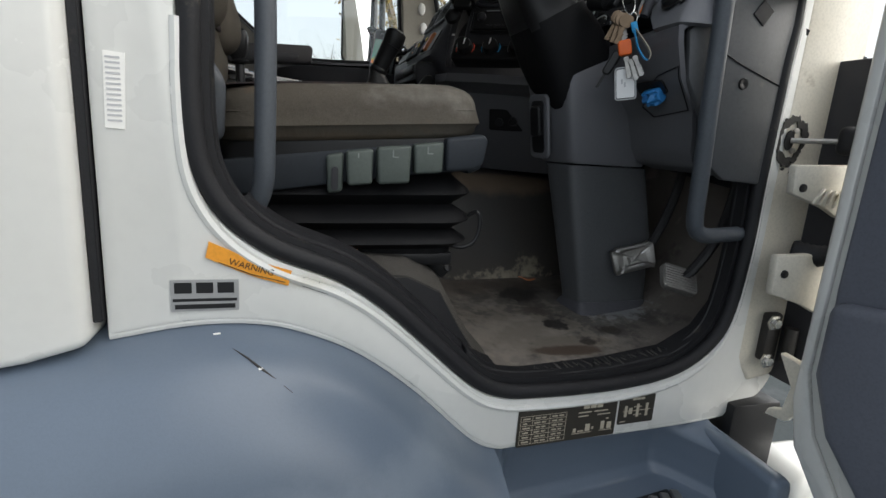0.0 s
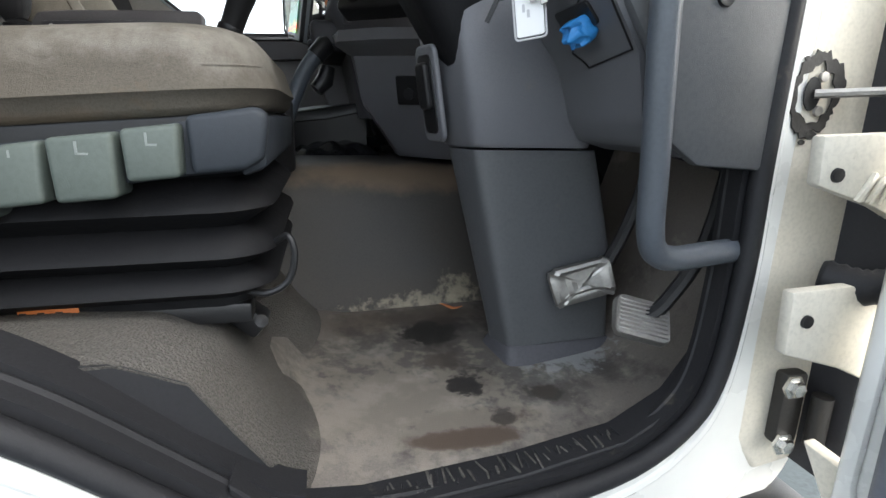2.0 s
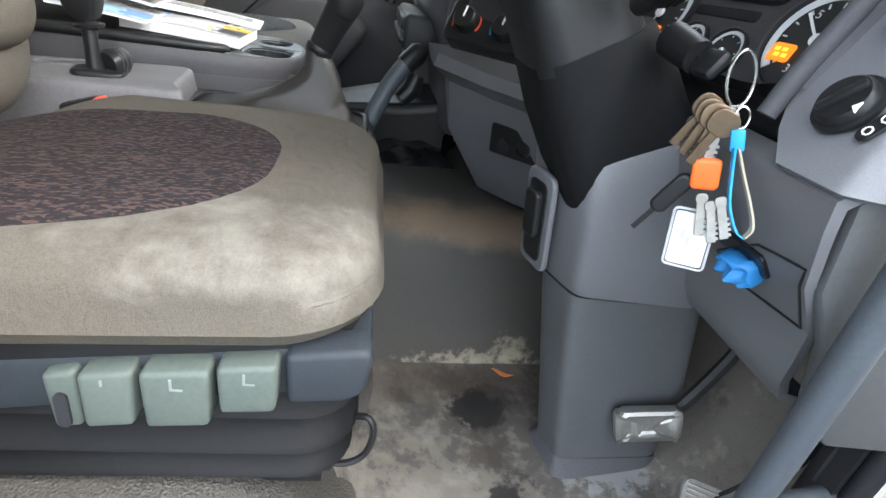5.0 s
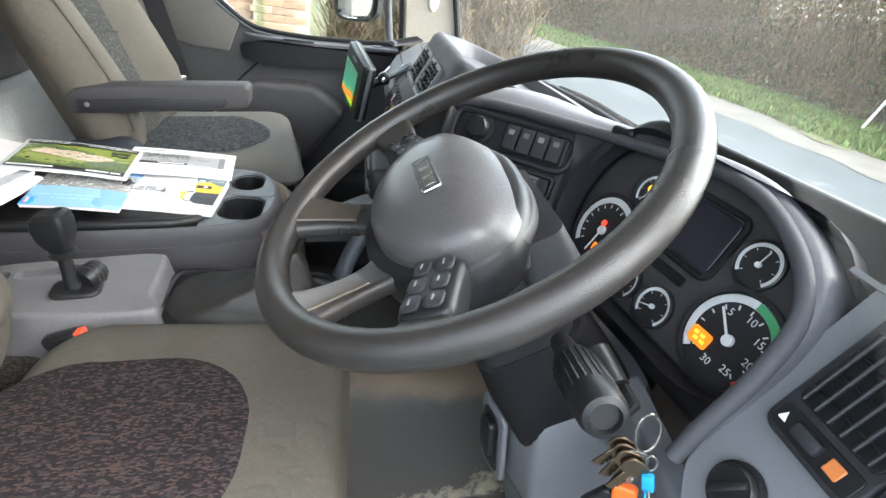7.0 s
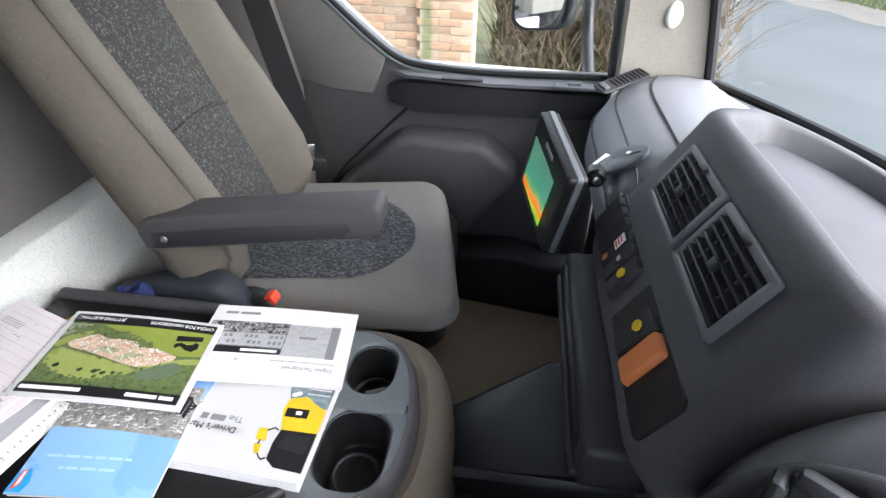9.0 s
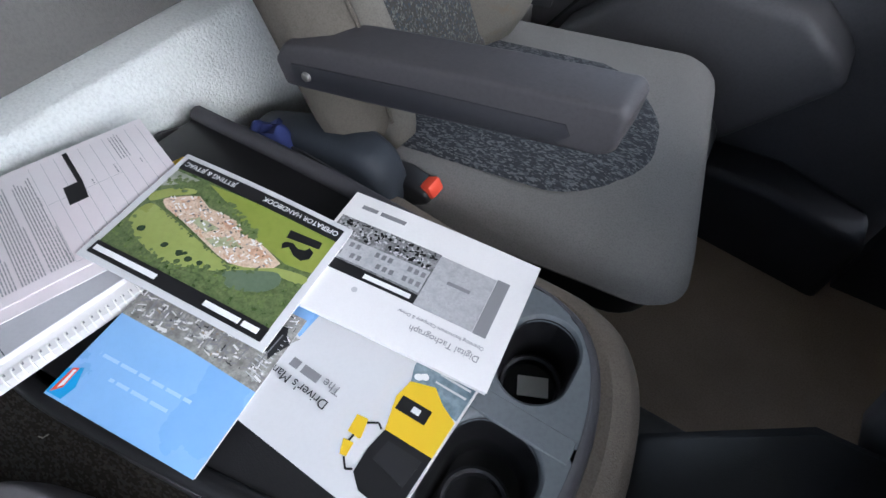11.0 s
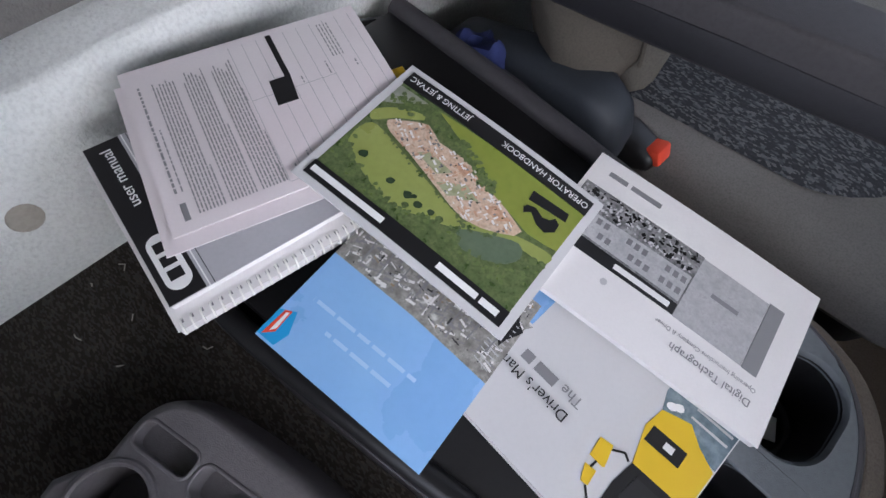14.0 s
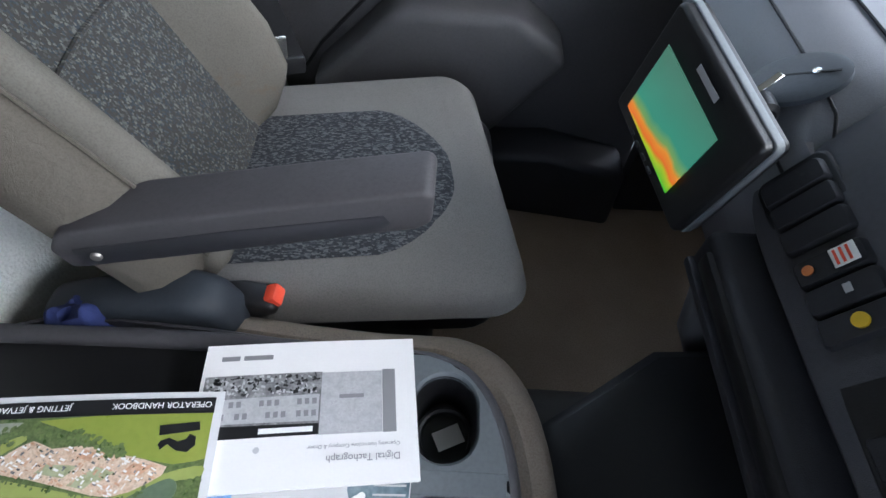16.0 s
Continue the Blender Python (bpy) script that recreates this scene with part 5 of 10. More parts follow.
        part("cup_ring", moved(lathe([(0.034, 0.0), (0.034, 0.010), (0.031, 0.012), (0.028, 0.010), (0.027, 0.0), (0.0005, -0.001)], None, 28), pose(cx + 0.001, cy - 0.004, 1.468)), M_DASH_DARK, well)
    part("deck_bridge", box((-0.292, 0.953, 1.5345), (0.118, 0.024, 0.004), 0.0015, 1), M_CONSOLE, c)
    return c


console_box()
tag = solo("paper_tag", box((-0.292, 1.012, 1.4815), (0.032, 0.022, 0.0015), 0.0005, 1, pose(0, 0, 0, 0, 0, 25)), M_PAPER, "small printed card lying in a cup holder", "card")


def pierced(outer, holes, top, floor_z):
    """A level top with openings: the plane between the loops, and a wall and a floor in each opening."""
    bm = bmesh.new()
    edges, wells = [], []
    for k, ring in enumerate([outer] + holes):
        vs = [bm.verts.new((x, y, top)) for x, y in ring]
        edges += [bm.edges.new((vs[i], vs[(i + 1) % len(vs)])) for i in range(len(vs))]
        if k:
            wells.append((vs, floor_z[k - 1]))
    bmesh.ops.triangle_fill(bm, edges=edges, use_beauty=True, use_dissolve=False)
    for vs, z in wells:
        mid = sum((v.co for v in vs), Vector()) / len(vs)
        low = [bm.verts.new((mid.x + (v.co.x - mid.x) * 0.93, mid.y + (v.co.y - mid.y) * 0.93, z)) for v in vs]
        for i in range(len(vs)):
            n = (i + 1) % len(vs)
            bm.faces.new((vs[i], vs[n], low[n], low[i]))
        bm.faces.new(low)
    bmesh.ops.recalc_face_normals(bm, faces=bm.faces)
    return bm


def gear_console():
    g = thing("gear_console", (-0.45, 0.62, 1.30), "grey gear console with moulded panel beside the driver seat", "console")
    rise = lambda bm: moved(bm, Matrix(((1, 0, 0, 0), (0, 1, 0, 0), (0.045, 0, 1, 0.030), (0, 0, 0, 1))))
    plan = [(-0.646, 0.545), (-0.655, 0.60), (-0.663, 0.645), (-0.640, 0.676), (-0.56, 0.699), (-0.454, 0.717), (-0.392, 0.722), (-0.376, 0.700), (-0.366, 0.600), (-0.368, 0.545)]
    ring = [(p.x, p.y) for p in curve([(x, y, 0) for x, y in plan], 5, True)]
    mid = Vector((-0.52, 0.625))
    inset = lambda d: [tuple(Vector(q) + (mid - Vector(q)).normalized() * d) for q in ring]
    level = lambda d, z: [(x, y, z) for x, y in inset(d)]
    shell = loft([level(-0.010, 1.34), level(-0.006, 1.46), level(0.0, 1.488), level(0.0015, 1.496), level(0.005, 1.502), level(0.010, 1.5045), level(0.0115, 1.5045)], caps=False)
    part("body", rise(shell), M_GEARTOP, g, "", 70)
    run = Matrix.Rotation(math.atan2(0.046, 0.183), 2)
    pocket = [tuple(Vector((-0.624, 0.6400)) + run @ Vector(q)) for q in rounded(0.058, 0.023, 0.008, 5)]
    slot = [tuple(Vector((-0.532, 0.660)) + run @ Vector(q)) for q in rounded(0.122, 0.026, 0.009, 5)]
    cup = [(-0.616 + 0.034 * math.cos(a), 0.586 + 0.034 * math.sin(a)) for a in [k * math.pi / 16 for k in range(32)]]
    part("top_panel", rise(pierced(inset(0.0115), [pocket, slot, cup], 1.5045, [1.491, 1.487, 1.450])), M_GEARTOP, g, "", 40)
    for nm, loop, r in (("pocket_rim", pocket, 0.0016), ("pocket_rim", slot, 0.0016), ("holder_ring", cup, 0.0035)):
        part(nm, rise(tube([(x, y, 1.5042) for x, y in loop], r, 8, True)), M_GEARTOP, g)
    part("bolt", rise(lathe([(0.0085, 0), (0.0085, 0.004), (0.005, 0.005), (0.0048, 0.002), (0.0005, 0.002)], pose(-0.550, 0.653, 1.487), 12)), M_STEEL, g, "socket bolt in the recess")
    # lower tail that carries the lever's boot
    part("boot_base", prism([(-0.362, 0.552), (-0.10, 0.565), (-0.06, 0.60), (-0.07, 0.70), (-0.13, 0.745), (-0.37, 0.728)], "xy", 1.33, 1.480, 0.014, 3), M_BLACK, g)
    part("boot_frame", tube([(-0.225 + x, 0.640 + y, 1.480) for x, y in rounded(0.285, 0.160, 0.030, 5)], 0.006, 8, True), M_BLACK, g)
    return g


gear_console()
rear_carpet = solo("rear_carpet", prism([(-0.875, 0.40), (-0.60, 0.47), (-0.42, 0.59), (-0.40, 0.765), (-0.60, 0.755), (-0.875, 0.77)], "xy", 1.33, 1.440, 0.012, 2), M_REARFELT, "dark flecked carpet over the tunnel behind the gear console", "carpet", kind="structure")
rr = random.Random(44)
for x, y in ((-0.780, 0.667), (-0.741, 0.635), (-0.797, 0.616), (-0.838, 0.655), (-0.846, 0.560), (-0.835, 0.690), (-0.70, 0.700)):
    part("straw_bit", tube([(x + rr.uniform(-0.006, 0.006), y + rr.uniform(-0.006, 0.006), 1.4412), (x, y, 1.4418), (x + rr.uniform(-0.006, 0.006), y + rr.uniform(-0.006, 0.006), 1.4412)], 0.0006, 5), M_PILLAR, rear_carpet, "dry straw bit")
selector = thing("gear_selector", (-0.472, 0.598, 1.50), "short black lever with a chunky knob on the gear console", "lever")
part("gate", moved(pad(0.070, 0.050, 0.0, 0.010, 0.015, 0.006), pose(-0.480, 0.604, 1.511, 0, 0, 10)), M_BLACK, selector)
part("drum", tube([(-0.470, 0.606, 1.528), (-0.468, 0.612, 1.529), (-0.462, 0.634, 1.531), (-0.460, 0.640, 1.531)], [0.017, 0.0195, 0.0195, 0.017], 18), M_BLACK, selector, "glossy black pivot drum")
for k in range(3):
    part("drum_groove", tube([Vector((-0.4665 + 0.0022 * k, 0.616 + 0.008 * k, 1.5295)) + 0.0197 * Vector((math.cos(a) * 0.97, -0.25 * math.cos(a), math.sin(a))) for a in [q * math.pi / 10 for q in range(20)]], 0.0007, 4, True), M_HUB, selector)
part("stem", tube([(-0.484, 0.604, 1.512), (-0.486, 0.605, 1.550), (-0.488, 0.607, 1.592)], [0.013, 0.010, 0.010], 12), M_BLACK, selector)
part("collar", lathe([(0.010, 0), (0.019, 0.003), (0.0205, 0.007), (0.012, 0.011)], pose(-0.486, 0.606, 1.574, 0, -8, 0), 18), M_BLACK, selector)
part("knob", loft([[tuple(Vector((-0.488 + dx, 0.608, 1.586 + z)) + Vector((x, y, 0.25 * x))) for x, y in rounded(w, h, 0.007, 3)] for z, w, h, dx in ((0.0, 0.026, 0.026, 0.0), (0.010, 0.036, 0.034, -0.001), (0.024, 0.044, 0.040, -0.003), (0.044, 0.048, 0.042, -0.005), (0.056, 0.044, 0.038, -0.006), (0.062, 0.034, 0.028, -0.006))]), M_BLACK, selector, "chunky angular knob", 30)

gear_lever = thing("gear_lever", (-0.22, 0.63, 1.47), "black gear lever with a creased soft gaiter", "gear lever")
rings = []
for t, w, h in ((0.0, 0.272, 0.150), (0.05, 0.266, 0.146), (0.11, 0.215, 0.120), (0.16, 0.185, 0.104), (0.22, 0.165, 0.092), (0.30, 0.125, 0.080), (0.42, 0.098, 0.070), (0.56, 0.074, 0.060), (0.72, 0.058, 0.050), (0.88, 0.046, 0.043), (1.0, 0.040, 0.038)):
    c = Vector((-0.225, 0.640, 1.478)).lerp(Vector((-0.168, 0.640, 1.592)), t)
    c.x += 0.030 * math.sin(math.pi * t)
    c.z = 1.478 + 0.114 * t ** 0.95
    ring = []
    loop = rounded(w, h, min(w, h) * 0.42, 7)
    for q, (x, y) in enumerate(loop):
        a = math.atan2(y, x)
        f = 1 + 0.075 * math.sin(math.pi * min(1.0, t * 1.2)) * (math.sin(5 * a + 7 * t) + 0.6 * math.sin(9 * a - 11 * t))
        ring.append((c.x + x * f, c.y + y * f, c.z - 0.35 * x * t + 0.006 * math.sin(3 * a + 2) * (1 - t) * (1 if t > 0.06 else 0)))
    rings.append(ring)
part("gaiter", loft(rings), M_GAITER, gear_lever, "creased black gaiter", 80)
part("collar", moved(lathe([(0.021, -0.006), (0.0225, -0.003), (0.0225, 0.003), (0.021, 0.006)], None, 20), frame_of((-0.1655, 0.639, 1.594), (0, 1, 0), (-0.9, 0, 0.35))), M_BLACK, gear_lever)
part("stem", tube([(-0.168, 0.640, 1.585), (-0.150, 0.635, 1.628), (-0.137, 0.629, 1.655)], [0.020, 0.0215, 0.024], 18), M_BLACK, gear_lever)
knob = part("knob", moved(lathe([(0.0225, -0.022), (0.0250, -0.012), (0.0262, 0.0), (0.0262, 0.008), (0.0245, 0.014), (0.019, 0.0175), (0.0005, 0.018)], None, 24), frame_of((-0.130, 0.627, 1.672), (0, 1, 0), (-0.9, 0, 0.35))), M_BLACK, gear_lever)
plate_m = frame_of((-0.130, 0.627, 1.672), (0, 1, 0), (-0.9, 0, 0.35))
shift_plate = part("shift_plate", moved(lathe([(0.0185, 0.0172), (0.018, 0.0192), (0.0005, 0.0198)], None, 24), plate_m), M_HUB, knob, "dark shift pattern plate")
for k in (-1, 0, 1):
    part("pattern_line", moved(box((0.008 * k, 0, 0.0199), (0.0012, 0.018, 0.0008), 0, 1), plate_m), M_PALEINK, shift_plate)
part("pattern_line", moved(box((0, 0, 0.0199), (0.018, 0.0012, 0.0008), 0, 1), plate_m), M_PALEINK, shift_plate)


# ---- passenger seat ----
def passenger_seat():
    s = thing("passenger_seat", (-0.45, 1.42, 1.10), "grey-beige cloth passenger seat with a flecked centre panel and folded-down armrest", "seat")
    tilt = pose(-0.466, 1.400, 1.465, 0, -4, 3) @ pose(0, 0, -1.43)
    def skew(bm):
        for v in bm.verts:
            k = max(0.0, min(1.0, (v.co.x + 0.52) / 0.26))
            v.co.x -= 0.15 * k * max(-0.02, v.co.y - 1.22)
        return bm

    cushion = part("cushion", skew(pad(0.525, 0.465, 1.398, 1.475, 0.060, 0.036, 0.018, tilt, None, 7, 0.004)), M_SEAT_GREY, s)
    ring = [(x - 0.040, y * (1.0 if x < 0.05 else 1 - 0.30 * ((x - 0.05) / 0.17) ** 2) - 0.030) for x, y in rounded(0.455, 0.295, 0.12, 8)]
    rings = []
    for f in (1.0, 0.96, 0.8, 0.55, 0.25, 0.02):
        pts = [(-0.040 + (x + 0.040) * f, -0.030 + (y + 0.030) * f) for x, y in ring]
        rings.append([(x, y, 1.4755 + 0.018 * max(0, 1 - (2 * x / 0.51) ** 2) * max(0, 1 - (2 * y / 0.46) ** 2) + (0.0035 if f < 1 else -0.001)) for x, y in pts])
    part("centre_panel", skew(moved(loft(rings), tilt)), M_PATCH_P, cushion, "grey flecked woven panel")
    part("seat_pan", moved(pad(0.47, 0.42, 1.33, 1.405, 0.06, 0.02), tilt), M_BLACK, s)
    part("pedestal", span((-0.66, 1.24, 1.10), (-0.33, 1.58, 1.372), 0.02, 3), M_DASH_DARK, s)
    lean = frame_of((-0.612, 1.370, 1.455), (0.01, 1, 0), (-0.40, 0, 1))
    deep = [(0.0, 0.5), (0.055, 0.6), (0.10, 1.35), (0.18, 1.65), (0.28, 1.5), (0.38, 1.28), (0.48, 1.05), (0.57, 0.85), (0.64, 0.65), (0.80, 0.5)]

    def depth(v):
        """How far the bolsters stand out at this height of the backrest."""
        for (v0, d0), (v1, d1) in zip(deep, deep[1:]):
            if v <= v1:
                return d0 + (d1 - d0) * max(0.0, v - v0) / (v1 - v0)
        return deep[-1][1]

    def slim(v):
        return 1.0 - 0.16 * max(0.0, (v - 0.45) / 0.35) ** 2

    shell = []
    for v, g_ in ((0.055, 0.80), (0.075, 0.95), (0.11, 1.0), (0.15, 1.0), (0.20, 1.0), (0.28, 1.0), (0.36, 1.0), (0.44, 1.0), (0.52, 1.0), (0.60, 1.0), (0.68, 1.0), (0.75, 0.94), (0.78, 0.78)):
        half = [(-0.130, -0.100), (-0.185, -0.072), (-0.222, -0.030), (-0.238, 0.0), (-0.232, 0.020 * depth(v)), (-0.212, 0.040 * depth(v)), (-0.180, 0.051 * depth(v)), (-0.130, 0.020), (-0.08, 0.0)]
        shell.append([tuple(lean @ Vector((a * slim(v) * g_, v, n * g_ - 0.03 * (1 - g_)))) for a, n in half + [(-a, n) for a, n in reversed(half)]])
    back = part("backrest", loft(shell), M_SEAT, s, "", 70)
    for k in (-1, 1):
        rings = []
        for v, f in ((0.045 if k < 0 else 0.055, 0.45), (0.065 if k < 0 else 0.085, 1.05), (0.11, 1.42), (0.18, 1.65), (0.28, 1.5), (0.38, 1.28), (0.48, 1.05), (0.57, 0.85), (0.64, 0.6), (0.69, 0.25)):
            sec = [(-0.186, 0.030), (-0.184, 0.052), (-0.172, 0.0625), (-0.155, 0.063), (-0.134, 0.049), (-0.112, 0.027), (-0.094, 0.008), (-0.13, -0.005), (-0.17, 0.0)]
            rings.append([tuple(lean @ Vector((-k * (-0.140 + (a + 0.140) * (0.55 + 0.45 * min(f, 1.0))) * slim(v), v, 0.006 + (n - 0.006) * f))) for a, n in sec])
        bolster = part("side_bolster", loft(rings), M_SEAT_TAN, back, "", 70)
        part("piping", tube([lean @ Vector((k * 0.187 * slim(v), v, 0.050 * depth(v))) for v in (0.10, 0.14, 0.18, 0.23, 0.28, 0.34, 0.40, 0.46, 0.52, 0.57, 0.62)], 0.0024, 6), M_SEAT, bolster)
    part("centre_panel", sheet(lambda u, v: lean @ Vector(((u - 0.5) * (0.212 + 0.03 * math.sin(math.pi * v)) * slim(0.02 + 0.66 * v), 0.02 + 0.66 * v, 0.012 + 0.010 * math.sin(math.pi * u))), 10, 16, 0.008), M_PATCH_B, back, "flecked woven panel")
    part("panel_seam", tube([lean @ Vector((a, 0.30 + 0.02 * math.cos(a * 12), 0.0235 - 0.5 * a * a)) for a in (-0.11, -0.07, -0.03, 0.03, 0.07, 0.11)], 0.0035, 6), M_PATCH_B, back)
    # folded-down armrest on the inner side
    arm_line = [(-0.692, 1.624), (-0.60, 1.630), (-0.42, 1.646), (-0.335, 1.653), (-0.320, 1.662), (-0.317, 1.702), (-0.326, 1.711), (-0.45, 1.703), (-0.62, 1.689), (-0.682, 1.680), (-0.700, 1.656)]
    arm = part("armrest", prism(arm_line, "xz", 1.149, 1.212, 0.009, 3, lambda v: Vector((v[0], v[1] + 0.14 * (v[0] + 0.5), v[2]))), M_ARMCAP, s)
    part("side_insert", prism([(-0.676, 1.630), (-0.42, 1.651), (-0.374, 1.657), (-0.362, 1.669), (-0.368, 1.681), (-0.52, 1.672), (-0.676, 1.658)], "xz", 1.1475, 1.152, 0.001, 2, lambda v: Vector((v[0], v[1] + 0.14 * (v[0] + 0.5), v[2]))), M_DASH_DARK, arm, "dark inset in the side")
    part("pivot", lathe([(0.006, 0.0), (0.005, 0.003), (0.0005, 0.004)], frame_of((-0.656, 1.1245, 1.648), (1, 0.14, 0), (0, 0, 1)), 12), M_METAL, arm)
    part("hip_cover", prism([(-0.80, 1.39), (-0.62, 1.41), (-0.562, 1.440), (-0.550, 1.51), (-0.566, 1.556), (-0.60, 1.572), (-0.70, 1.555), (-0.80, 1.52)], "xz", 1.112, 1.172, 0.020, 3), M_SHELL, s, "dark blue-grey hip cover")
    stalk = part("buckle_housing", prism([(-0.70, 1.455), (-0.56, 1.46), (-0.515, 1.492), (-0.52, 1.508), (-0.56, 1.518), (-0.70, 1.50)], "xz", 1.150, 1.188, 0.008, 3), M_BLACK, s)
    part("release_button", box((-0.530, 1.171, 1.502), (0.034, 0.026, 0.020), 0.004, 2, pose(0, 0, 0, 0, -25, 0)), M_RED, stalk, "red release button")
    return s


passenger_seat()
solo("navy_cloth", moved(pad(0.085, 0.06, 0.0, 0.05, 0.025, 0.02, 0.01, None, lambda x, y: 0.012 * math.sin(x * 130) * math.cos(y * 110)), pose(-0.728, 1.110, 1.492)), M_NAVY, "crumpled navy blue cloth tucked beside the seat", "cloth")
belt = thing("seat_belt", (-0.58, 1.70, 1.30), "black seat belt hanging by the passenger door pillar", "seat belt")


def belt_strip(u, v):
    p = Vector((-0.80, 1.68, 2.30)).lerp(Vector((-0.575, 1.560, 1.58)), u)
    return p + Vector((0.045 * (v - 0.5), 0.03 * (v - 0.5), 0)) + Vector((0, 0, 0))


part("webbing", sheet(belt_strip, 14, 2, 0.002), M_WEB, belt)
part("tongue", box((-0.582, 1.555, 1.605), (0.022, 0.006, 0.045), 0.003, 2, pose(0, 0, 0, 0, 8, 25)), M_STEEL, belt, "steel belt tongue")
part("tongue_grip", box((-0.575, 1.560, 1.575), (0.05, 0.012, 0.03), 0.004, 2, pose(0, 0, 0, 0, 8, 25)), M_BLACK, belt)
solo("door_pillar_trim", prism([(-0.86, 1.10), (-0.70, 1.10), (-0.70, 1.66), (-0.80, 2.10), (-0.90, 2.43), (-1.0, 2.43), (-0.96, 1.6)], "xz", 1.70, 1.76, 0.015, 3, nearside), M_GREYTRIM, "grey rear door pillar trim", "pillar", kind="structure")


# ---- dashboard ----
dash = thing("dashboard", (0.25, 0.87, 1.40), "grey moulded plastic dashboard with vents, switches and instrument binnacle", "dashboard", kind="structure")


def passenger_dash(u, v):
    y = 1.10 + u * 0.62
    front = min(screen_base(y) - 0.005, 0.385 - 0.25 * (y - 1.2))
    k = max(0.0, (y - 1.50) / 0.22)
    line = [(0.16, 1.34), (0.10, 1.50), (0.045, 1.60), (0.022, 1.66), (0.024, 1.705), (0.050, 1.752), (0.10, 1.785), (0.16, 1.797), (0.24, 1.796), (front, 1.782)]
    t = v * (len(line) - 1)
    i = min(int(t), len(line) - 2)
    x, z = [a + (b - a) * (t - i) for a, b in zip(line[i], line[i + 1])]
    # the top runs under the centre module
    under = 0.05 * min(1.0, max(0.0, (1.26 - y) / 0.06)) if z > 1.75 else 0.0
    return Vector((min(x + 0.05 * k * k, front), y, z - 0.012 * k * k - under))


part("passenger_top", sheet(passenger_dash, 22, 27, 0.004), M_DASH_TOP, dash, "", 60)
part("screen_ledge", sheet(lambda u, v: passenger_dash(u, 1.0).lerp(Vector((screen_base(1.10 + 0.62 * u) + 0.03, 1.10 + 0.62 * u, 1.705)), v) + Vector((0, 0, -0.012 * (1 - v))), 20, 3, 0.006), M_MATTBLACK, dash, "matt black ledge under the screen")
for i in range(3):
    part("dash_seam", tube([passenger_dash(u / 12, 0.46 + 0.13 * i) + Vector((-0.002, 0, 0.0015)) for u in range(1, 13)], 0.0018, 6), M_BLACK, dash)
# demister outlet near the pillar
ov = frame_of((0.085, 1.63, 1.786), (0.10, 0.10, 0.01), (-0.6, 0.6, 0.25))
end_vent = part("end_vent", moved(pad(0.15, 0.035, 0.0, 0.005, 0.008, 0.003), ov), M_DASH_DARK, dash)
for i in range(9):
    part("slat", moved(box((-0.03 + 0.012 * i, 0, 0.005), (0.004, 0.024, 0.005), 0.001, 1), ov), M_BLACK, end_vent)
part("vent_wheel", moved(box((-0.060, 0, 0.006), (0.016, 0.022, 0.008), 0.003), ov), M_BLUEGREY, end_vent)


# centre module: a ring of plan points swept through its levels, with a sunk tray on top
def module_ring(rear, z, inset=0.0, slope=True):
    plan = [(rear, 0.825), (rear - 0.004, 0.95), (rear - 0.006, 1.08), (rear, 1.205), (rear + 0.05, 1.262), (0.235, 1.300), (0.335, 1.245), (0.405, 1.10), (0.435, 0.98), (0.440, 0.86), (0.36, 0.80), (0.22, 0.792), (rear + 0.05, 0.800)]
    mid = Vector((0.26, 1.03, 0))
    out = []
    for x, y in plan:
        p = Vector((x, y, 0))
        d = (mid - p)
        p = p + d.normalized() * min(inset, d.length)
        zz = z
        if slope and z > 1.79:
            zz = 1.795 + (z - 1.795) * max(0.0, min(1.0, 1.0 - max(0.0, p.x - 0.13) / 0.30))
        out.append((p.x, p.y, zz))
    return [tuple(q) for q in curve(out, 4, True)]


module = part("centre_module", loft([module_ring(0.085, 1.44), module_ring(0.058, 1.58), module_ring(0.030, 1.645), module_ring(0.012, 1.672), module_ring(0.016, 1.690), module_ring(0.050, 1.752), module_ring(0.062, 1.770),
                                     module_ring(0.108, 1.858), module_ring(0.116, 1.874), module_ring(0.128, 1.882), module_ring(0.128, 1.884, 0.014), module_ring(0.128, 1.882, 0.022), module_ring(0.128, 1.872, 0.027),
                                     *[[(x, y, 1.848 - 0.27 * (x - 0.13)) for x, y, z in module_ring(0.128, 1.882, q)] for q in (0.038, 0.050)]]), M_MODULE, dash, "", 45)
vent_up = Vector((0.054, 0, 0.10)).normalized()
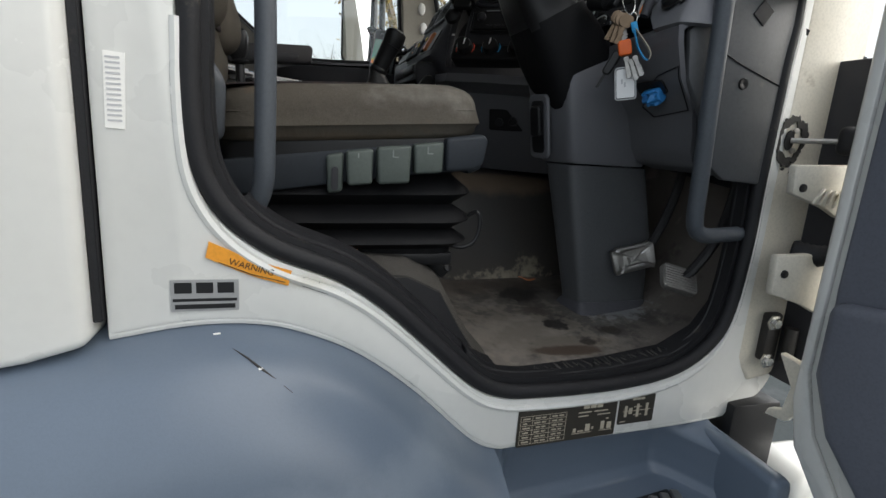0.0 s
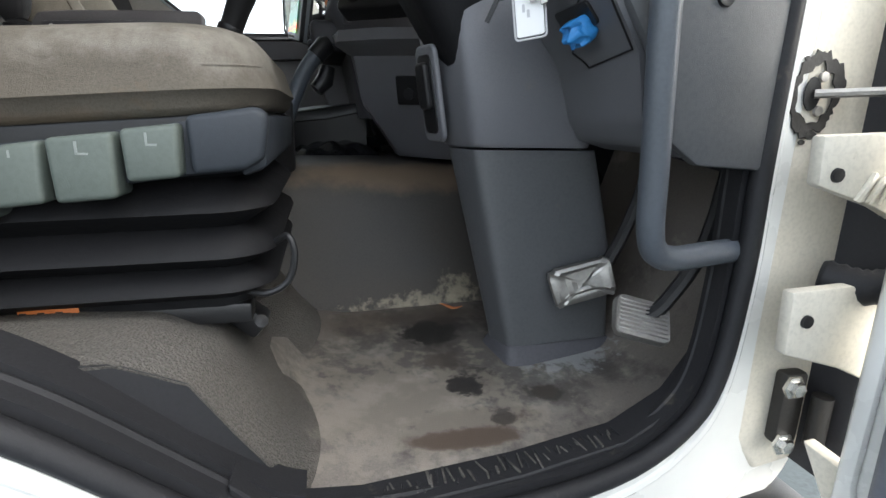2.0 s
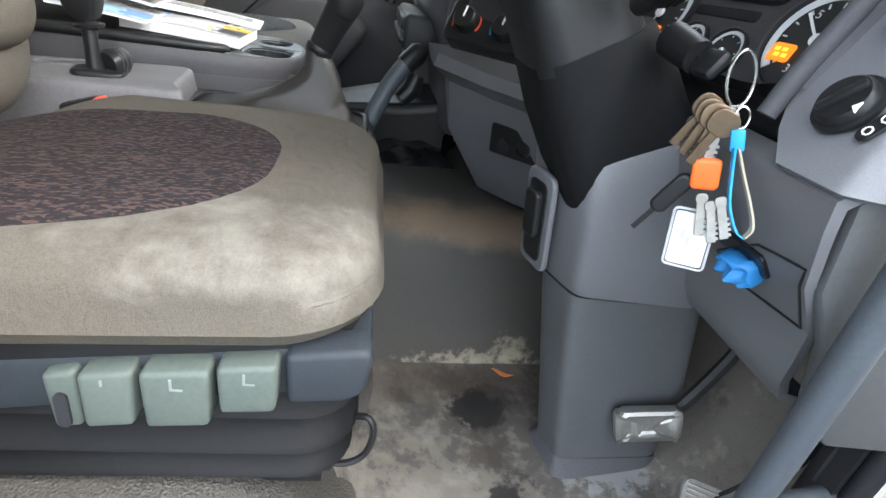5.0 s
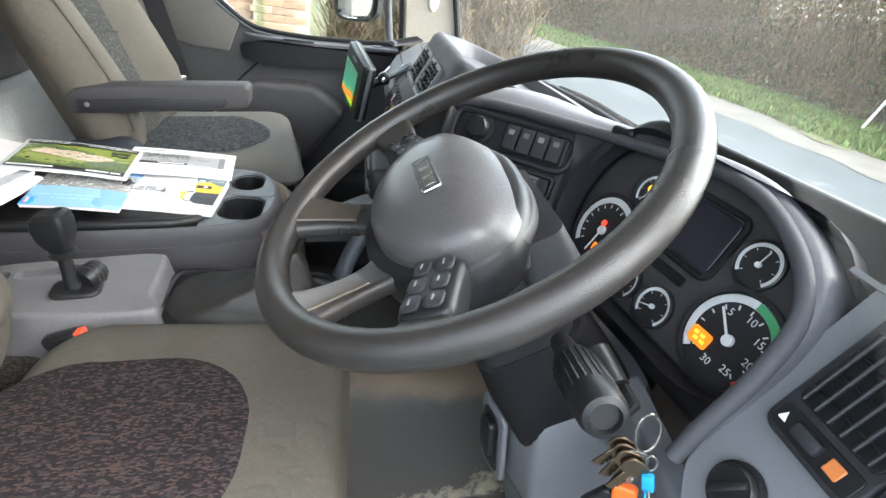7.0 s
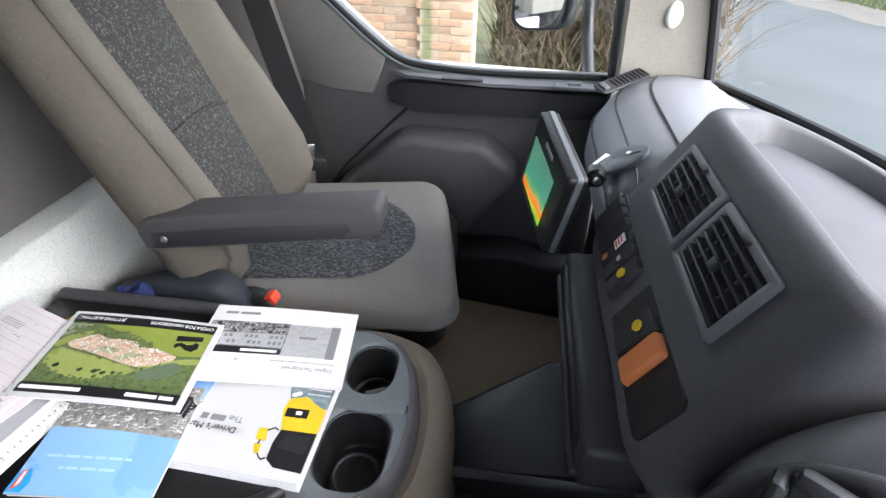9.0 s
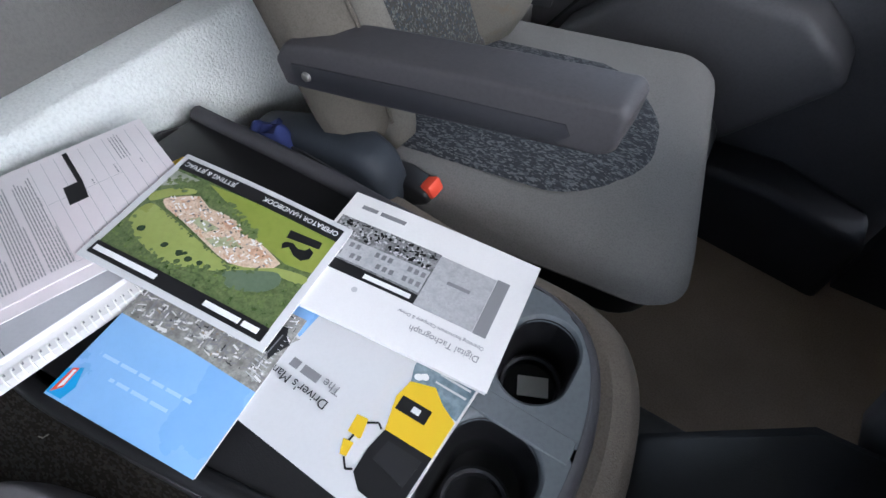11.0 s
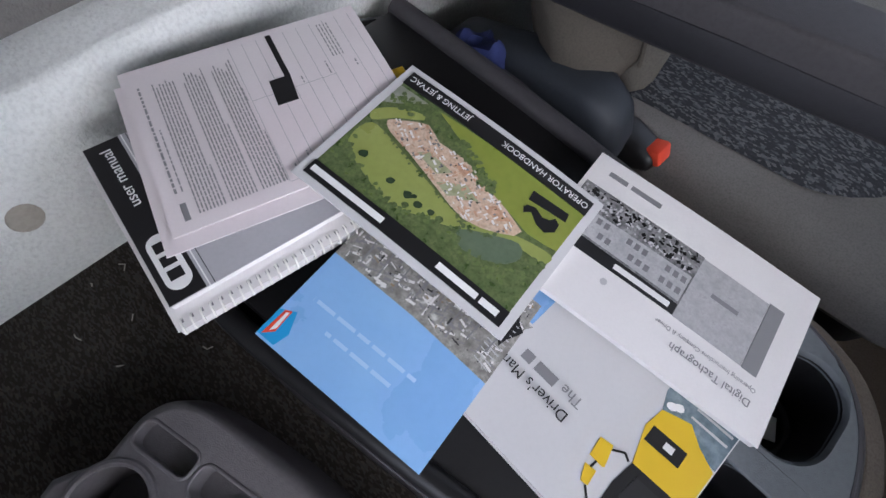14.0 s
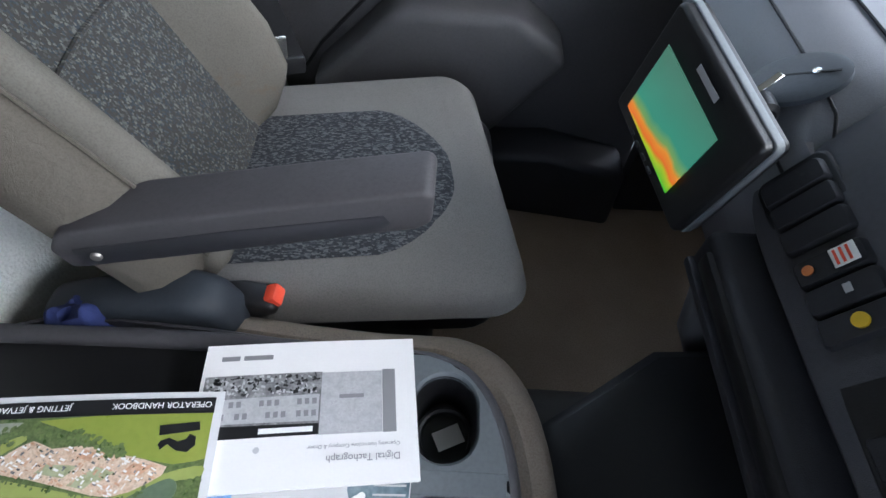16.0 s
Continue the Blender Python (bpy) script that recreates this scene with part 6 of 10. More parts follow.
for yc in (1.092, 0.948):
    fo = frame_of((0.083, yc, 1.817), (0, -1, 0), vent_up)
    v = part("air_vent", moved(join(*[moved(box((sx, sy, 0.003), (w, h, 0.012), 0.003), Matrix()) for sx, sy, w, h in ((0, 0.036, 0.132, 0.010), (0, -0.036, 0.132, 0.010), (-0.062, 0, 0.010, 0.08), (0.062, 0, 0.010, 0.08))]), fo), M_DASH, dash, "grey framed air vent")
    part("vent_back", moved(box((0, 0, 0.0006), (0.118, 0.066, 0.003), 0), fo), M_BLACK, v)
    for i in range(6):
        part("slat", moved(box((0, -0.026 + 0.0105 * i, 0.006), (0.114, 0.0035, 0.010), 0.001, 1, pose(0, 0, 0, 25, 0, 0)), fo), M_DASH_DARK, v)
    for i in (-1, 0, 1):
        part("vane", moved(box((0.032 * i, 0, 0.0045), (0.003, 0.062, 0.006), 0.001, 1), fo), M_BLACK, v)
    part("vent_knob", moved(box((0, 0, 0.012), (0.012, 0.012, 0.008), 0.002), fo), M_DASH_DARK, v)
    part("vent_slider", moved(box((0.0, 0.036, 0.0105), (0.018, 0.006, 0.005), 0.0015), fo), M_BLACK, v)

# switch banks below the vents
sw_up = Vector((0.034, 0, 0.062)).normalized()
sw_fo = lambda y, z=1.718: frame_of((0.0305 + (z - 1.718) * 0.55, y, z), (0, -1, 0), sw_up)
part("switch_bank", moved(pad(0.385, 0.072, 0.0, 0.006, 0.012, 0.003), sw_fo(1.028) @ pose(0, 0, -0.002)), M_BLACK, dash, "black switch panel")
for y, kind in ((1.196, "b"), (1.168, "b"), (1.140, "b"), (1.104, "r"), (1.076, "g"), (1.048, "y"), (0.950, "t"), (0.914, "o")):
    fo = sw_fo(y)
    wide = 0.026 if kind not in "to" else 0.033
    r = part("rocker_switch", moved(loft([[(x * 1.0, yy, 0.003) for x, yy in rounded(wide, 0.060, 0.004, 3)], [(x, yy, 0.010 + 0.004 * math.cos(yy * 52)) for x, yy in rounded(wide - 0.002, 0.058, 0.004, 3)], [(x * 0.9, yy * 0.94, 0.012 + 0.004 * math.cos(yy * 52)) for x, yy in rounded(wide - 0.002, 0.058, 0.004, 3)]]), fo),
             {"o": M_TAN}.get(kind, M_DASH_DARK), dash, {"o": "amber rocker switch"}.get(kind, ""))
    if kind == "r":
        part("mark", moved(box((0, 0.014, 0.0158), (0.018, 0.020, 0.001), 0.0004, 1), fo), M_WHITEINK, r, "white and red pictogram")
        part("mark", join(*[moved(box((0, 0.008 + 0.005 * q, 0.0164), (0.014, 0.0022, 0.0008), 0, 1), fo) for q in range(3)]), M_RED, r)
        part("mark", moved(lathe([(0.005, 0.0148), (0.005, 0.0158), (0.0005, 0.016)], None, 12), fo @ pose(0, -0.016, 0)), M_TAN, r)
    if kind in "yt":
        part("mark", moved(lathe([(0.0065, 0.0135), (0.0065, 0.0162), (0.0005, 0.0165)], None, 14), fo @ pose(0, 0.010 if kind == "t" else 0.004, 0)), M_YELLOW, r, "yellow round mark")
    if kind == "g":
        part("mark", moved(box((0, 0.006, 0.0158), (0.008, 0.006, 0.0008), 0, 1), fo), M_PALEINK, r)
# shelves and slots under the switches
part("storage_slot", span((-0.028, 0.845, 1.585), (0.06, 1.195, 1.655), 0.012, 3), M_DASH_DARK, dash, "dark lower storage shelf")
part("slot_mouth", span((-0.034, 0.87, 1.622), (-0.020, 1.17, 1.646), 0.004), M_BLACK, dash)
part("shelf_lip", span((-0.036, 0.85, 1.598), (-0.02, 1.19, 1.612), 0.005), M_DASH_DARK, dash)
part("stack_side", prism([(-0.020, 1.60), (0.16, 1.64), (0.20, 1.36), (0.06, 1.36), (0.01, 1.46)], "xz", 1.165, 1.190, 0.008, 3), M_DASH, dash)
bin_box = thing("storage_box", (-0.03, 1.03, 1.34), "dark plastic storage box on the engine tunnel under the dashboard", "storage box")
part("body", loft([[(-0.02, 0.93, 1.34), (-0.15, 0.955, 1.34), (-0.135, 1.06, 1.34), (0.02, 1.16, 1.34), (0.10, 1.15, 1.34), (0.10, 0.93, 1.34)],
                   [(0.0, 0.93, 1.436), (-0.172, 0.938, 1.416), (-0.168, 1.040, 1.424), (-0.028, 1.130, 1.448), (0.10, 1.138, 1.456), (0.10, 0.93, 1.456)]]), M_BLACK, bin_box)
part("lid", loft([[(0.0, 0.925, 1.438), (-0.180, 0.930, 1.418), (-0.176, 1.046, 1.426), (-0.03, 1.140, 1.450), (0.10, 1.145, 1.458), (0.10, 0.925, 1.458)],
                  [(0.0, 0.925, 1.450), (-0.180, 0.930, 1.430), (-0.176, 1.046, 1.438), (-0.03, 1.140, 1.462), (0.10, 1.145, 1.47), (0.10, 0.925, 1.47)],
                  [(0.0, 0.93, 1.460), (-0.170, 0.940, 1.440), (-0.166, 1.040, 1.447), (-0.028, 1.128, 1.472), (0.10, 1.135, 1.48), (0.10, 0.93, 1.48)]]), M_BLACK, bin_box)

# hood: its inner lip runs round the angled panel, over the instruments and down the right side
LIP = curve([(0.052, 0.770, 1.640), (0.056, 0.768, 1.720), (0.074, 0.748, 1.800), (0.100, 0.722, 1.838), (0.140, 0.690, 1.852), (0.190, 0.650, 1.856), (0.235, 0.612, 1.856), (0.274, 0.572, 1.857), (0.303, 0.525, 1.861), (0.325, 0.460, 1.869), (0.342, 0.395, 1.879), (0.347, 0.315, 1.884), (0.340, 0.250, 1.873),
             (0.328, 0.198, 1.852), (0.310, 0.166, 1.822), (0.282, 0.152, 1.775), (0.256, 0.150, 1.722), (0.242, 0.150, 1.680)], 4)
SCREENLINE = curve([(0.10, 0.800, 1.640), (0.16, 0.800, 1.720), (0.26, 0.800, 1.790), (0.36, 0.800, 1.796), (0.452, 0.790, 1.794), (0.466, 0.74, 1.792), (0.474, 0.67, 1.791), (0.477, 0.60, 1.790), (0.476, 0.53, 1.790), (0.472, 0.46, 1.790), (0.466, 0.395, 1.788), (0.457, 0.315, 1.786), (0.448, 0.25, 1.782),
                    (0.440, 0.198, 1.776), (0.430, 0.160, 1.760), (0.40, 0.145, 1.740), (0.36, 0.140, 1.700), (0.33, 0.140, 1.665)], 4)


def hood(u, v):
    i = round(u * (len(LIP) - 1))
    a, b = LIP[i], SCREENLINE[i]
    p = a.lerp(b, v)
    left = max(0.0, 1.0 - i / 24.0)
    p.z += (0.030 + 0.022 * left) * math.sin(math.pi * min(1.0, v * 1.15) ** 0.75) * (1 - 0.45 * v)
    p.y += 0.030 * left * math.sin(math.pi * v) * (1 if i < 10 else 0.6)
    return p


part("hood", sheet(hood, len(LIP) - 1, 14, 0.004), M_HOOD, dash, "", 60)
part("hood_lip", tube([p + Vector((-0.002, 0, -0.004)) for p in LIP], 0.0085, 10), M_MODULE, dash, "", 60)


# top of the dash in the right-hand corner
def corner_top(u, v):
    y = 0.185 - 0.165 * u
    a, b = Vector((0.352, y, 1.868)), Vector((0.445 - 0.05 * u, y, 1.775 - 0.03 * u ** 2))
    p = a.lerp(b, v)
    p.z += 0.012 * math.sin(math.pi * v)
    return p


part("corner_top", sheet(corner_top, 10, 10, 0.005), M_PALEDASH, dash, "", 60)
part("cable_clip", box((0.306, 0.528, 1.866), (0.018, 0.034, 0.016), 0.005, 3, pose(0, 0, 0, 0, 0, 35)), M_BLACK, dash, "small black clip")

# angled centre panel with knob, switches, radio and heater
px, pn = Vector((0.79, -0.61, 0)), Vector((0.25, 0.375, 1)).normalized()
face = frame_of((0.1755, 0.612, 1.761), px, pn)
part("angled_panel", moved(pad(0.215, 0.19, -0.03, 0.0, 0.02, 0.006), face @ pose(-0.018, 0.005, -0.002)), M_DASH_DARK, dash)
part("panel_bezel", moved(tube([(x, y, 0) for x, y in rounded(0.205, 0.056, 0.020, 6)], 0.006, 8, True), face @ pose(-0.012, 0.053, 0.0)), M_DASH_DARK, dash)
sw = part("switch_frame", moved(pad(0.106, 0.044, -0.004, 0.003, 0.005, 0.002), face @ pose(0.0285, 0.054, 0.0)), M_BLACK, dash)
for i in range(4):
    m = face @ pose(-0.0085 + 0.0245 * i, 0.054, 0.002)
    r = part("rocker_switch", moved(loft([[(x, y, 0.0) for x, y in rounded(0.0225, 0.040, 0.003, 3)], [(x, y, 0.007 + 0.003 * math.cos(y * 70)) for x, y in rounded(0.022, 0.039, 0.003, 3)], [(x * 0.88, y * 0.93, 0.0088 + 0.003 * math.cos(y * 70)) for x, y in rounded(0.022, 0.039, 0.003, 3)]]), m), M_DASH_DARK, sw)
    part("mark", moved(box((0, 0.008, 0.0118), (0.009, 0.008, 0.0006), 0, 1), m), M_GREYINK if i in (0, 2) else M_DASH, r)
rot = part("rotary_knob", moved(lathe([(0.024, 0), (0.024, 0.004), (0.018, 0.005), (0.0175, 0.020), (0.015, 0.023), (0.0005, 0.0235)], None, 24), face @ pose(-0.065, 0.055, 0.0)), M_BLACK, dash)
radio = thing("radio", face @ Vector((-0.015, -0.02, 0.0)), "black car radio set in the angled dash panel", "radio")
part("surround", moved(tube([(x, y, 0) for x, y in rounded(0.186, 0.064, 0.006, 3)], 0.004, 6, True), face @ pose(-0.017, -0.019, 0.0)), M_BLACK, radio)
part("front_plate", moved(pad(0.178, 0.056, -0.006, 0.006, 0.005, 0.002), face @ pose(-0.017, -0.019, 0.0)), M_BLACK, radio)
part("display", moved(box((0.012, -0.006, 0.0065), (0.085, 0.018, 0.001), 0, 1), face), M_DARKGLASS, radio)
part("tape_slot", moved(box((-0.01, 0.006, 0.0065), (0.13, 0.003, 0.001), 0, 1), face), M_GREYINK, radio)
part("volume_knob", moved(lathe([(0.012, 0.006), (0.0115, 0.015), (0.009, 0.017), (0.0005, 0.0175)], None, 18), face @ pose(-0.084, -0.014, 0)), M_DASH_DARK, radio)
for i in range(6):
    part("button", moved(box((-0.060 + 0.022 * i, -0.038, 0.007), (0.016, 0.007, 0.002), 0.0008, 1), face), M_DASH_DARK, radio)
# face of the fascia between the angled panel and the instruments
mid_a = [face @ Vector((0.088, y, 0.0)) for y in (0.095, 0.06, 0.02, -0.03, -0.08)]
mid_b = [Vector(q) for q in ((0.312, 0.535, 1.858), (0.288, 0.566, 1.800), (0.262, 0.572, 1.752), (0.240, 0.548, 1.712), (0.222, 0.500, 1.678))]
part("fascia", sheet(lambda u, v: (lambda i, f: mid_a[i].lerp(mid_a[i + 1], f).lerp(mid_b[i].lerp(mid_b[i + 1], f), u))(min(int(v * 4), 3), v * 4 - min(int(v * 4), 3)), 4, 12, 0.01), M_DASH_DARK, dash, "", 60)
heat_face = frame_of((0.090, 0.640, 1.672), px, Vector((0.34, 0.50, 1)).normalized())
heater = part("heater_panel", moved(pad(0.235, 0.075, -0.03, 0.006, 0.014, 0.006), heat_face @ pose(0.050, 0.0, 0)), M_BLACK, dash, "black heater control panel")
for i, (x, ring) in enumerate(((-0.030, M_RED), (0.040, M_CYAN), (0.110, M_GREYINK))):
    h = heat_face @ pose(x, -0.004, 0.006)
    part("heater_ring", moved(tube([(0.0245 * math.cos(radians(-30 + 15 * k)), 0.0245 * math.sin(radians(-30 + 15 * k)), 0.001) for k in range(17)], 0.0014, 6), h), ring, heater)
    k = part("heater_knob", moved(lathe([(0.021, 0), (0.0195, 0.014), (0.017, 0.017), (0.0005, 0.0175)], None, 20), h), M_BLACK, heater)
    part("pointer", moved(box((0, 0.008, 0.0178), (0.003, 0.018, 0.002), 0.0005, 1), h), M_WHITEINK, k)
for i in range(6):
    part("heater_mark", moved(box((-0.075 + 0.05 * i, 0.040, 0.0066), (0.007, 0.006, 0.0008), 0, 1), heat_face), M_PALEINK, heater)
part("lower_cowl", loft([[Vector(q) for q in ((0.02, 0.80, 1.615), (0.03, 0.70, 1.612), (0.10, 0.60, 1.606), (0.20, 0.52, 1.60), (0.36, 0.50, 1.60), (0.36, 0.84, 1.62))],
                         [Vector(q) for q in ((0.025, 0.81, 1.595), (0.025, 0.70, 1.590), (0.10, 0.595, 1.585), (0.20, 0.515, 1.58), (0.36, 0.50, 1.58), (0.36, 0.84, 1.60))],
                         [Vector(q) for q in ((0.060, 0.82, 1.575), (0.060, 0.715, 1.565), (0.135, 0.62, 1.56), (0.225, 0.54, 1.555), (0.36, 0.51, 1.55), (0.36, 0.84, 1.56))],
                         [Vector(q) for q in ((0.085, 0.82, 1.47), (0.075, 0.725, 1.478), (0.155, 0.635, 1.47), (0.24, 0.56, 1.465), (0.38, 0.53, 1.46), (0.38, 0.84, 1.46))],
                         [Vector(q) for q in ((0.16, 0.82, 1.36), (0.16, 0.74, 1.36), (0.22, 0.67, 1.36), (0.30, 0.60, 1.36), (0.42, 0.56, 1.36), (0.42, 0.84, 1.36))]]), M_DASH, dash, "", 30)
fo = frame_of((0.178, 0.610, 1.497), px, Vector((-0.18, -0.12, 1)))
slot = part("socket_recess", moved(pad(0.095, 0.056, -0.004, 0.002, 0.005, 0.002), fo @ pose(0, 0, 0.004)), M_BLACK, dash, "dark power socket recess")
part("socket", moved(lathe([(0.014, 0), (0.014, 0.006), (0.010, 0.007), (0.009, 0.002), (0.0005, 0.001)], None, 18), fo @ pose(0.018, -0.004, 0.006)), M_BLACK, slot)
part("socket", moved(lathe([(0.011, 0), (0.011, 0.006), (0.0005, 0.0065)], None, 18), fo @ pose(-0.018, -0.006, 0.006)), M_DASH_DARK, slot)

# phone cradle by the angled panel
cradle = thing("phone_cradle", (0.10, 0.76, 1.79), "black phone cradle clamped to the dashboard", "phone holder")
cf = frame_of((0.075, 0.712, 1.800), px, pn)
part("back_plate", moved(pad(0.050, 0.075, 0.0, 0.014, 0.008, 0.004), cf @ pose(0, 0.0, 0.012)), M_BLACK, cradle)
part("side_arm", moved(box((0.028, 0.004, 0.024), (0.010, 0.050, 0.030), 0.004, 2), cf), M_BLACK, cradle)
part("side_arm", moved(box((-0.028, 0.004, 0.024), (0.010, 0.050, 0.030), 0.004, 2), cf), M_BLACK, cradle)
part("stem", moved(tube([(0, 0.0, 0.014), (0.0, -0.005, -0.01), (0.01, -0.02, -0.03)], 0.010, 10), cf), M_BLACK, cradle)
part("suction_cup", moved(lathe([(0.022, -0.006), (0.020, 0.004), (0.010, 0.010), (0.0005, 0.011)], None, 18), cf @ pose(-0.030, -0.046, 0.004)), M_BLACK, cradle)
part("phone_edge", moved(box((0.0, 0.034, 0.026), (0.046, 0.012, 0.014), 0.004, 2), cf), M_DASH_DARK, cradle)

# instrument binnacle
cl = frame_of((0.329, 0.362, 1.772), (0.181, -1, 0), (0.43, 0, 1))
part("binnacle_floor", moved(pad(0.46, 0.27, -0.02, -0.004, 0.08, 0.01), cl @ pose(0.01, 0.0, 0)), M_BLACK, dash)
wall = []
for f, zz in ((1.0, 0.0), (1.01, 0.02), (1.02, 0.040)):
    wall.append([cl @ Vector((x * f + 0.004, y * f + 0.004, zz - 0.002)) for x, y in rounded(0.404, 0.212, 0.10, 8)])
part("binnacle_wall", loft(wall, caps=False), M_DASH_DARK, dash)
cluster = thing("instrument_cluster", (0.30, 0.36, 1.70), "black instrument cluster with white-ringed gauges and amber warning lights", "instrument cluster")
part("cluster_plate", moved(pad(0.40, 0.20, -0.004, 0.0, 0.095, 0.002), cl @ pose(0.01, 0.002, 0)), M_ARMCAP, cluster)


def gauge(c, r, needle, ticks, label, red=None, green=None):
    m = cl @ pose(c[0], c[1], 0.0)
    g = part("gauge", moved(lathe([(r * 1.10, 0.0), (r * 1.10, 0.006), (r * 1.02, 0.007), (r, 0.002), (0.0005, 0.002)], None, 32), m), M_DIAL, cluster, label)
    lo, hi = 225, -45
    arc = [(r * 0.885 * math.cos(radians(lo + (hi - lo) * k / 40)), r * 0.885 * math.sin(radians(lo + (hi - lo) * k / 40)), 0.0030) for k in range(41)]
    part("scale_ring", moved(tube(arc, [r * 0.115] * 41, 4), m @ Matrix.Diagonal((1, 1, 0.12, 1)) @ pose(0, 0, 0.022)), M_DIALRING, g)
    if green:
        part("green_arc", moved(tube(arc[green[0]:green[1]], r * 0.117, 4), m @ Matrix.Diagonal((1, 1, 0.12, 1)) @ pose(0, 0, 0.0245)), M_GREENARC, g)
    if red:
        part("red_arc", moved(tube(arc[red[0]:red[1]], r * 0.117, 4), m @ Matrix.Diagonal((1, 1, 0.12, 1)) @ pose(0, 0, 0.0245)), M_REDARC, g)
    part("tick_marks", join(*[moved(box((0, r * 0.70, 0.0032), (r * 0.03, r * 0.10, 0.0006), 0, 1), m @ pose(0, 0, 0, 0, 0, -135 + 270 * k / (ticks - 1))) for k in range(ticks)]), M_WHITEINK, g)
    part("needle", moved(join(box((0, r * 0.34, 0.0055), (r * 0.055, r * 0.74, 0.001), 0.0003, 1), lathe([(r * 0.13, 0.003), (r * 0.12, 0.007), (0.0005, 0.0075)], None, 14)), m @ pose(0, 0, 0, 0, 0, needle)), M_WHITEINK, g)
    return g


tach = gauge((0.119, -0.039), 0.0525, 48, 13, "large rev counter gauge", (30, 41), (20, 30))
for k, n in enumerate((5, 10, 15, 20, 25, 30)):
    a = radians(135 - 225 * k / 5 - 10)
    lettering(str(n), 0.012, cl @ pose(0.119 + 0.031 * math.cos(a), -0.039 + 0.031 * math.sin(a) - 0.004, 0.0036), M_WHITEINK, tach, "CENTER")
gauge((-0.120, -0.038), 0.0515, 172, 15, "large speedometer gauge")
gauge((-0.088, 0.041), 0.0245, 150, 7, "small fuel gauge")
gauge((0.090, 0.041), 0.0255, -10, 7, "round pressure gauge")
gauge((-0.0385, -0.068), 0.0250, 120, 7, "small temperature gauge")
gauge((0.022, -0.068), 0.0255, 110, 7, "small air gauge")
part("display", moved(pad(0.098, 0.068, 0.0, 0.004, 0.008, 0.002), cl @ pose(0.0, 0.034, 0.0)), M_DARKGLASS, cluster, "dark display screen")
part("display_frame", moved(tube([(x, y, 0.003) for x, y in rounded(0.110, 0.080, 0.012, 4)], 0.004, 6, True), cl @ pose(0.0, 0.034, 0.0)), M_BLACK, cluster)
part("tell_tale_strip", moved(pad(0.098, 0.013, 0.0, 0.002, 0.004, 0.001), cl @ pose(-0.015, -0.024, 0.0)), M_BLACK, cluster)
part("amber_display", moved(pad(0.027, 0.019, 0.0, 0.001, 0.004, 0.0005), cl @ pose(0.093, -0.056, 0.004)), M_LED, cluster, "glowing amber display")
part("amber_digits", join(*[moved(box((x, y, 0.0055), (0.006, 0.004, 0.0004), 0, 1), cl @ pose(0.093, -0.056, 0.0)) for x, y in ((-0.006, 0.003), (0.003, 0.003), (-0.003, -0.003), (0.006, -0.003))]), M_LEDY, cluster)
part("amber_display", moved(pad(0.020, 0.013, 0.0, 0.001, 0.003, 0.0005), cl @ pose(-0.108, -0.062, 0.004)), M_LED, cluster, "glowing amber display")
part("red_light", moved(lathe([(0.005, 0.004), (0.005, 0.0046), (0.0005, 0.0048)], None, 12), cl @ pose(-0.124, -0.028, 0)), M_LEDR, cluster, "glowing red light")

part("yellow_light", moved(lathe([(0.0045, 0.004), (0.0045, 0.0046), (0.0005, 0.0048)], None, 12), cl @ pose(-0.092, 0.046, 0)), M_LEDY, cluster, "glowing yellow light")

# right-hand end panel with light switch and vent
def end_panel(u, v):
    z = 1.648 + 0.220 * v
    left = 0.158 - 0.048 * max(0.0, (1.70 - z) / 0.052) ** 1.5
    y = left - (left - 0.030) * u
    x = 0.262 + 0.55 * (z - 1.70) + 0.9 * max(0.0, u - 0.82) ** 1.5
    return Vector((x, y, z))


part("end_panel", sheet(end_panel, 12, 10, 0.012), M_PALEDASH, dash, "", 60)
ep_up = Vector((0.55, 0, 1)).normalized()
ef = frame_of((0.2585, 0.098, 1.699), (0, -1, 0), ep_up)
ls = part("light_switch", moved(lathe([(0.025, 0.0), (0.0245, 0.003), (0.021, 0.004), (0.020, 0.009), (0.018, 0.011), (0.0005, 0.0115)], None, 28), ef), M_BLACK, dash, "black rotary light switch")
part("grip_bar", moved(box((0, 0, 0.012), (0.034, 0.008, 0.007), 0.003, 2, pose(0, 0, 0, 0, 0, 60)), ef), M_BLACK, ls)
part("pointer", moved(prism([(0.014, -0.005), (0.0185, 0.0), (0.0185, -0.008)], "xy", 0.009, 0.0118), ef), M_WHITEINK, ls)
lg = ef @ pose(0.035, -0.002, 0.0, 0, 0, 72)
legend = part("symbol_plate", moved(pad(0.040, 0.013, 0.0, 0.002, 0.006, 0.001), lg), M_BLACK, dash, "black symbol plate")
for i in range(3):
    part("symbol", moved(tube([(0.0032 * math.cos(k * 0.785), 0.0032 * math.sin(k * 0.785), 0.0022) for k in range(8)], 0.0007, 4, True), lg @ pose(-0.012 + 0.012 * i, 0, 0)), M_WHITEINK, legend)
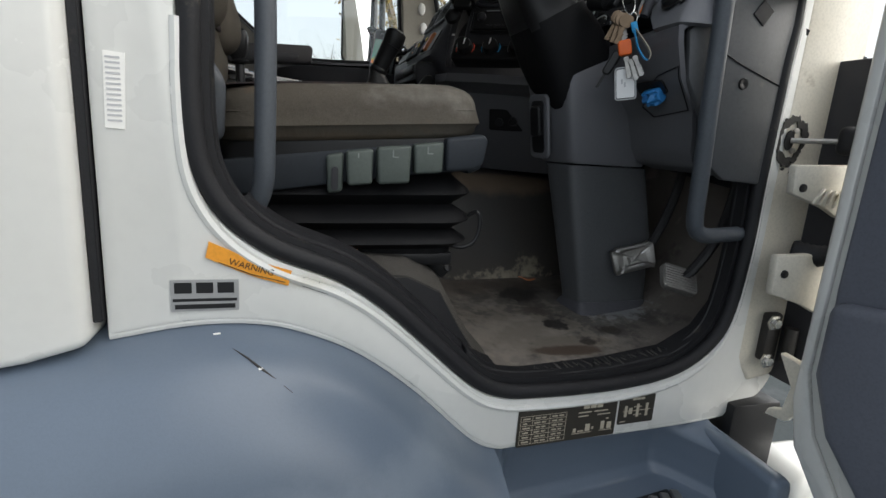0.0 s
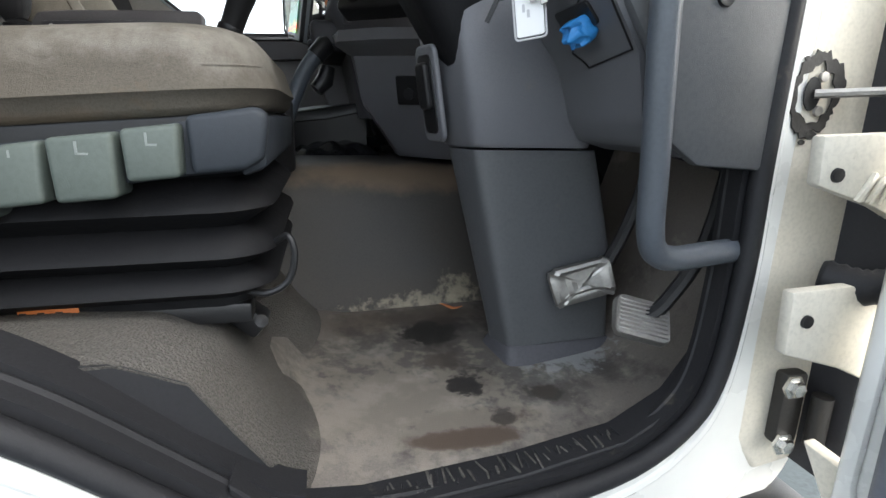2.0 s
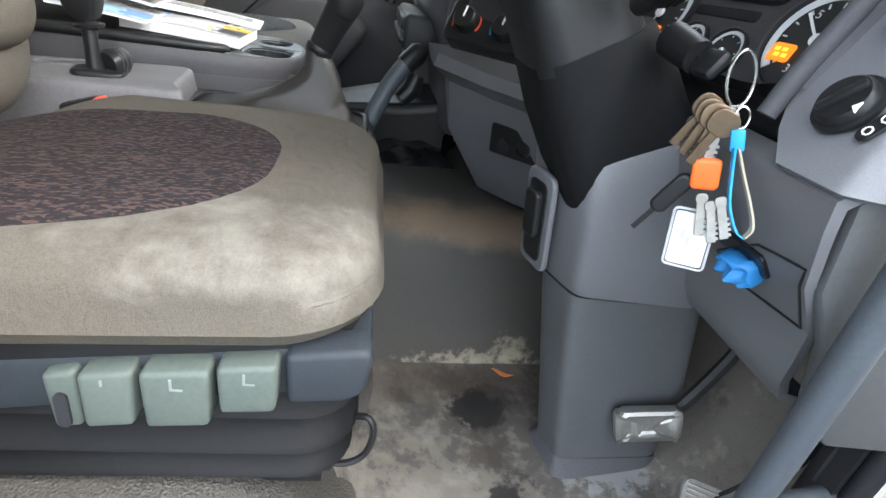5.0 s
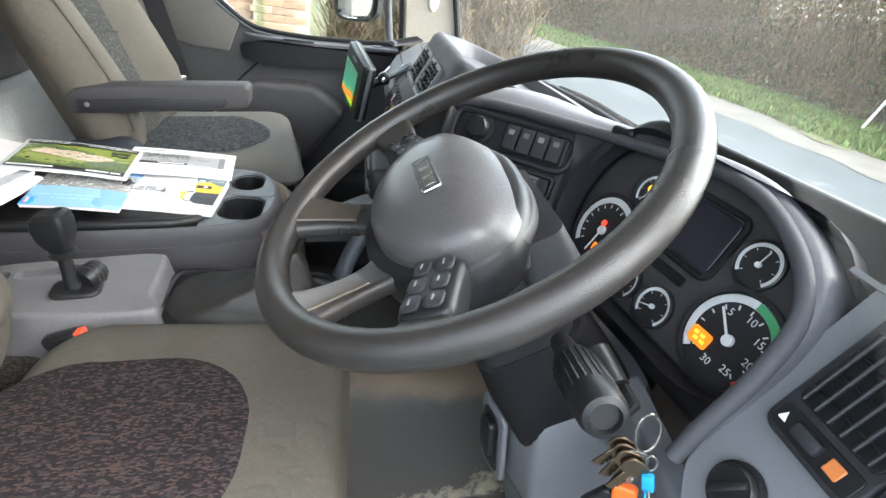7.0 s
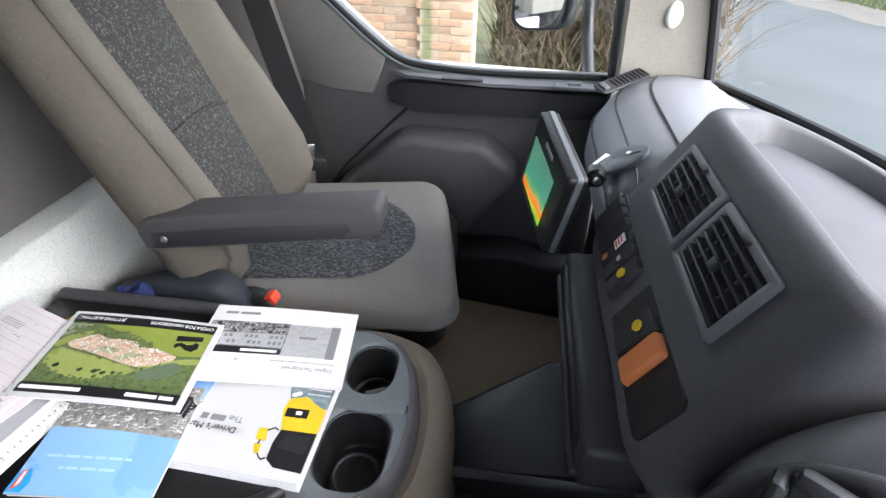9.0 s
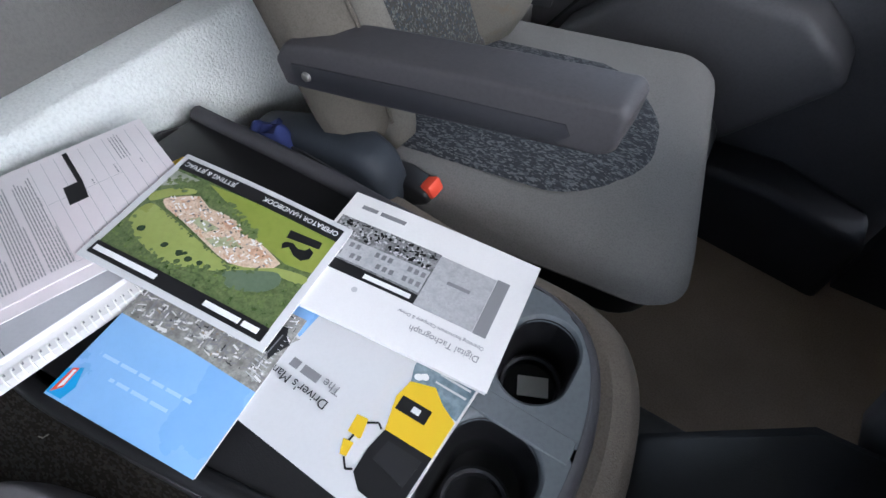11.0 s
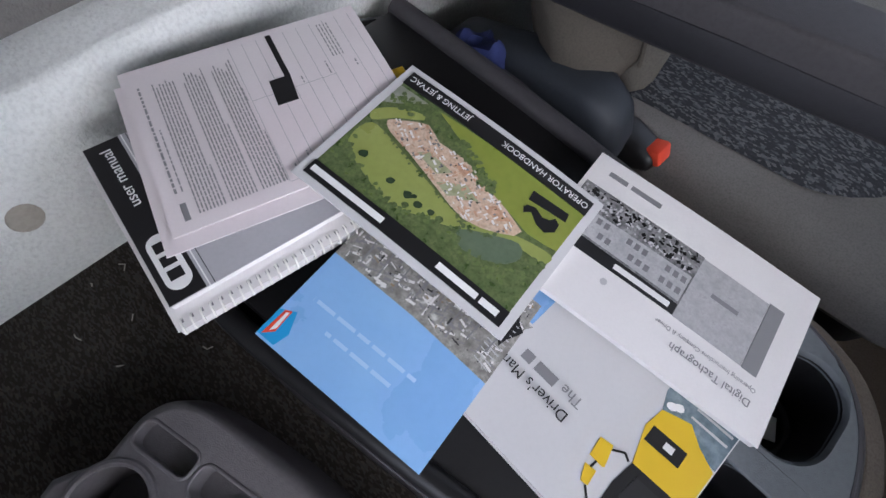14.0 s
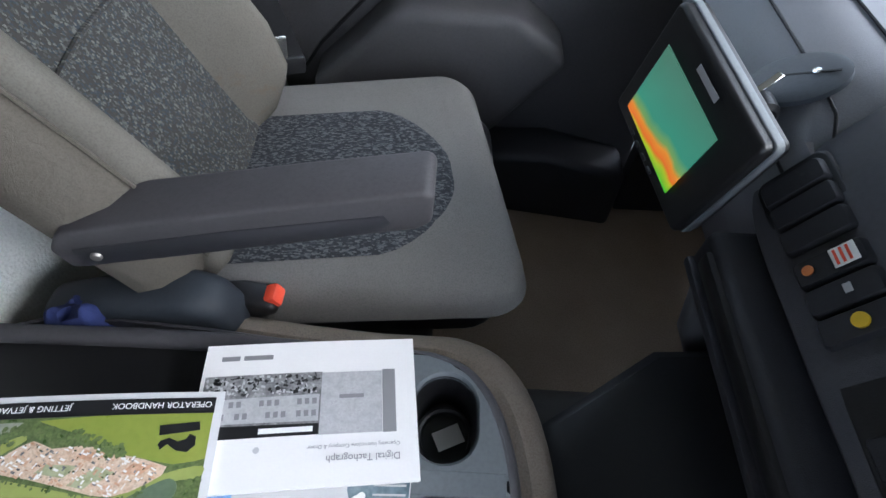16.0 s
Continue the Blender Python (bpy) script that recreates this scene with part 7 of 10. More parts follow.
# tall side vent: upright slats over a thumb wheel strip
vf = frame_of((0.318, 0.087, 1.803), (0, -1, 0), ep_up)
dv = part("air_vent", moved(pad(0.088, 0.128, -0.004, 0.010, 0.012, 0.004), vf), M_DASH_DARK, dash, "dark framed side air vent")
part("vent_back", moved(pad(0.074, 0.088, 0.0, 0.0015, 0.006, 0.001), vf @ pose(0, 0.013, 0.0095)), M_BLACK, dv)
for i in range(6):
    part("slat", moved(box((-0.030 + 0.012 * i, 0.013, 0.0145), (0.0035, 0.084, 0.010), 0.001, 1, pose(0, 0, 0, 0, 25, 0)), vf), M_DASH_DARK, dv)
for i in range(4):
    part("vane", moved(box((0, -0.017 + 0.020 * i, 0.0125), (0.072, 0.003, 0.004), 0.0008, 1), vf), M_BLACK, dv)
part("thumb_strip", moved(pad(0.076, 0.022, 0.0, 0.002, 0.005, 0.001), vf @ pose(0, -0.048, 0.0095)), M_BLACK, dv)
part("thumb_wheel", moved(box((-0.006, -0.048, 0.0125), (0.026, 0.013, 0.010), 0.004, 2), vf), M_DASH_DARK, dv)
part("wheel_mark", moved(box((0.020, -0.048, 0.012), (0.013, 0.012, 0.002), 0.001, 1), vf), M_TAN, dv, "small amber mark")
part("open_mark", moved(prism([(-0.034, -0.052), (-0.026, -0.052), (-0.030, -0.044)], "xy", 0.0115, 0.0122), vf), M_WHITEINK, dv)

# knee panel with its open pocket
def knee(u, v):
    line = [(0.275, 1.655), (0.252, 1.642), (0.250, 1.618), (0.270, 1.566), (0.308, 1.515), (0.322, 1.478), (0.332, 1.445), (0.350, 1.418), (0.40, 1.405)]
    t = v * (len(line) - 1)
    i = min(int(t), len(line) - 2)
    x, z = [a + (b - a) * (t - i) for a, b in zip(line[i], line[i + 1])]
    x -= 0.022 * u * max(0.0, 1.0 - 2.0 * v)
    y = 0.275 - (0.275 - 0.046 - 0.24 * max(0.0, 1.618 - z)) * u
    return Vector((x, y, z))


part("knee_panel", sheet(knee, 16, 24, 0.01), M_DASH, dash, "", 60)
def on_knee(y, z):
    """The point of the knee panel at this height and distance from the doorway."""
    best = min((knee(0.0, k / 1500) for k in range(150, 1500)), key=lambda q: abs(q.z - z))
    u = (0.275 - y) / (0.275 - 0.046 - 0.24 * max(0.0, 1.618 - z))
    near = min((knee(u, k / 1500) for k in range(150, 1500)), key=lambda q: abs(q.z - z))
    return Vector((near.x - 0.0008, y, best.z))


lid = [(0.058, 1.583), (0.078, 1.517), (0.176, 1.507), (0.200, 1.526), (0.116, 1.574)]
part("lid_groove", tube([on_knee(a0 + (a1 - a0) * k / 8, b0 + (b1 - b0) * k / 8) for (a0, b0), (a1, b1) in zip(lid, lid[1:] + lid[:1]) for k in range(8)], 0.0013, 6, True), M_BLACK, dash)
# end cheek of the dashboard beside the doorway
cheek = part("end_cheek", prism([(0.262, 1.640), (0.275, 1.566), (0.312, 1.512), (0.330, 1.452), (0.345, 1.424), (0.380, 1.400), (0.470, 1.394), (0.480, 1.66), (0.470, 1.752), (0.40, 1.790), (0.318, 1.745), (0.285, 1.66)], "xz", 0.052, 0.068, 0.005, 2), M_COLUMN, dash, "blue-grey end cheek")
part("cheek_seam", tube([(0.322, 0.0512, 1.618), (0.37, 0.0512, 1.598), (0.468, 0.0512, 1.568)], 0.0014, 6), M_BLACK, cheek)
part("cheek_bolt", lathe([(0.010, 0.0), (0.009, 0.003), (0.005, 0.003), (0.0005, 0.001)], frame_of((0.386, 0.0520, 1.566), (1, 0, 0), (0, 0, 1)), 14), M_BLACK, cheek, "black bolt head")
part("cheek_slot", box((0.402, 0.0515, 1.682), (0.030, 0.003, 0.032), 0.003, 1, pose(0, 0, 0, 0, 35, 0)), M_BLACK, cheek, "dark square slot")
pocket_up = Vector((-0.67, 0, 0.80)).normalized()
pf = frame_of((0.2725, 0.145, 1.5555), (0, -1, 0), pocket_up)
part("pocket_opening", moved(pad(0.078, 0.028, 0.0, 0.004, 0.006, 0.001), pf @ pose(0.0, 0.0, -0.002)), M_BLACK, dash, "dark open pocket")
solo("rubber_glove", moved(pad(0.040, 0.030, 0.0, 0.018, 0.010, 0.008, 0.003, None, lambda x, y: 0.004 * math.sin(x * 330) + 0.003 * math.cos(y * 420)), pf @ pose(0.010, -0.012, 0.002)), M_GLOVE, "bright blue rubber glove stuffed in the dashboard pocket", "glove")

# ---- steering column ----
cover = thing("column_cover", (0.33, 0.32, 1.06), "tall grey plastic steering column cover standing on the floor", "column cover")


def column(levels):
    rings = []
    for z, l, mth, r, b in levels:
        # four sides with tight corners
        ring = []
        quad = [l, mth, r, b]
        for i in range(4):
            p, q = Vector((*quad[i], 0)), Vector((*quad[(i + 1) % 4], 0))
            ring += [p.lerp(q, f) for f in (0.0, 0.05, 0.11, 0.18, 0.3, 0.5, 0.7, 0.82, 0.89, 0.95)]
        n = len(ring)
        soft_ring = ring
        for _ in range(5):
            soft_ring = [(soft_ring[i - 1] + soft_ring[i] * 2 + soft_ring[(i + 1) % n]) / 4 for i in range(n)]
        rings.append([(p.x, p.y, z if not callable(z) else z(p)) for p in soft_ring])
    return rings


part("lower_cover", loft(column([(1.050, (0.258, 0.352), (0.276, 0.288), (0.455, 0.300), (0.45, 0.40)), (1.10, (0.250, 0.350), (0.268, 0.284), (0.452, 0.296), (0.44, 0.40)), (1.25, (0.212, 0.350), (0.234, 0.280), (0.438, 0.288), (0.42, 0.405)), (1.402, (0.174, 0.352), (0.199, 0.275), (0.392, 0.276), (0.38, 0.410))])), M_COLUMN, cover, "", 50)
# spread foot of the cover on the mat
part("foot_flange", loft(column([(1.058, (0.238, 0.372), (0.262, 0.262), (0.475, 0.276), (0.47, 0.42)), (1.076, (0.244, 0.364), (0.266, 0.272), (0.468, 0.284), (0.46, 0.41)), (1.092, (0.252, 0.354), (0.270, 0.284), (0.456, 0.294), (0.45, 0.40))])), M_MODULE, cover, "dusty moulded foot", 50)
part("upper_cover", loft(column([(1.406, (0.170, 0.362), (0.200, 0.272), (0.375, 0.268), (0.37, 0.415)), (1.412, (0.164, 0.368), (0.196, 0.268), (0.378, 0.266), (0.37, 0.42)), (1.50, (0.146, 0.392), (0.180, 0.262), (0.34, 0.262), (0.34, 0.43)),
                                 (lambda p: 1.572 + max(0, p.x - 0.16) * 0.45, (0.132, 0.404), (0.166, 0.262), (0.30, 0.262), (0.30, 0.44)), (lambda p: 1.580 + max(0, p.x - 0.16) * 0.45, (0.138, 0.400), (0.170, 0.268), (0.296, 0.268), (0.296, 0.436))])), M_DASH, cover, "", 50)
pocket_face = frame_of((0.1505, 0.338, 1.478), Vector((0.030, -0.115, 0)), Vector((-0.16, -0.02, 1)))
pr = part("lever_recess", moved(pad(0.062, 0.135, 0.0, 0.008, 0.014, 0.004), pocket_face @ pose(0, 0, -0.001)), M_DASH, cover)
part("recess_floor", moved(pad(0.040, 0.110, 0.0, 0.002, 0.010, 0.001), pocket_face @ pose(0, 0, 0.0068)), M_BLACK, pr)
part("release_lever", moved(pad(0.030, 0.065, 0.0, 0.010, 0.008, 0.004), pocket_face @ pose(0, 0.012, 0.008)), M_BLACK, pr, "black release lever")

axis = Vector((0.525, 0, -0.851))
hub = Vector((0.040, 0.340, 1.860))
wheel_frame = frame_of(hub, (0, -0.997, -0.092), (0.848, 0, 0.530))
shroud = thing("column_shroud", (0.20, 0.344, 1.58), "black steering column shroud with stalks", "column shroud")


def shroud_ring(s, w, h, off=0.0):
    return [tuple(hub + axis * s + Vector((0, x, 0)) + Vector((0.851, 0, 0.525)) * (y + off)) for x, y in rounded(w, h, min(w, h) * 0.28, 5)]


part("shroud_body", loft([shroud_ring(0.055, 0.115, 0.095), shroud_ring(0.075, 0.135, 0.110, -0.005), shroud_ring(0.15, 0.140, 0.115, -0.01), shroud_ring(0.20, 0.150, 0.120, -0.01)]), M_BLACK, shroud)
part("shroud_trim", loft([shroud_ring(0.060, 0.150, 0.050, 0.045), shroud_ring(0.10, 0.165, 0.060, 0.045), shroud_ring(0.145, 0.165, 0.050, 0.045)]), M_DASH_DARK, shroud)
part("boot", loft([shroud_ring(0.19, 0.150, 0.13, -0.005), shroud_ring(0.25, 0.165, 0.15, 0.0), shroud_ring(0.36, 0.14, 0.17, 0.01)]), M_BELLOWS, shroud)
st_dir = (Vector((0.118, 0.100, 1.784)) - Vector((0.145, 0.245, 1.735))).normalized()
stf = frame_of((0.143, 0.235, 1.738), st_dir.orthogonal(), st_dir.cross(st_dir.orthogonal()))
stalk = part("stalk", moved(lathe([(0.010, 0.0), (0.012, 0.03), (0.0165, 0.045), (0.019, 0.06), (0.0195, 0.115), (0.019, 0.135), (0.0165, 0.142), (0.012, 0.144), (0.011, 0.139), (0.0005, 0.139)], None, 24), stf), M_BLACK, shroud, "black ribbed control stalk")
part("grip_rib", join(*[moved(box((0.0188 * math.cos(radians(18 * k)), 0.0188 * math.sin(radians(18 * k)), 0.085), (0.003, 0.003, 0.055), 0.001, 1), stf) for k in range(20)]), M_BLACK, stalk)
part("stalk", tube([(0.12, 0.42, 1.73), (0.11, 0.46, 1.735), (0.105, 0.50, 1.740)], [0.008, 0.010, 0.012], 10), M_BLACK, shroud)
part("lock_barrel", tube([(0.190, 0.245, 1.715), (0.197, 0.205, 1.706)], [0.017, 0.015], 14), M_BLACK, shroud)


# ---- steering wheel ----
def steering_wheel():
    w = thing("steering_wheel", hub, "black steering wheel with worn rim and domed centre pad", "steering wheel")
    R = 0.2105
    part("rim", moved(tube([(R * math.cos(2 * math.pi * k / 72), R * math.sin(2 * math.pi * k / 72), 0) for k in range(72)], 0.0165, 14, True), wheel_frame), M_RIM, w, "worn dark grey rim")

    def spoke_line(a0, r0, a1):
        p0 = Vector((r0 * math.cos(radians(a0)), r0 * math.sin(radians(a0)), -0.040))
        p1 = Vector(((R - 0.002) * math.cos(radians(a1)), (R - 0.002) * math.sin(radians(a1)), 0.0))
        return p0, p1, Vector((-(p1 - p0).y, (p1 - p0).x, 0)).normalized()

    def sweep(line, wide, thick, lift, fs, corner):
        """A bar along a spoke, dished towards the hub and flared where it meets the rim."""
        p0, p1, t = line
        rings = []
        for f in fs:
            c = p0.lerp(p1, f)
            c.z = -0.040 + 0.040 * f ** 1.6 + lift
            wd = wide * (1.12 - 0.30 * math.sin(math.pi * min(1.0, f * 1.1)) + 0.35 * f ** 4)
            rings.append([c + t * x + Vector((0, 0, y)) for x, y in rounded(wd, thick, corner, 4)])
        return moved(loft(rings), wheel_frame)

    steps = (0.0, 0.15, 0.3, 0.45, 0.6, 0.75, 0.87, 0.95, 1.0)
    for a0, r0, a1, wide, buttons in ((203, 0.095, 200, 0.044, True), (243, 0.105, 249, 0.054, False), (297, 0.105, 300, 0.052, False), (337, 0.095, 341, 0.044, True)):
        line = spoke_line(a0, r0, a1)
        sp = part("spoke", sweep(line, wide, 0.020, 0.0, steps, 0.008), M_RIM, w)
        if buttons:
            c = line[0].lerp(line[1], 0.42)
            ang = math.degrees(math.atan2((line[1] - line[0]).y, (line[1] - line[0]).x))
            m = wheel_frame @ pose(c.x, c.y, -0.020, 0, -8, 0) @ pose(0, 0, 0, 0, 0, ang)
            pod = part("button_pod", moved(pad(0.078, 0.050, -0.018, 0.012, 0.014, 0.009, 0.003), m), M_BLACK, sp, "glossy black button pod")
            for i in range(6):
                part("button", moved(pad(0.019, 0.017, 0.0, 0.003, 0.005, 0.0015, 0.001), m @ pose(-0.023 + 0.023 * (i % 3), -0.0105 + 0.021 * (i // 3), 0.0125)), M_DASH_DARK, pod)
                part("button_mark", moved(box((-0.023 + 0.023 * (i % 3), -0.0105 + 0.021 * (i // 3), 0.0168), (0.007, 0.0018, 0.0004), 0, 1), m), M_GREYINK, pod)
        else:
            part("spoke_insert", sweep(line, wide * 0.66, 0.006, 0.0095, (0.30, 0.45, 0.6, 0.75, 0.88), 0.0025), M_SPOKE, sp, "brushed brown-grey spoke insert")
    # shield-shaped pad: flat leather-grained face, rolled over towards the windscreen
    mid = Vector((-0.010, -0.032))
    shield = curve([(-0.126, -0.028, 0), (-0.106, -0.066, 0), (-0.062, -0.094, 0), (-0.006, -0.105, 0), (0.047, -0.094, 0), (0.084, -0.064, 0), (0.102, -0.020, 0), (0.088, 0.026, 0), (0.048, 0.054, 0), (-0.010, 0.063, 0), (-0.066, 0.054, 0), (-0.108, 0.022, 0)], 5, True)

    def pad_ring(f, z, k=1.3):
        out = []
        for p in shield:
            x, y = mid.x + (p.x - mid.x) * f, mid.y + (p.y - mid.y) * f
            out.append((x, y, z - k * max(0.0, y + 0.004) ** 1.25))
        return out

    padm = part("centre_pad", moved(loft([pad_ring(f, z) for f, z in ((0.90, -0.075), (0.985, -0.055), (1.0, -0.030), (0.99, -0.018), (0.955, -0.008), (0.90, -0.001), (0.80, 0.004), (0.65, 0.0078), (0.5, 0.010), (0.35, 0.0112), (0.2, 0.0118), (0.04, 0.012))]), wheel_frame), M_HUB, w, "", 60)
    bm = wheel_frame @ pose(-0.006, -0.029, 0.0112, 0, 0, 6)
    badge = part("badge", moved(pad(0.066, 0.019, 0.0, 0.002, 0.002, 0.0008), bm), M_INK, padm, "maker badge plate")
    part("badge_shape", moved(join(*[box((x, y, 0.0026), (sx, sy, 0.0012), 0.0003, 1) for x, y, sx, sy in ((-0.019, 0.0, 0.014, 0.012), (0.0, 0.0, 0.015, 0.012), (0.0185, 0.0, 0.013, 0.012))]), bm), M_CHROME, badge)
    part("badge_border", moved(tube([(x, y, 0.002) for x, y in rounded(0.066, 0.019, 0.002, 2)], 0.0010, 5, True), bm), M_CHROME, badge)
    lower = [[(mid.x + (p.x - mid.x) * f, mid.y - 0.012 + (p.y - mid.y) * f, z) for p in shield] for f, z in ((0.86, -0.095), (1.04, -0.080), (1.09, -0.055), (1.07, -0.036), (1.00, -0.026), (0.80, -0.022), (0.3, -0.022))]
    part("hub_shell", moved(loft(lower), wheel_frame), M_BLACK, w, "black lower hub shell", 60)
    return w


steering_wheel()

# ---- keys in the lock ----
keys = thing("key_bunch", (0.22, 0.165, 1.53), "bunch of keys with orange tag, white card and blue strap", "keys")
part("ignition_key", join(box((0.200, 0.190, 1.704), (0.012, 0.030, 0.026), 0.005, 2, pose(0, 0, 0, 0, 30, 0)), tube([(0.197, 0.21, 1.706), (0.200, 0.19, 1.704)], 0.004, 8)), M_BLACK, keys)
# the bunch hangs in one upright plane, turned a little to the doorway
kf = frame_of((0.206, 0.160, 1.65), (0.809, -0.588, 0), (0, 0, 1))


def ring_of(c, rx, ry, thick, turn):
    return moved(tube([(rx * math.cos(k * 0.314), ry * math.sin(k * 0.314), 0.0) for k in range(20)], thick, 6, True), kf @ pose(c[0], c[1], c[2], 0, turn, 12))


def door_key(c, angle, lift, head, blade, mt):
    body = join(pad(head, head * 0.92, -0.0012, 0.0012, head * 0.38, 0.0006), box((0, -head * 0.5 - blade * 0.45, 0), (0.0075, blade, 0.002), 0.0004, 1),
                *[box((0.0042, -head * 0.5 - blade * (0.35 + 0.16 * k), 0), (0.003, blade * 0.09, 0.0018), 0, 1) for k in range(4)])
    part("key", moved(body, kf @ pose(c[0], c[1], lift, 0, 14, angle)), mt, keys)


part("split_ring", ring_of((0.005, 0.049, 0.0), 0.012, 0.022, 0.0013, 35), M_STEEL, keys, "steel split ring")
part("split_ring", ring_of((0.017, 0.021, 0.004), 0.006, 0.009, 0.0010, 20), M_STEEL, keys)
for c, angle, lift, mt in (((-0.010, 0.022), -24, 0.000, M_BRASS), ((-0.006, 0.019), -14, 0.004, M_BRASS), ((-0.001, 0.017), -6, 0.008, M_BRASS), ((0.004, 0.016), 2, 0.003, M_METAL), ((0.006, 0.014), -20, 0.011, M_BRASS)):
    door_key(c, angle, lift, 0.024, 0.030, mt)
part("orange_tag", moved(pad(0.023, 0.027, -0.005, 0.005, 0.005, 0.0025, 0.001), kf @ pose(0.009, -0.030, 0.006, 0, 0, 12)), M_TAG, keys, "orange plastic key tag")
part("car_key", moved(join(pad(0.016, 0.044, -0.005, 0.005, 0.007, 0.0035), box((0.0, -0.034, 0), (0.005, 0.028, 0.002), 0, 1)), kf @ pose(-0.011, -0.056, 0.002, 0, 0, -26)), M_BLACK, keys, "black car key")
for c, angle in (((0.014, -0.050), 16), ((0.023, -0.054), 22), ((0.029, -0.048), 26)):
    door_key(c, angle, 0.012, 0.010, 0.030, M_METAL)
card = part("card_holder", moved(pad(0.031, 0.051, -0.0012, 0.0012, 0.003, 0.0008), kf @ pose(0.018, -0.091, 0.006, 0, 0, 8)), M_WHITEINK, keys, "white card in a clear plastic holder")
part("holder_rim", moved(tube([(x, y, 0.0) for x, y in rounded(0.035, 0.056, 0.004, 4)], 0.0013, 6, True), kf @ pose(0.018, -0.091, 0.006, 0, 0, 8)), M_PALEINK, card, "clear plastic rim")
part("card_print", join(*[moved(box((-0.006 + dx, dy, 0.0014), (0.003, 0.008, 0.0003), 0, 1), kf @ pose(0.018, -0.091, 0.006, 0, 0, 8)) for dx, dy in ((0.0, 0.004), (0.005, -0.002))]), M_PALEINK, card)


def strap_side(points, mt):
    line = [kf @ Vector(q) for q in curve(points, 6)]
    wide = (kf.to_3x3() @ Vector((0.25, 0.12, 1))).normalized() * 0.0035
    thick = (kf.to_3x3() @ Vector((1, 0.5, 0))).normalized() * 0.0008
    part("wrist_strap", loft([[q - wide - thick, q + wide - thick, q + wide + thick, q - wide + thick] for q in line]), mt, keys, "blue and beige wrist strap")


strap_side([(0.021, -0.001, 0.016), (0.026, -0.018, 0.034), (0.033, -0.038, 0.050), (0.044, -0.054, 0.056), (0.051, -0.058, 0.057)], M_CYAN)
strap_side([(0.024, -0.001, 0.016), (0.034, -0.016, 0.034), (0.046, -0.033, 0.050), (0.054, -0.048, 0.056), (0.052, -0.0575, 0.057)], M_STRAP)
part("strap_crimp", moved(box((0, 0, 0), (0.011, 0.018, 0.008), 0.002, 2), kf @ pose(0.021, 0.004, 0.010, 0, 0, 18)), M_CYAN, keys)

# ---- pedals ----
def pedal(o, xd, yd, w, h, arm, label, crumple, ribs):
    p = thing("pedal", o, label, "pedal", "foot pedals")
    m = frame_of(o, xd, yd)
    r = random.Random(int(w * 1000))

    def worn(x, y):
        q = Vector((x * 62, y * 62, w * 40))
        return crumple * (noise.noise(q) + 0.6 * noise.noise(q * 2.3))

    outline = [(x * (1 + crumple * 9 * r.uniform(-1, 1)), y * (1 + crumple * 9 * r.uniform(-1, 1))) for x, y in rounded(w, h, 0.012, 6)]
    rings = [[(x * f, y * f, z + (worn(x * f, y * f) if z > -0.004 else 0)) for x, y in outline] for f, z in ((0.94, -0.016), (1.0, -0.012), (1.0, -0.003), (0.96, 0.0), (0.82, 0.0), (0.66, 0.0), (0.5, 0.0), (0.34, 0.0), (0.18, 0.0), (0.03, 0.0))]
    body = part("pad", moved(loft(rings), m), M_METAL, p, "worn metal pad", 24)
    for i in range(ribs):
        part("rib", moved(box((0, -h * 0.36 + h * 0.72 * i / max(1, ribs - 1), 0.0012), (w * 0.86, h * 0.05, 0.003), 0.0008, 1), m), M_METAL, body)
    part("arm", tube(curve([m @ Vector((0, 0, -0.012)), *arm], 4), 0.010, 8), M_BLACK, p)
    return p


pedal((0.370, 0.250, 1.205), (0.095, -0.018, 0.030), (-0.035, 0.010, 0.075), 0.098, 0.062, [(0.42, 0.268, 1.235), (0.47, 0.272, 1.36), (0.48, 0.275, 1.50)], "worn metal brake pedal with a crinkled pad", 0.0060, 0)
pedal((0.395, 0.130, 1.195), (0.080, -0.020, -0.020), (0.040, 0.045, 0.050), 0.076, 0.058, [(0.43, 0.135, 1.215), (0.47, 0.125, 1.30), (0.49, 0.12, 1.45)], "worn metal accelerator pedal with a ribbed pad", 0.0010, 8)
solo("floor_grommet", moved(lathe([(0.024, 0.0), (0.023, 0.004), (0.018, 0.006), (0.0005, 0.006)], None, 20), pose(0.40, 0.115, 1.055)), M_BLACK, "black rubber floor grommet beside the pedals", "grommet")

# ---- reversing camera monitor ----
mon = thing("camera_monitor", (-0.07, 1.28, 1.68), "black camera monitor showing a green and orange colour picture", "monitor")
mx, my = Vector((0.0265, -0.115, -0.020)), Vector((0.015, -0.018, 0.088))
mf = frame_of((-0.0815, 1.2745, 1.7275), mx, my)
part("casing", moved(pad(0.185, 0.142, -0.030, 0.0, 0.008, 0.005), mf @ pose(0.006, 0.006, -0.003)), M_BLACK, mon)
part("casing_edge", moved(pad(0.188, 0.146, -0.022, -0.012, 0.008, 0.002), mf @ pose(0.006, 0.006, -0.003)), M_CONSOLE, mon, "pale grey casing edge")
m_screen = bpy.data.materials.new("monitor picture")
m_screen.use_nodes = True
nt = m_screen.node_tree
tc, sx, cr2 = nt.nodes.new("ShaderNodeTexCoord"), nt.nodes.new("ShaderNodeSeparateXYZ"), nt.nodes.new("ShaderNodeValToRGB")
nz, ad = nt.nodes.new("ShaderNodeTexNoise"), nt.nodes.new("ShaderNodeMath")
nz.inputs["Scale"].default_value = 2.5
ad.operation = "MULTIPLY_ADD"
ad.inputs[1].default_value = 0.14
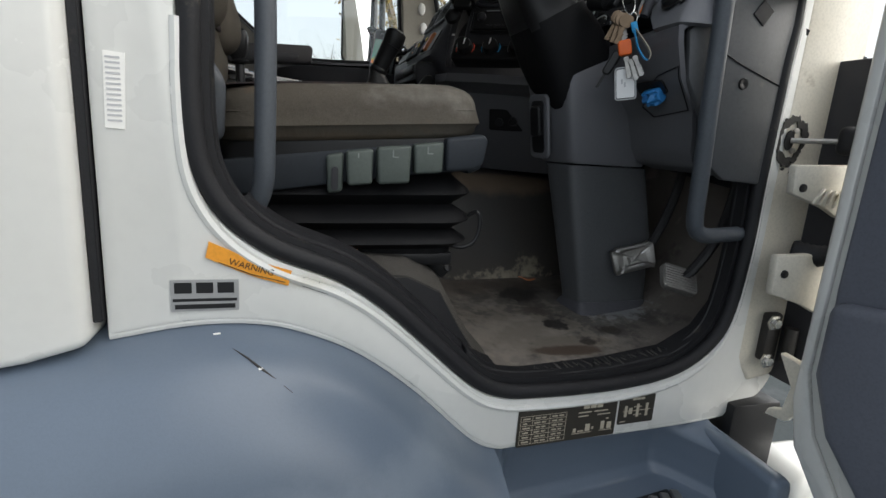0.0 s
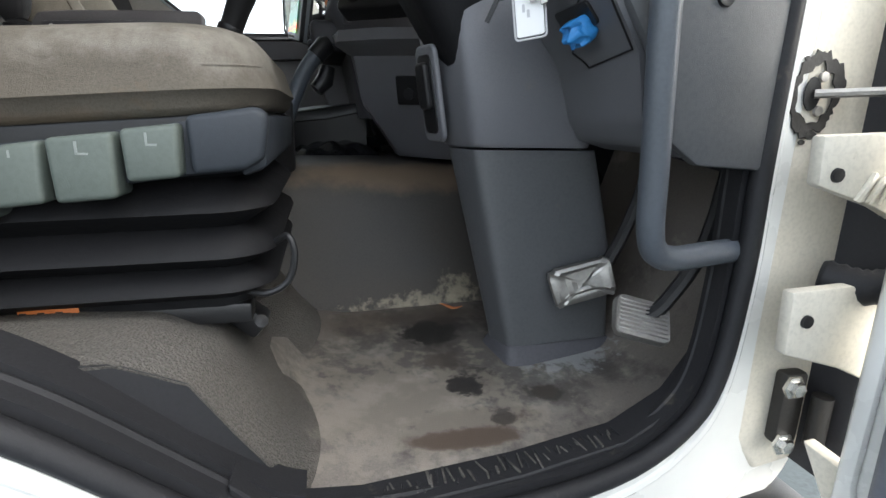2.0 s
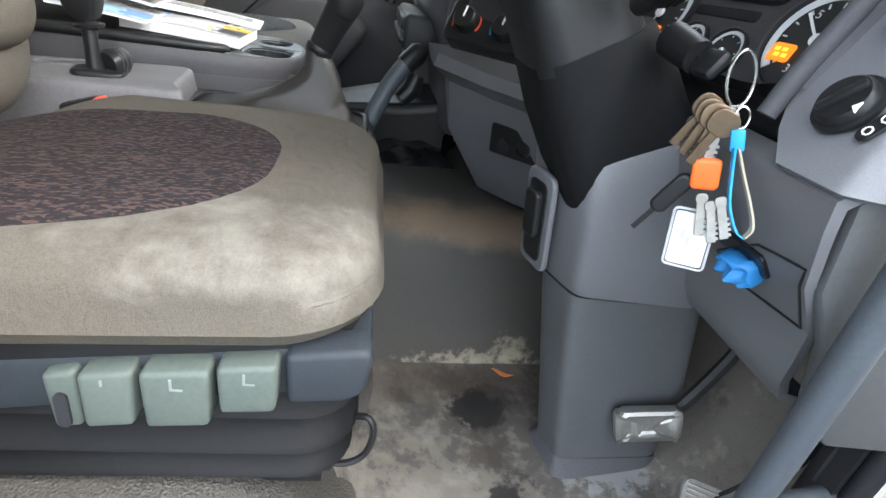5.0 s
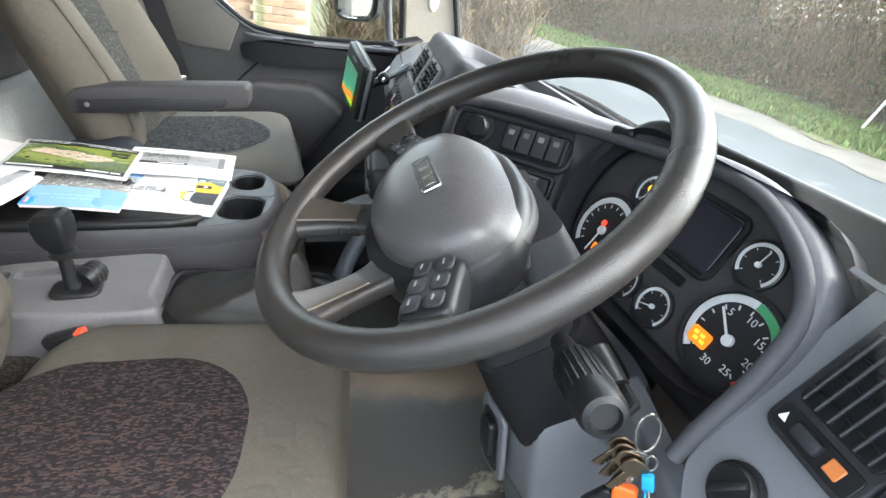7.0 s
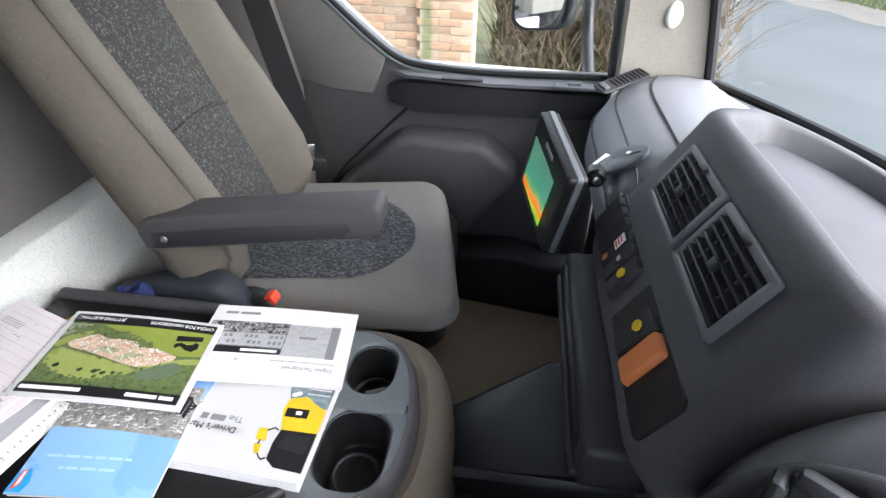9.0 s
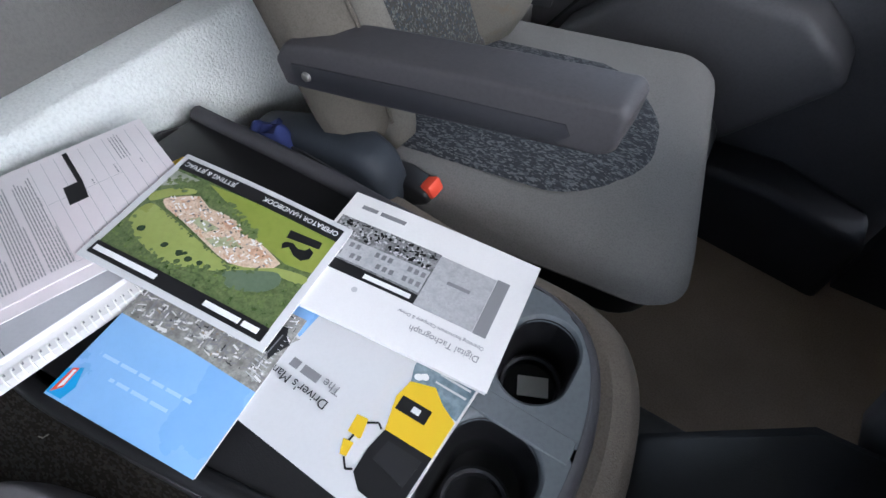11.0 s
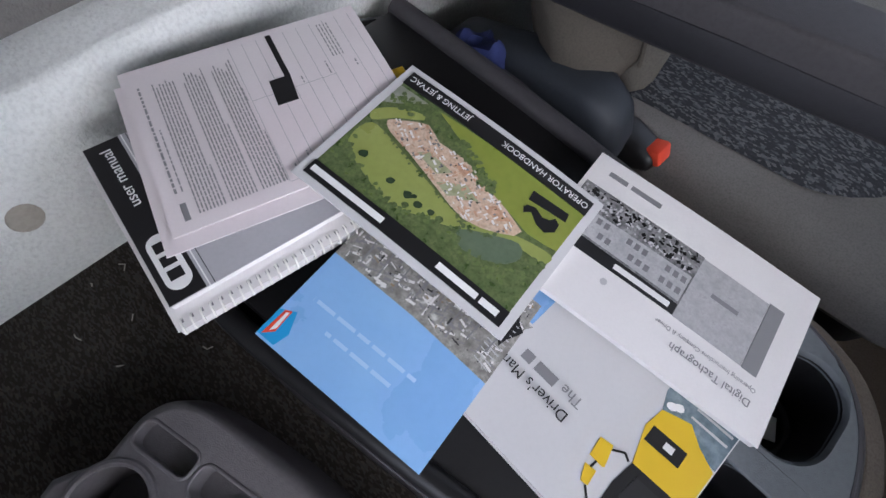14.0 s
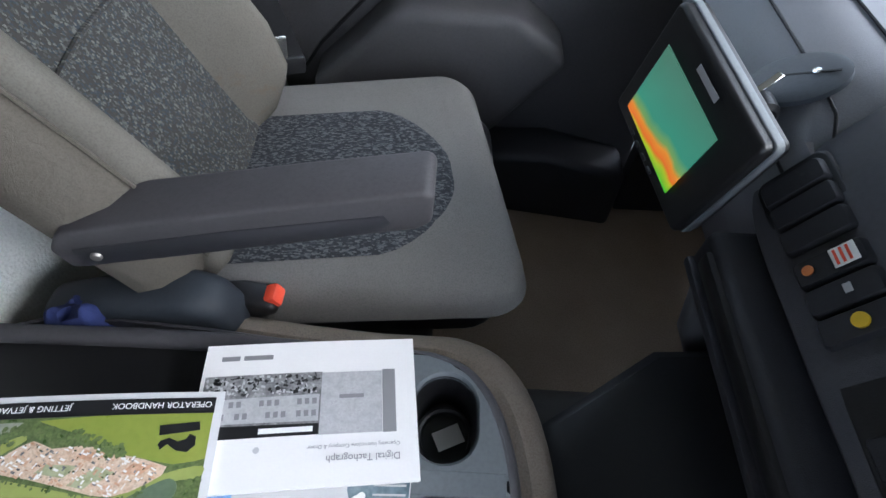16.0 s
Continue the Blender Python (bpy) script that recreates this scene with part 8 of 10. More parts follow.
nt.links.new(tc.outputs["Generated"], sx.inputs[0])
nt.links.new(tc.outputs["Generated"], nz.inputs["Vector"])
nt.links.new(nz.outputs[0], ad.inputs[0])
nt.links.new(sx.outputs["Z"], ad.inputs[2])
nt.links.new(ad.outputs[0], cr2.inputs[0])
e = cr2.color_ramp.elements
e[0].position, e[0].color = 0.10, (0.10, 0.60, 0.03, 1)
e[1].position, e[1].color = 1.0, (0.10, 0.24, 0.15, 1)
for pos, c in ((0.20, (0.55, 0.65, 0.02, 1)), (0.25, (0.95, 0.20, 0.02, 1)), (0.33, (0.95, 0.32, 0.03, 1)), (0.38, (0.25, 0.42, 0.10, 1)), (0.48, (0.07, 0.33, 0.20, 1))):
    e.new(pos).color = c
b = nt.nodes["Principled BSDF"]
nt.links.new(cr2.outputs[0], b.inputs["Base Color"])
nt.links.new(cr2.outputs[0], b.inputs["Emission Color"])
b.inputs["Emission Strength"].default_value = 0.08
b.inputs["Roughness"].default_value = 0.2
part("screen", moved(box((0, 0, 0.0006), (0.121, 0.088, 0.0012), 0, 1), mf), m_screen, mon, "lit colour screen")
part("name_bar", moved(box((0.010, 0.062, 0.0004), (0.042, 0.007, 0.0008), 0, 1), mf), M_FAINTINK, mon)
part("control_button", join(*[moved(box((-0.03 + 0.018 * i, -0.054, 0.001), (0.010, 0.005, 0.003), 0.001, 1), mf) for i in range(4)]), M_DASH_DARK, mon)
bracket = part("bracket", tube(curve([(-0.052, 1.268, 1.716), (-0.030, 1.271, 1.722), (-0.012, 1.276, 1.729), (0.004, 1.282, 1.735)], 4), 0.012, 12), M_BLACK, mon)
part("knuckle", lathe([(0.0005, -0.016), (0.011, -0.015), (0.016, -0.010), (0.016, 0.010), (0.011, 0.015), (0.0005, 0.016)], frame_of((0.008, 1.281, 1.741), (1, 0, 0), (0, 0, 1)), 18), M_BLACK, bracket)
part("pivot_screw", lathe([(0.0075, 0), (0.007, 0.004), (0.003, 0.005), (0.0005, 0.005)], frame_of((0.008, 1.2645, 1.741), (1, 0, 0), (0, 0, 1)), 14), M_CHROME, bracket, "bright clamp screw")
part("clamp_strip", box((0.012, 1.300, 1.757), (0.034, 0.008, 0.003), 0.001, 1, pose(0, 0, 0, 0, -40, 20)), M_CHROME, bracket)
foot_m = frame_of((0.050, 1.312, 1.7545), (0.45, -0.35, 0.36), (0.40, 0.75, 0.24))
foot = part("mount_foot", moved(lathe([(0.030, 0.0), (0.030, 0.006), (0.025, 0.009), (0.010, 0.010), (0.0005, 0.0105)], None, 32), foot_m @ Matrix.Diagonal((1.55, 1.15, 1, 1))), M_BLUEGREY, mon, "blue-grey oval foot")
part("foot_slot", moved(box((0.012, 0, 0.0103), (0.052, 0.002, 0.001), 0, 1), foot_m), M_BLACK, foot)
part("foot_screw", moved(lathe([(0.004, 0.0105), (0.004, 0.013), (0.0005, 0.0135)], None, 12), foot_m @ pose(0.018, 0, 0)), M_CHROME, foot)

# ---- parking brake lever by the stack, and the item lying on the tunnel ----
pb = thing("parking_lever", (-0.06, 0.76, 1.40), "grey lever arm with a black grip beside the centre stack", "lever")
part("arm", tube(curve([(-0.095, 0.750, 1.400), (-0.075, 0.758, 1.46), (-0.045, 0.775, 1.53), (-0.015, 0.788, 1.575)], 5), [0.017] * 15 + [0.018], 12), M_BLUEGREY, pb)
part("grip", tube([(-0.020, 0.786, 1.568), (0.004, 0.792, 1.594), (0.012, 0.794, 1.600)], [0.020, 0.021, 0.015], 14), M_BLACK, pb)
part("hinge", tube([(-0.02, 0.80, 1.50), (0.0, 0.806, 1.52), (0.008, 0.81, 1.55)], [0.016, 0.020, 0.016], 12), M_BLACK, pb)
bottle = thing("rolled_bag", (0.02, 0.885, 1.345), "glossy black plastic bundle lying on the engine tunnel", "wrap")
part("wrap", sheet(lambda u, v: Vector((-0.070 + 0.195 * u + 0.012 * math.sin(5 * v + 3 * u), 0.815 + 0.145 * v + 0.035 * u, 1.353 + 0.030 * math.sin(math.pi * v) ** 0.6 * (0.6 + 0.4 * math.sin(math.pi * u)) + 0.007 * noise.noise(Vector((u * 4, v * 5, 1.0))) + 0.004 * math.sin(16 * u + 5 * v))), 26, 16, 0.004), M_DARKGLOSS, bottle, "", 80)
part("tail_flap", sheet(lambda u, v: Vector((0.05 + 0.085 * u, 0.935 + 0.075 * v, 1.364 + 0.024 * u + 0.016 * math.sin(4 * v + 3 * u))), 8, 6, 0.003), M_DARKGLOSS, bottle, "", 80)


# ---- brochures and papers on the console ----
def booklet(name, o, right, up, w, h, t, mat, label, bend=0.004, category="booklet", page=M_PAPER):
    """A booklet with its lower left cover corner at o; right and up run along its cover as it is read."""
    m = frame_of(o, right, up)
    b = thing(name, m @ Vector((w / 2, h / 2, -t)), label, category)

    def arch(x):
        return bend * math.sin(math.pi * min(1.0, max(0.0, x / w)))

    def slab(x0, x1, y0, y1, z0, z1):
        n = 10
        rings = []
        for i in range(n + 1):
            x = x0 + (x1 - x0) * i / n
            a = arch(x)
            rings.append([(x, y0, z0 + a), (x, y1, z0 + a), (x, y1, z1 + a), (x, y0, z1 + a)])
        return moved(loft(rings), m)

    part("page_block", slab(0.0012, w - 0.0012, 0.0012, h - 0.0012, -t, -0.0008), page, b)
    part("cover", slab(0, w, 0, h, -0.0009, 0.0), mat, b)

    def print_on(pts, mt, nm="print", lift=0.0003, sub=None):
        bm = prism(pts, "xy", 0.0, lift)
        if bend > 0.0005:
            for k in range(1, 10):
                bmesh.ops.bisect_plane(bm, geom=bm.verts[:] + bm.edges[:] + bm.faces[:], plane_co=(w * k / 10, 0, 0), plane_no=(1, 0, 0))
        for v in bm.verts:
            v.co.z += arch(v.co.x)
        return part(nm, moved(bm, m), mt, b)

    def text(s, size, x, y, mt, align="LEFT"):
        ob = lettering(s, size, Matrix(), mt, b, align)
        bpy.context.view_layer.update()
        me = bpy.data.meshes.new_from_object(ob)
        bpy.data.objects.remove(ob)
        me.name = "lettering"
        for v in me.vertices:
            v.co = m @ Vector((v.co.x + x, v.co.y + y, v.co.z + 0.0019 + arch(v.co.x + x)))
        bpy_ob = new("lettering", me)
        bpy_ob.parent = b
        bpy_ob.matrix_parent_inverse = b.matrix_basis.inverted()
        return bpy_ob

    return b, m, print_on, text


def blob(cx, cy, rx, ry, turn=0.0, n=18, rough=0.18, seed=1):
    r = random.Random(seed)
    out = []
    for k in range(n):
        a = 2 * math.pi * k / n
        q = 1 + r.uniform(-rough, rough)
        x, y = rx * q * math.cos(a), ry * q * math.sin(a)
        out.append((cx + x * math.cos(turn) - y * math.sin(turn), cy + x * math.sin(turn) + y * math.cos(turn)))
    return out


# operator handbook: an aerial picture between two black bands
hb, hm, put, say = booklet("operator_handbook", (-0.5105, 1.0135, 1.5895), (-0.2025, -0.0254, 0.0205), (0.0195, -0.1456, 0.0), 0.2055, 0.147, 0.0055, M_GLOSSCARD,
                           "operator handbook booklet with a green aerial picture and black bands", 0.003)
HBW = 0.2055


def drawn(points, steps=3):
    return [(p[0], p[1]) for p in curve([(x, y, 0) for x, y in points], steps, True)]


put(rect(0.0075, 0.0065, 0.198, 0.140), M_WOODPRINT, "aerial_picture")
put([(0.198, 0.024), (0.168, 0.024), (0.180, 0.036), (0.198, 0.048)], M_ROADPRINT, "printed_road", 0.0004)
put([(0.0075, 0.0205), (0.100, 0.0205), (0.156, 0.0235), (0.116, 0.038), (0.082, 0.055), (0.034, 0.066), (0.016, 0.064), (0.0075, 0.062)], M_FIELD, "printed_field", 0.0005)
put(drawn([(0.195, 0.086), (0.190, 0.070), (0.170, 0.072), (0.143, 0.078), (0.106, 0.087), (0.078, 0.093), (0.084, 0.103), (0.104, 0.110), (0.128, 0.119), (0.160, 0.112), (0.188, 0.101)]), M_FIELD_PALE, "printed_meadow", 0.0005)
put(drawn([(0.198, 0.060), (0.186, 0.046), (0.165, 0.036), (0.160, 0.040), (0.178, 0.053), (0.192, 0.068)]), M_FIELD_PALE, "printed_meadow", 0.0006)
put(drawn([(0.078, 0.093), (0.060, 0.082), (0.034, 0.072), (0.0085, 0.068), (0.010, 0.078), (0.030, 0.080), (0.050, 0.088), (0.070, 0.099)]), M_FIELD_PALE, "printed_meadow", 0.0005)
put(drawn([(0.0755, 0.099), (0.0538, 0.086), (0.0336, 0.0775), (0.0259, 0.0871), (0.0363, 0.102), (0.058, 0.1105), (0.0709, 0.1085)]), M_LAKEPRINT, "printed_pond", 0.0007)
SITE = [(0.182, 0.060), (0.1723, 0.0520), (0.1536, 0.0410), (0.136, 0.0485), (0.1089, 0.047), (0.081, 0.0553), (0.0381, 0.0676), (0.0516, 0.0815), (0.0786, 0.0905), (0.1084, 0.0841), (0.1477, 0.0729), (0.173, 0.0675)]
put(drawn(SITE, 2), M_SITEPRINT, "printed_site", 0.0008)
rt = random.Random(31)


def inked(name, shapes, mat, lift, owner, m, bend, w):
    """Many small printed shapes on one cover, as one layer of ink."""
    vs, fs = [], []
    for pts in shapes:
        b = len(vs)
        vs += [m @ Vector((x, y, lift + bend * math.sin(math.pi * min(1.0, max(0.0, x / w))))) for x, y in pts]
        fs.append(tuple(range(b, b + len(pts))))
    me = bpy.data.meshes.new(name)
    me.from_pydata(vs, [], fs)
    me.materials.append(mat)
    ob = new(name, me)
    ob.parent = owner
    ob.matrix_parent_inverse = owner.matrix_basis.inverted()
    return tagged(ob, kind="stuff")


def chip(cx, cy, sx, sy, a):
    return [(cx + x * math.cos(a) - y * math.sin(a), cy + x * math.sin(a) + y * math.cos(a)) for x, y in ((-sx, -sy), (sx, -sy), (sx, sy), (-sx, sy))]


def strew(count, line, spread, lo, hi, seed):
    """Tree crowns strewn along a printed line."""
    r, out = random.Random(seed), []
    for k in range(count):
        i = r.uniform(0, len(line) - 1.001)
        a, b = Vector(line[int(i)]), Vector(line[int(i) + 1])
        c = a.lerp(b, i - int(i)) + Vector((r.gauss(0, spread), r.gauss(0, spread)))
        if 0.009 < c.x < 0.196 and 0.0215 < c.y < 0.126:
            out.append(blob(c.x, c.y, r.uniform(lo, hi), r.uniform(lo, hi), r.random() * 3, 7, 0.3, k))
    return out


belt = [(0.196, 0.038), (0.180, 0.036), (0.160, 0.031), (0.140, 0.036), (0.118, 0.041), (0.095, 0.049), (0.080, 0.054)]
hedge = [(0.197, 0.098), (0.178, 0.112), (0.160, 0.119), (0.132, 0.123), (0.108, 0.116), (0.085, 0.110), (0.070, 0.116), (0.040, 0.112), (0.020, 0.098), (0.012, 0.082)]
inner = [(0.176, 0.070), (0.150, 0.0755), (0.110, 0.087), (0.080, 0.094), (0.062, 0.092), (0.046, 0.082)]
inked("printed_wood", strew(150, belt, 0.0030, 0.0014, 0.0034, 1) + strew(170, hedge, 0.0040, 0.0016, 0.0042, 2) + strew(46, inner, 0.0012, 0.0008, 0.0018, 3), M_WOODPRINT, 0.0009, hb, hm, 0.003, HBW)
inked("printed_tree", strew(70, belt, 0.0026, 0.0010, 0.0022, 4) + strew(90, hedge, 0.0042, 0.0010, 0.0026, 5), M_WOODPALE, 0.0010, hb, hm, 0.003, HBW)
inked("printed_tree", [blob(x, y, q, q * 0.9, 0.4, 9, 0.2, int(x * 999)) for x, y, q in ((0.1744, 0.0981, 0.0042), (0.1424, 0.1025, 0.0036), (0.1241, 0.1037, 0.0042), (0.1130, 0.1048, 0.0036), (0.1012, 0.1032, 0.0030), (0.1195, 0.1010, 0.0022))], M_WOODDARK, 0.0010, hb, hm, 0.003, HBW)
# halls, yards, parked plant and cars on the works site
put([(0.1439, 0.0685), (0.1361, 0.0615), (0.1105, 0.0640), (0.1193, 0.0735)], M_HALLPRINT, "printed_hall", 0.0011)
put([(0.1147, 0.0795), (0.107, 0.0730), (0.0930, 0.0760), (0.101, 0.0835)], M_HALLPRINT, "printed_hall", 0.0011)
put([(0.1052, 0.0725), (0.0946, 0.0655), (0.0792, 0.0705), (0.0907, 0.0785)], M_HALLPRINT, "printed_hall", 0.0012)
put([(0.1131, 0.057), (0.1081, 0.0505), (0.1006, 0.0535), (0.101, 0.0610)], M_ROOFPRINT, "printed_roof", 0.0011)
put([(0.066, 0.0640), (0.050, 0.0665), (0.058, 0.0740), (0.074, 0.0720)], M_ROOFPRINT, "printed_roof", 0.0011)


def in_site(x, y):
    n, hit = len(SITE), False
    for i in range(n):
        (x0, y0), (x1, y1) = SITE[i], SITE[(i + 1) % n]
        if (y0 > y) != (y1 > y) and x < (x1 - x0) * (y - y0) / (y1 - y0) + x0:
            hit = not hit
    return hit


for nm, mt, cnt, lo, hi in (("printed_yard", M_PAPER, 90, 0.0006, 0.0026), ("printed_plant", M_ROOFPRINT, 46, 0.0008, 0.0030), ("printed_shade", M_GREYPHOTO, 70, 0.0004, 0.0018), ("printed_lorry", M_WOODDARK, 26, 0.0004, 0.0011)):
    shapes = []
    while len(shapes) < cnt:
        x, y = rt.uniform(0.04, 0.182), rt.uniform(0.041, 0.091)
        if in_site(x, y):
            shapes.append(chip(x, y, rt.uniform(lo, hi), rt.uniform(0.0004, 0.0010), -0.45 + rt.choice((0, 0, 1.57)) + rt.uniform(-0.1, 0.1)))
    inked(nm, shapes, mt, 0.00115 + 0.00003 * (cnt % 7), hb, hm, 0.003, HBW)
put(rect(0.0070, 0.1265, 0.1985, 0.1405), M_INK, "black_band", 0.0014)
put(rect(0.0070, 0.0062, 0.1985, 0.0208), M_INK, "black_band", 0.0014)
say("OPERATOR HANDBOOK", 0.0078, 0.0095, 0.0105, M_WHITEINK)
say("JETTING & JETVAC", 0.0078, 0.1955, 0.0105, M_WHITEINK, "RIGHT")
# web address and maker as plain bars of word length
for x0, x1 in ((0.0135, 0.030), (0.033, 0.0705), (0.1235, 0.1955)):
    put(rect(x0, 0.1308, x1, 0.1362), M_WHITEINK, "printed_bar", 0.0017)
put([(0.0495, 0.0490), (0.0470, 0.0530), (0.0420, 0.0485), (0.0330, 0.0545), (0.0240, 0.0560), (0.0178, 0.0500), (0.0185, 0.0425), (0.0240, 0.0400), (0.0265, 0.0445), (0.0330, 0.0465), (0.0410, 0.0430), (0.0480, 0.0455)], M_INK, "printed_emblem", 0.0014)
put([(0.0515, 0.0315), (0.0175, 0.0290), (0.0160, 0.0365), (0.0500, 0.0405)], M_INK, "printed_emblem", 0.0014)

# tachograph booklet
TGW = 0.2125
tg, tm, put, say = booklet("tachograph_booklet", (-0.3360, 1.0908, 1.5660), (-0.2104, -0.0281, 0.0150), (0.0228, -0.1410, 0.0060), TGW, 0.146, 0.008, M_PAPER,
                           "white tachograph booklet with grey photo panels", 0.002)
put(rect(0.034, 0.0360, 0.094, 0.0990), M_PALEPHOTO, "grey_panel", 0.0004)
put(rect(0.0205, 0.0345, 0.0335, 0.0995), M_GREYINK, "grey_stripe", 0.0004)
put(rect(0.0940, 0.0350, 0.2085, 0.0985), M_GREYPHOTO, "photo_panel", 0.0005)
put([(0.0945, 0.0880), (0.2080, 0.0860), (0.2080, 0.0985), (0.0945, 0.0985)], M_INK, "photo_band", 0.0007)
put([(0.0955, 0.0585), (0.2040, 0.0600), (0.2040, 0.0840), (0.0955, 0.0855)], M_PALEPHOTO, "photo_display", 0.0007)
r2 = random.Random(4)
inked("photo_digit", [chip(0.100 + 0.0072 * i, yy, 0.0022, 0.0030, 0.05) for i in range(14) for yy in (0.0655, 0.0775) if r2.random() < 0.75], M_GREYINK, 0.0009, tg, tm, 0.002, TGW)
inked("photo_fleck", [chip(r2.uniform(0.097, 0.206), r2.uniform(0.037, 0.0565), r2.uniform(0.0005, 0.0022), r2.uniform(0.0005, 0.0014), r2.uniform(0, 3)) for _ in range(90)], M_PALEINK, 0.0008, tg, tm, 0.002, TGW)
inked("photo_fleck", [chip(r2.uniform(0.097, 0.206), r2.uniform(0.037, 0.0565), r2.uniform(0.0005, 0.0026), r2.uniform(0.0005, 0.0016), r2.uniform(0, 3)) for _ in range(70)], M_INK, 0.0009, tg, tm, 0.002, TGW)
put(rect(0.100, 0.0905, 0.150, 0.0955), M_WHITEINK, "printed_bar", 0.0009)
put(rect(0.145, 0.0135, 0.174, 0.0185), M_GREYINK, "printed_bar")
put(rect(0.178, 0.0135, 0.196, 0.0185), M_GREYINK, "printed_bar")
put([(0.150 + 0.0030 * math.cos(k * 0.6), 0.110 + 0.0030 * math.sin(k * 0.6)) for k in range(10)], M_PALEINK, "printed_mark")
put(rect(0.052, 0.0600, 0.076, 0.0640), M_GREYINK, "printed_bar", 0.0006)
say("Digital Tachograph", 0.0090, 0.0175, 0.1195, M_GREYINK)
say("Operating Instructions Company & Driver", 0.0050, 0.0175, 0.1095, M_GREYINK)

# driver's manual: white cover with a yellow lorry
dm, mm, put, say = booklet("drivers_manual", (-0.3250, 0.965, 1.564), (-0.2095, 0.003, 0.006), (-0.003, -0.150, -0.001), 0.21, 0.150, 0.020, M_GLOSSCARD,
                           "glossy white driver manual with a yellow lorry on its cover", 0.002)
say("Driver's Manual", 0.0118, 0.0970, 0.0975, M_INK)
say("The", 0.0118, 0.0950, 0.0825, M_GREYINK)
put(rect(0.1185, 0.0828, 0.1370, 0.0910), M_GREYINK, "printed_bar")
put(rect(0.1410, 0.0828, 0.1500, 0.0910), M_GREYINK, "printed_bar")
# the lorry: roof and windscreen, yellow front with a dark grille, dark lower half, two yellow mirrors
put([(0.0010, 0.006), (0.058, 0.010), (0.0575, 0.030), (0.051, 0.046), (0.0010, 0.050)], M_LORRYGLASS, "lorry_picture", 0.0004)
put([(0.0012, 0.052), (0.018, 0.045), (0.031, 0.036), (0.052, 0.0435), (0.0545, 0.061), (0.0455, 0.0885), (0.0012, 0.0855)], M_YELLOW, "lorry_picture", 0.0006)
put([(0.0012, 0.0855), (0.0455, 0.0885), (0.0480, 0.108), (0.0465, 0.128), (0.035, 0.1365), (0.0012, 0.1375)], M_INK, "lorry_picture", 0.0006)
put([(0.0500, 0.0570), (0.0215, 0.0550), (0.0210, 0.0680), (0.0495, 0.0700)], M_INK, "lorry_picture", 0.0008)
put([(0.0370, 0.0598), (0.0295, 0.0592), (0.0292, 0.0645), (0.0367, 0.0650)], M_WHITEINK, "lorry_picture", 0.0010)
for y in (0.013, 0.021, 0.029):
    put([(0.004, y), (0.034, y + 0.002), (0.034, y + 0.0035), (0.004, y + 0.002)], M_PALEINK, "lorry_picture", 0.0008)
for x, y in ((0.0485, 0.0365), (0.0440, 0.0335), (0.0490, 0.0170), (0.0440, 0.0150)):
    put(blob(x, y, 0.0042, 0.0030, 0.3, 10, 0.1, 3), M_WHITEINK, "lorry_lamp", 0.0009)
put([(0.006, 0.092), (0.038, 0.094), (0.040, 0.112), (0.008, 0.116)], M_DIAL, "lorry_picture", 0.0009)
put([(0.0720, 0.0915), (0.0620, 0.0895), (0.0575, 0.1050), (0.0590, 0.1062), (0.0700, 0.1062)], M_YELLOW, "lorry_picture", 0.0006)
put([(0.0690, 0.1125), (0.0600, 0.1112), (0.0585, 0.1225), (0.0640, 0.1238)], M_YELLOW, "lorry_picture", 0.0006)
for a, b in (((0.0480, 0.0900), (0.0530, 0.0870)), ((0.0530, 0.0870), (0.0610, 0.0925)), ((0.0640, 0.1060), (0.0645, 0.1120)), ((0.0480, 0.1270), (0.0530, 0.1300)), ((0.0530, 0.1300), (0.0600, 0.1235))):
    d = Vector((b[1] - a[1], a[0] - b[0])).normalized() * 0.0008
    put([(a[0] - d.x, a[1] - d.y), (b[0] - d.x, b[1] - d.y), (b[0] + d.x, b[1] + d.y), (a[0] + d.x, a[1] + d.y)], M_INK, "lorry_picture", 0.0007)
put(rect(0.160, 0.030, 0.2095, 0.066), M_BLUEPRINT, "blue_corner", 0.0004)
put([(0.158, 0.068), (0.2095, 0.068), (0.2095, 0.110), (0.176, 0.098)], M_PLANTPRINT, "photo_corner", 0.0004)

# blue brochure with a photo of machinery
bl, bm_, put, say = booklet("blue_brochure", (-0.4905, 0.9165, 1.5715), (-0.1464, -0.0199, 0.0115), (0.0200, -0.1465, 0.002), 0.150, 0.152, 0.006, M_GLOSSCARD,
                            "blue brochure with a grey machinery photo", 0.002)
put([(0.0, 0.0), (0.150, 0.0), (0.150, 0.069), (0.07, 0.071), (0.0, 0.076)], M_PLANTPRINT, "photo_panel")
put([(0.0, 0.076), (0.07, 0.071), (0.150, 0.069), (0.150, 0.152), (0.0, 0.152)], M_BLUEPRINT, "blue_panel", 0.0005)
for nm, mt, cnt, big in (("printed_frame", M_GREYINK, 190, 1.0), ("printed_tank", M_PAPER, 150, 1.2), ("printed_pipe", M_INK, 80, 0.8), ("printed_rust", M_RUSTPRINT, 40, 0.8)):
    shapes = []
    for k in range(cnt):
        cx, cy = rt.uniform(0.004, 0.146), 0.003 + 0.064 * rt.random()
        shapes.append(chip(cx, cy, big * rt.uniform(0.0005, 0.0042), big * rt.uniform(0.0003, 0.0010), rt.choice((0.06, 1.60, 0.35, -0.3))))
    inked(nm, shapes, mt, 0.0004 + 0.00007 * (cnt % 5), bl, bm_, 0.002, 0.150)
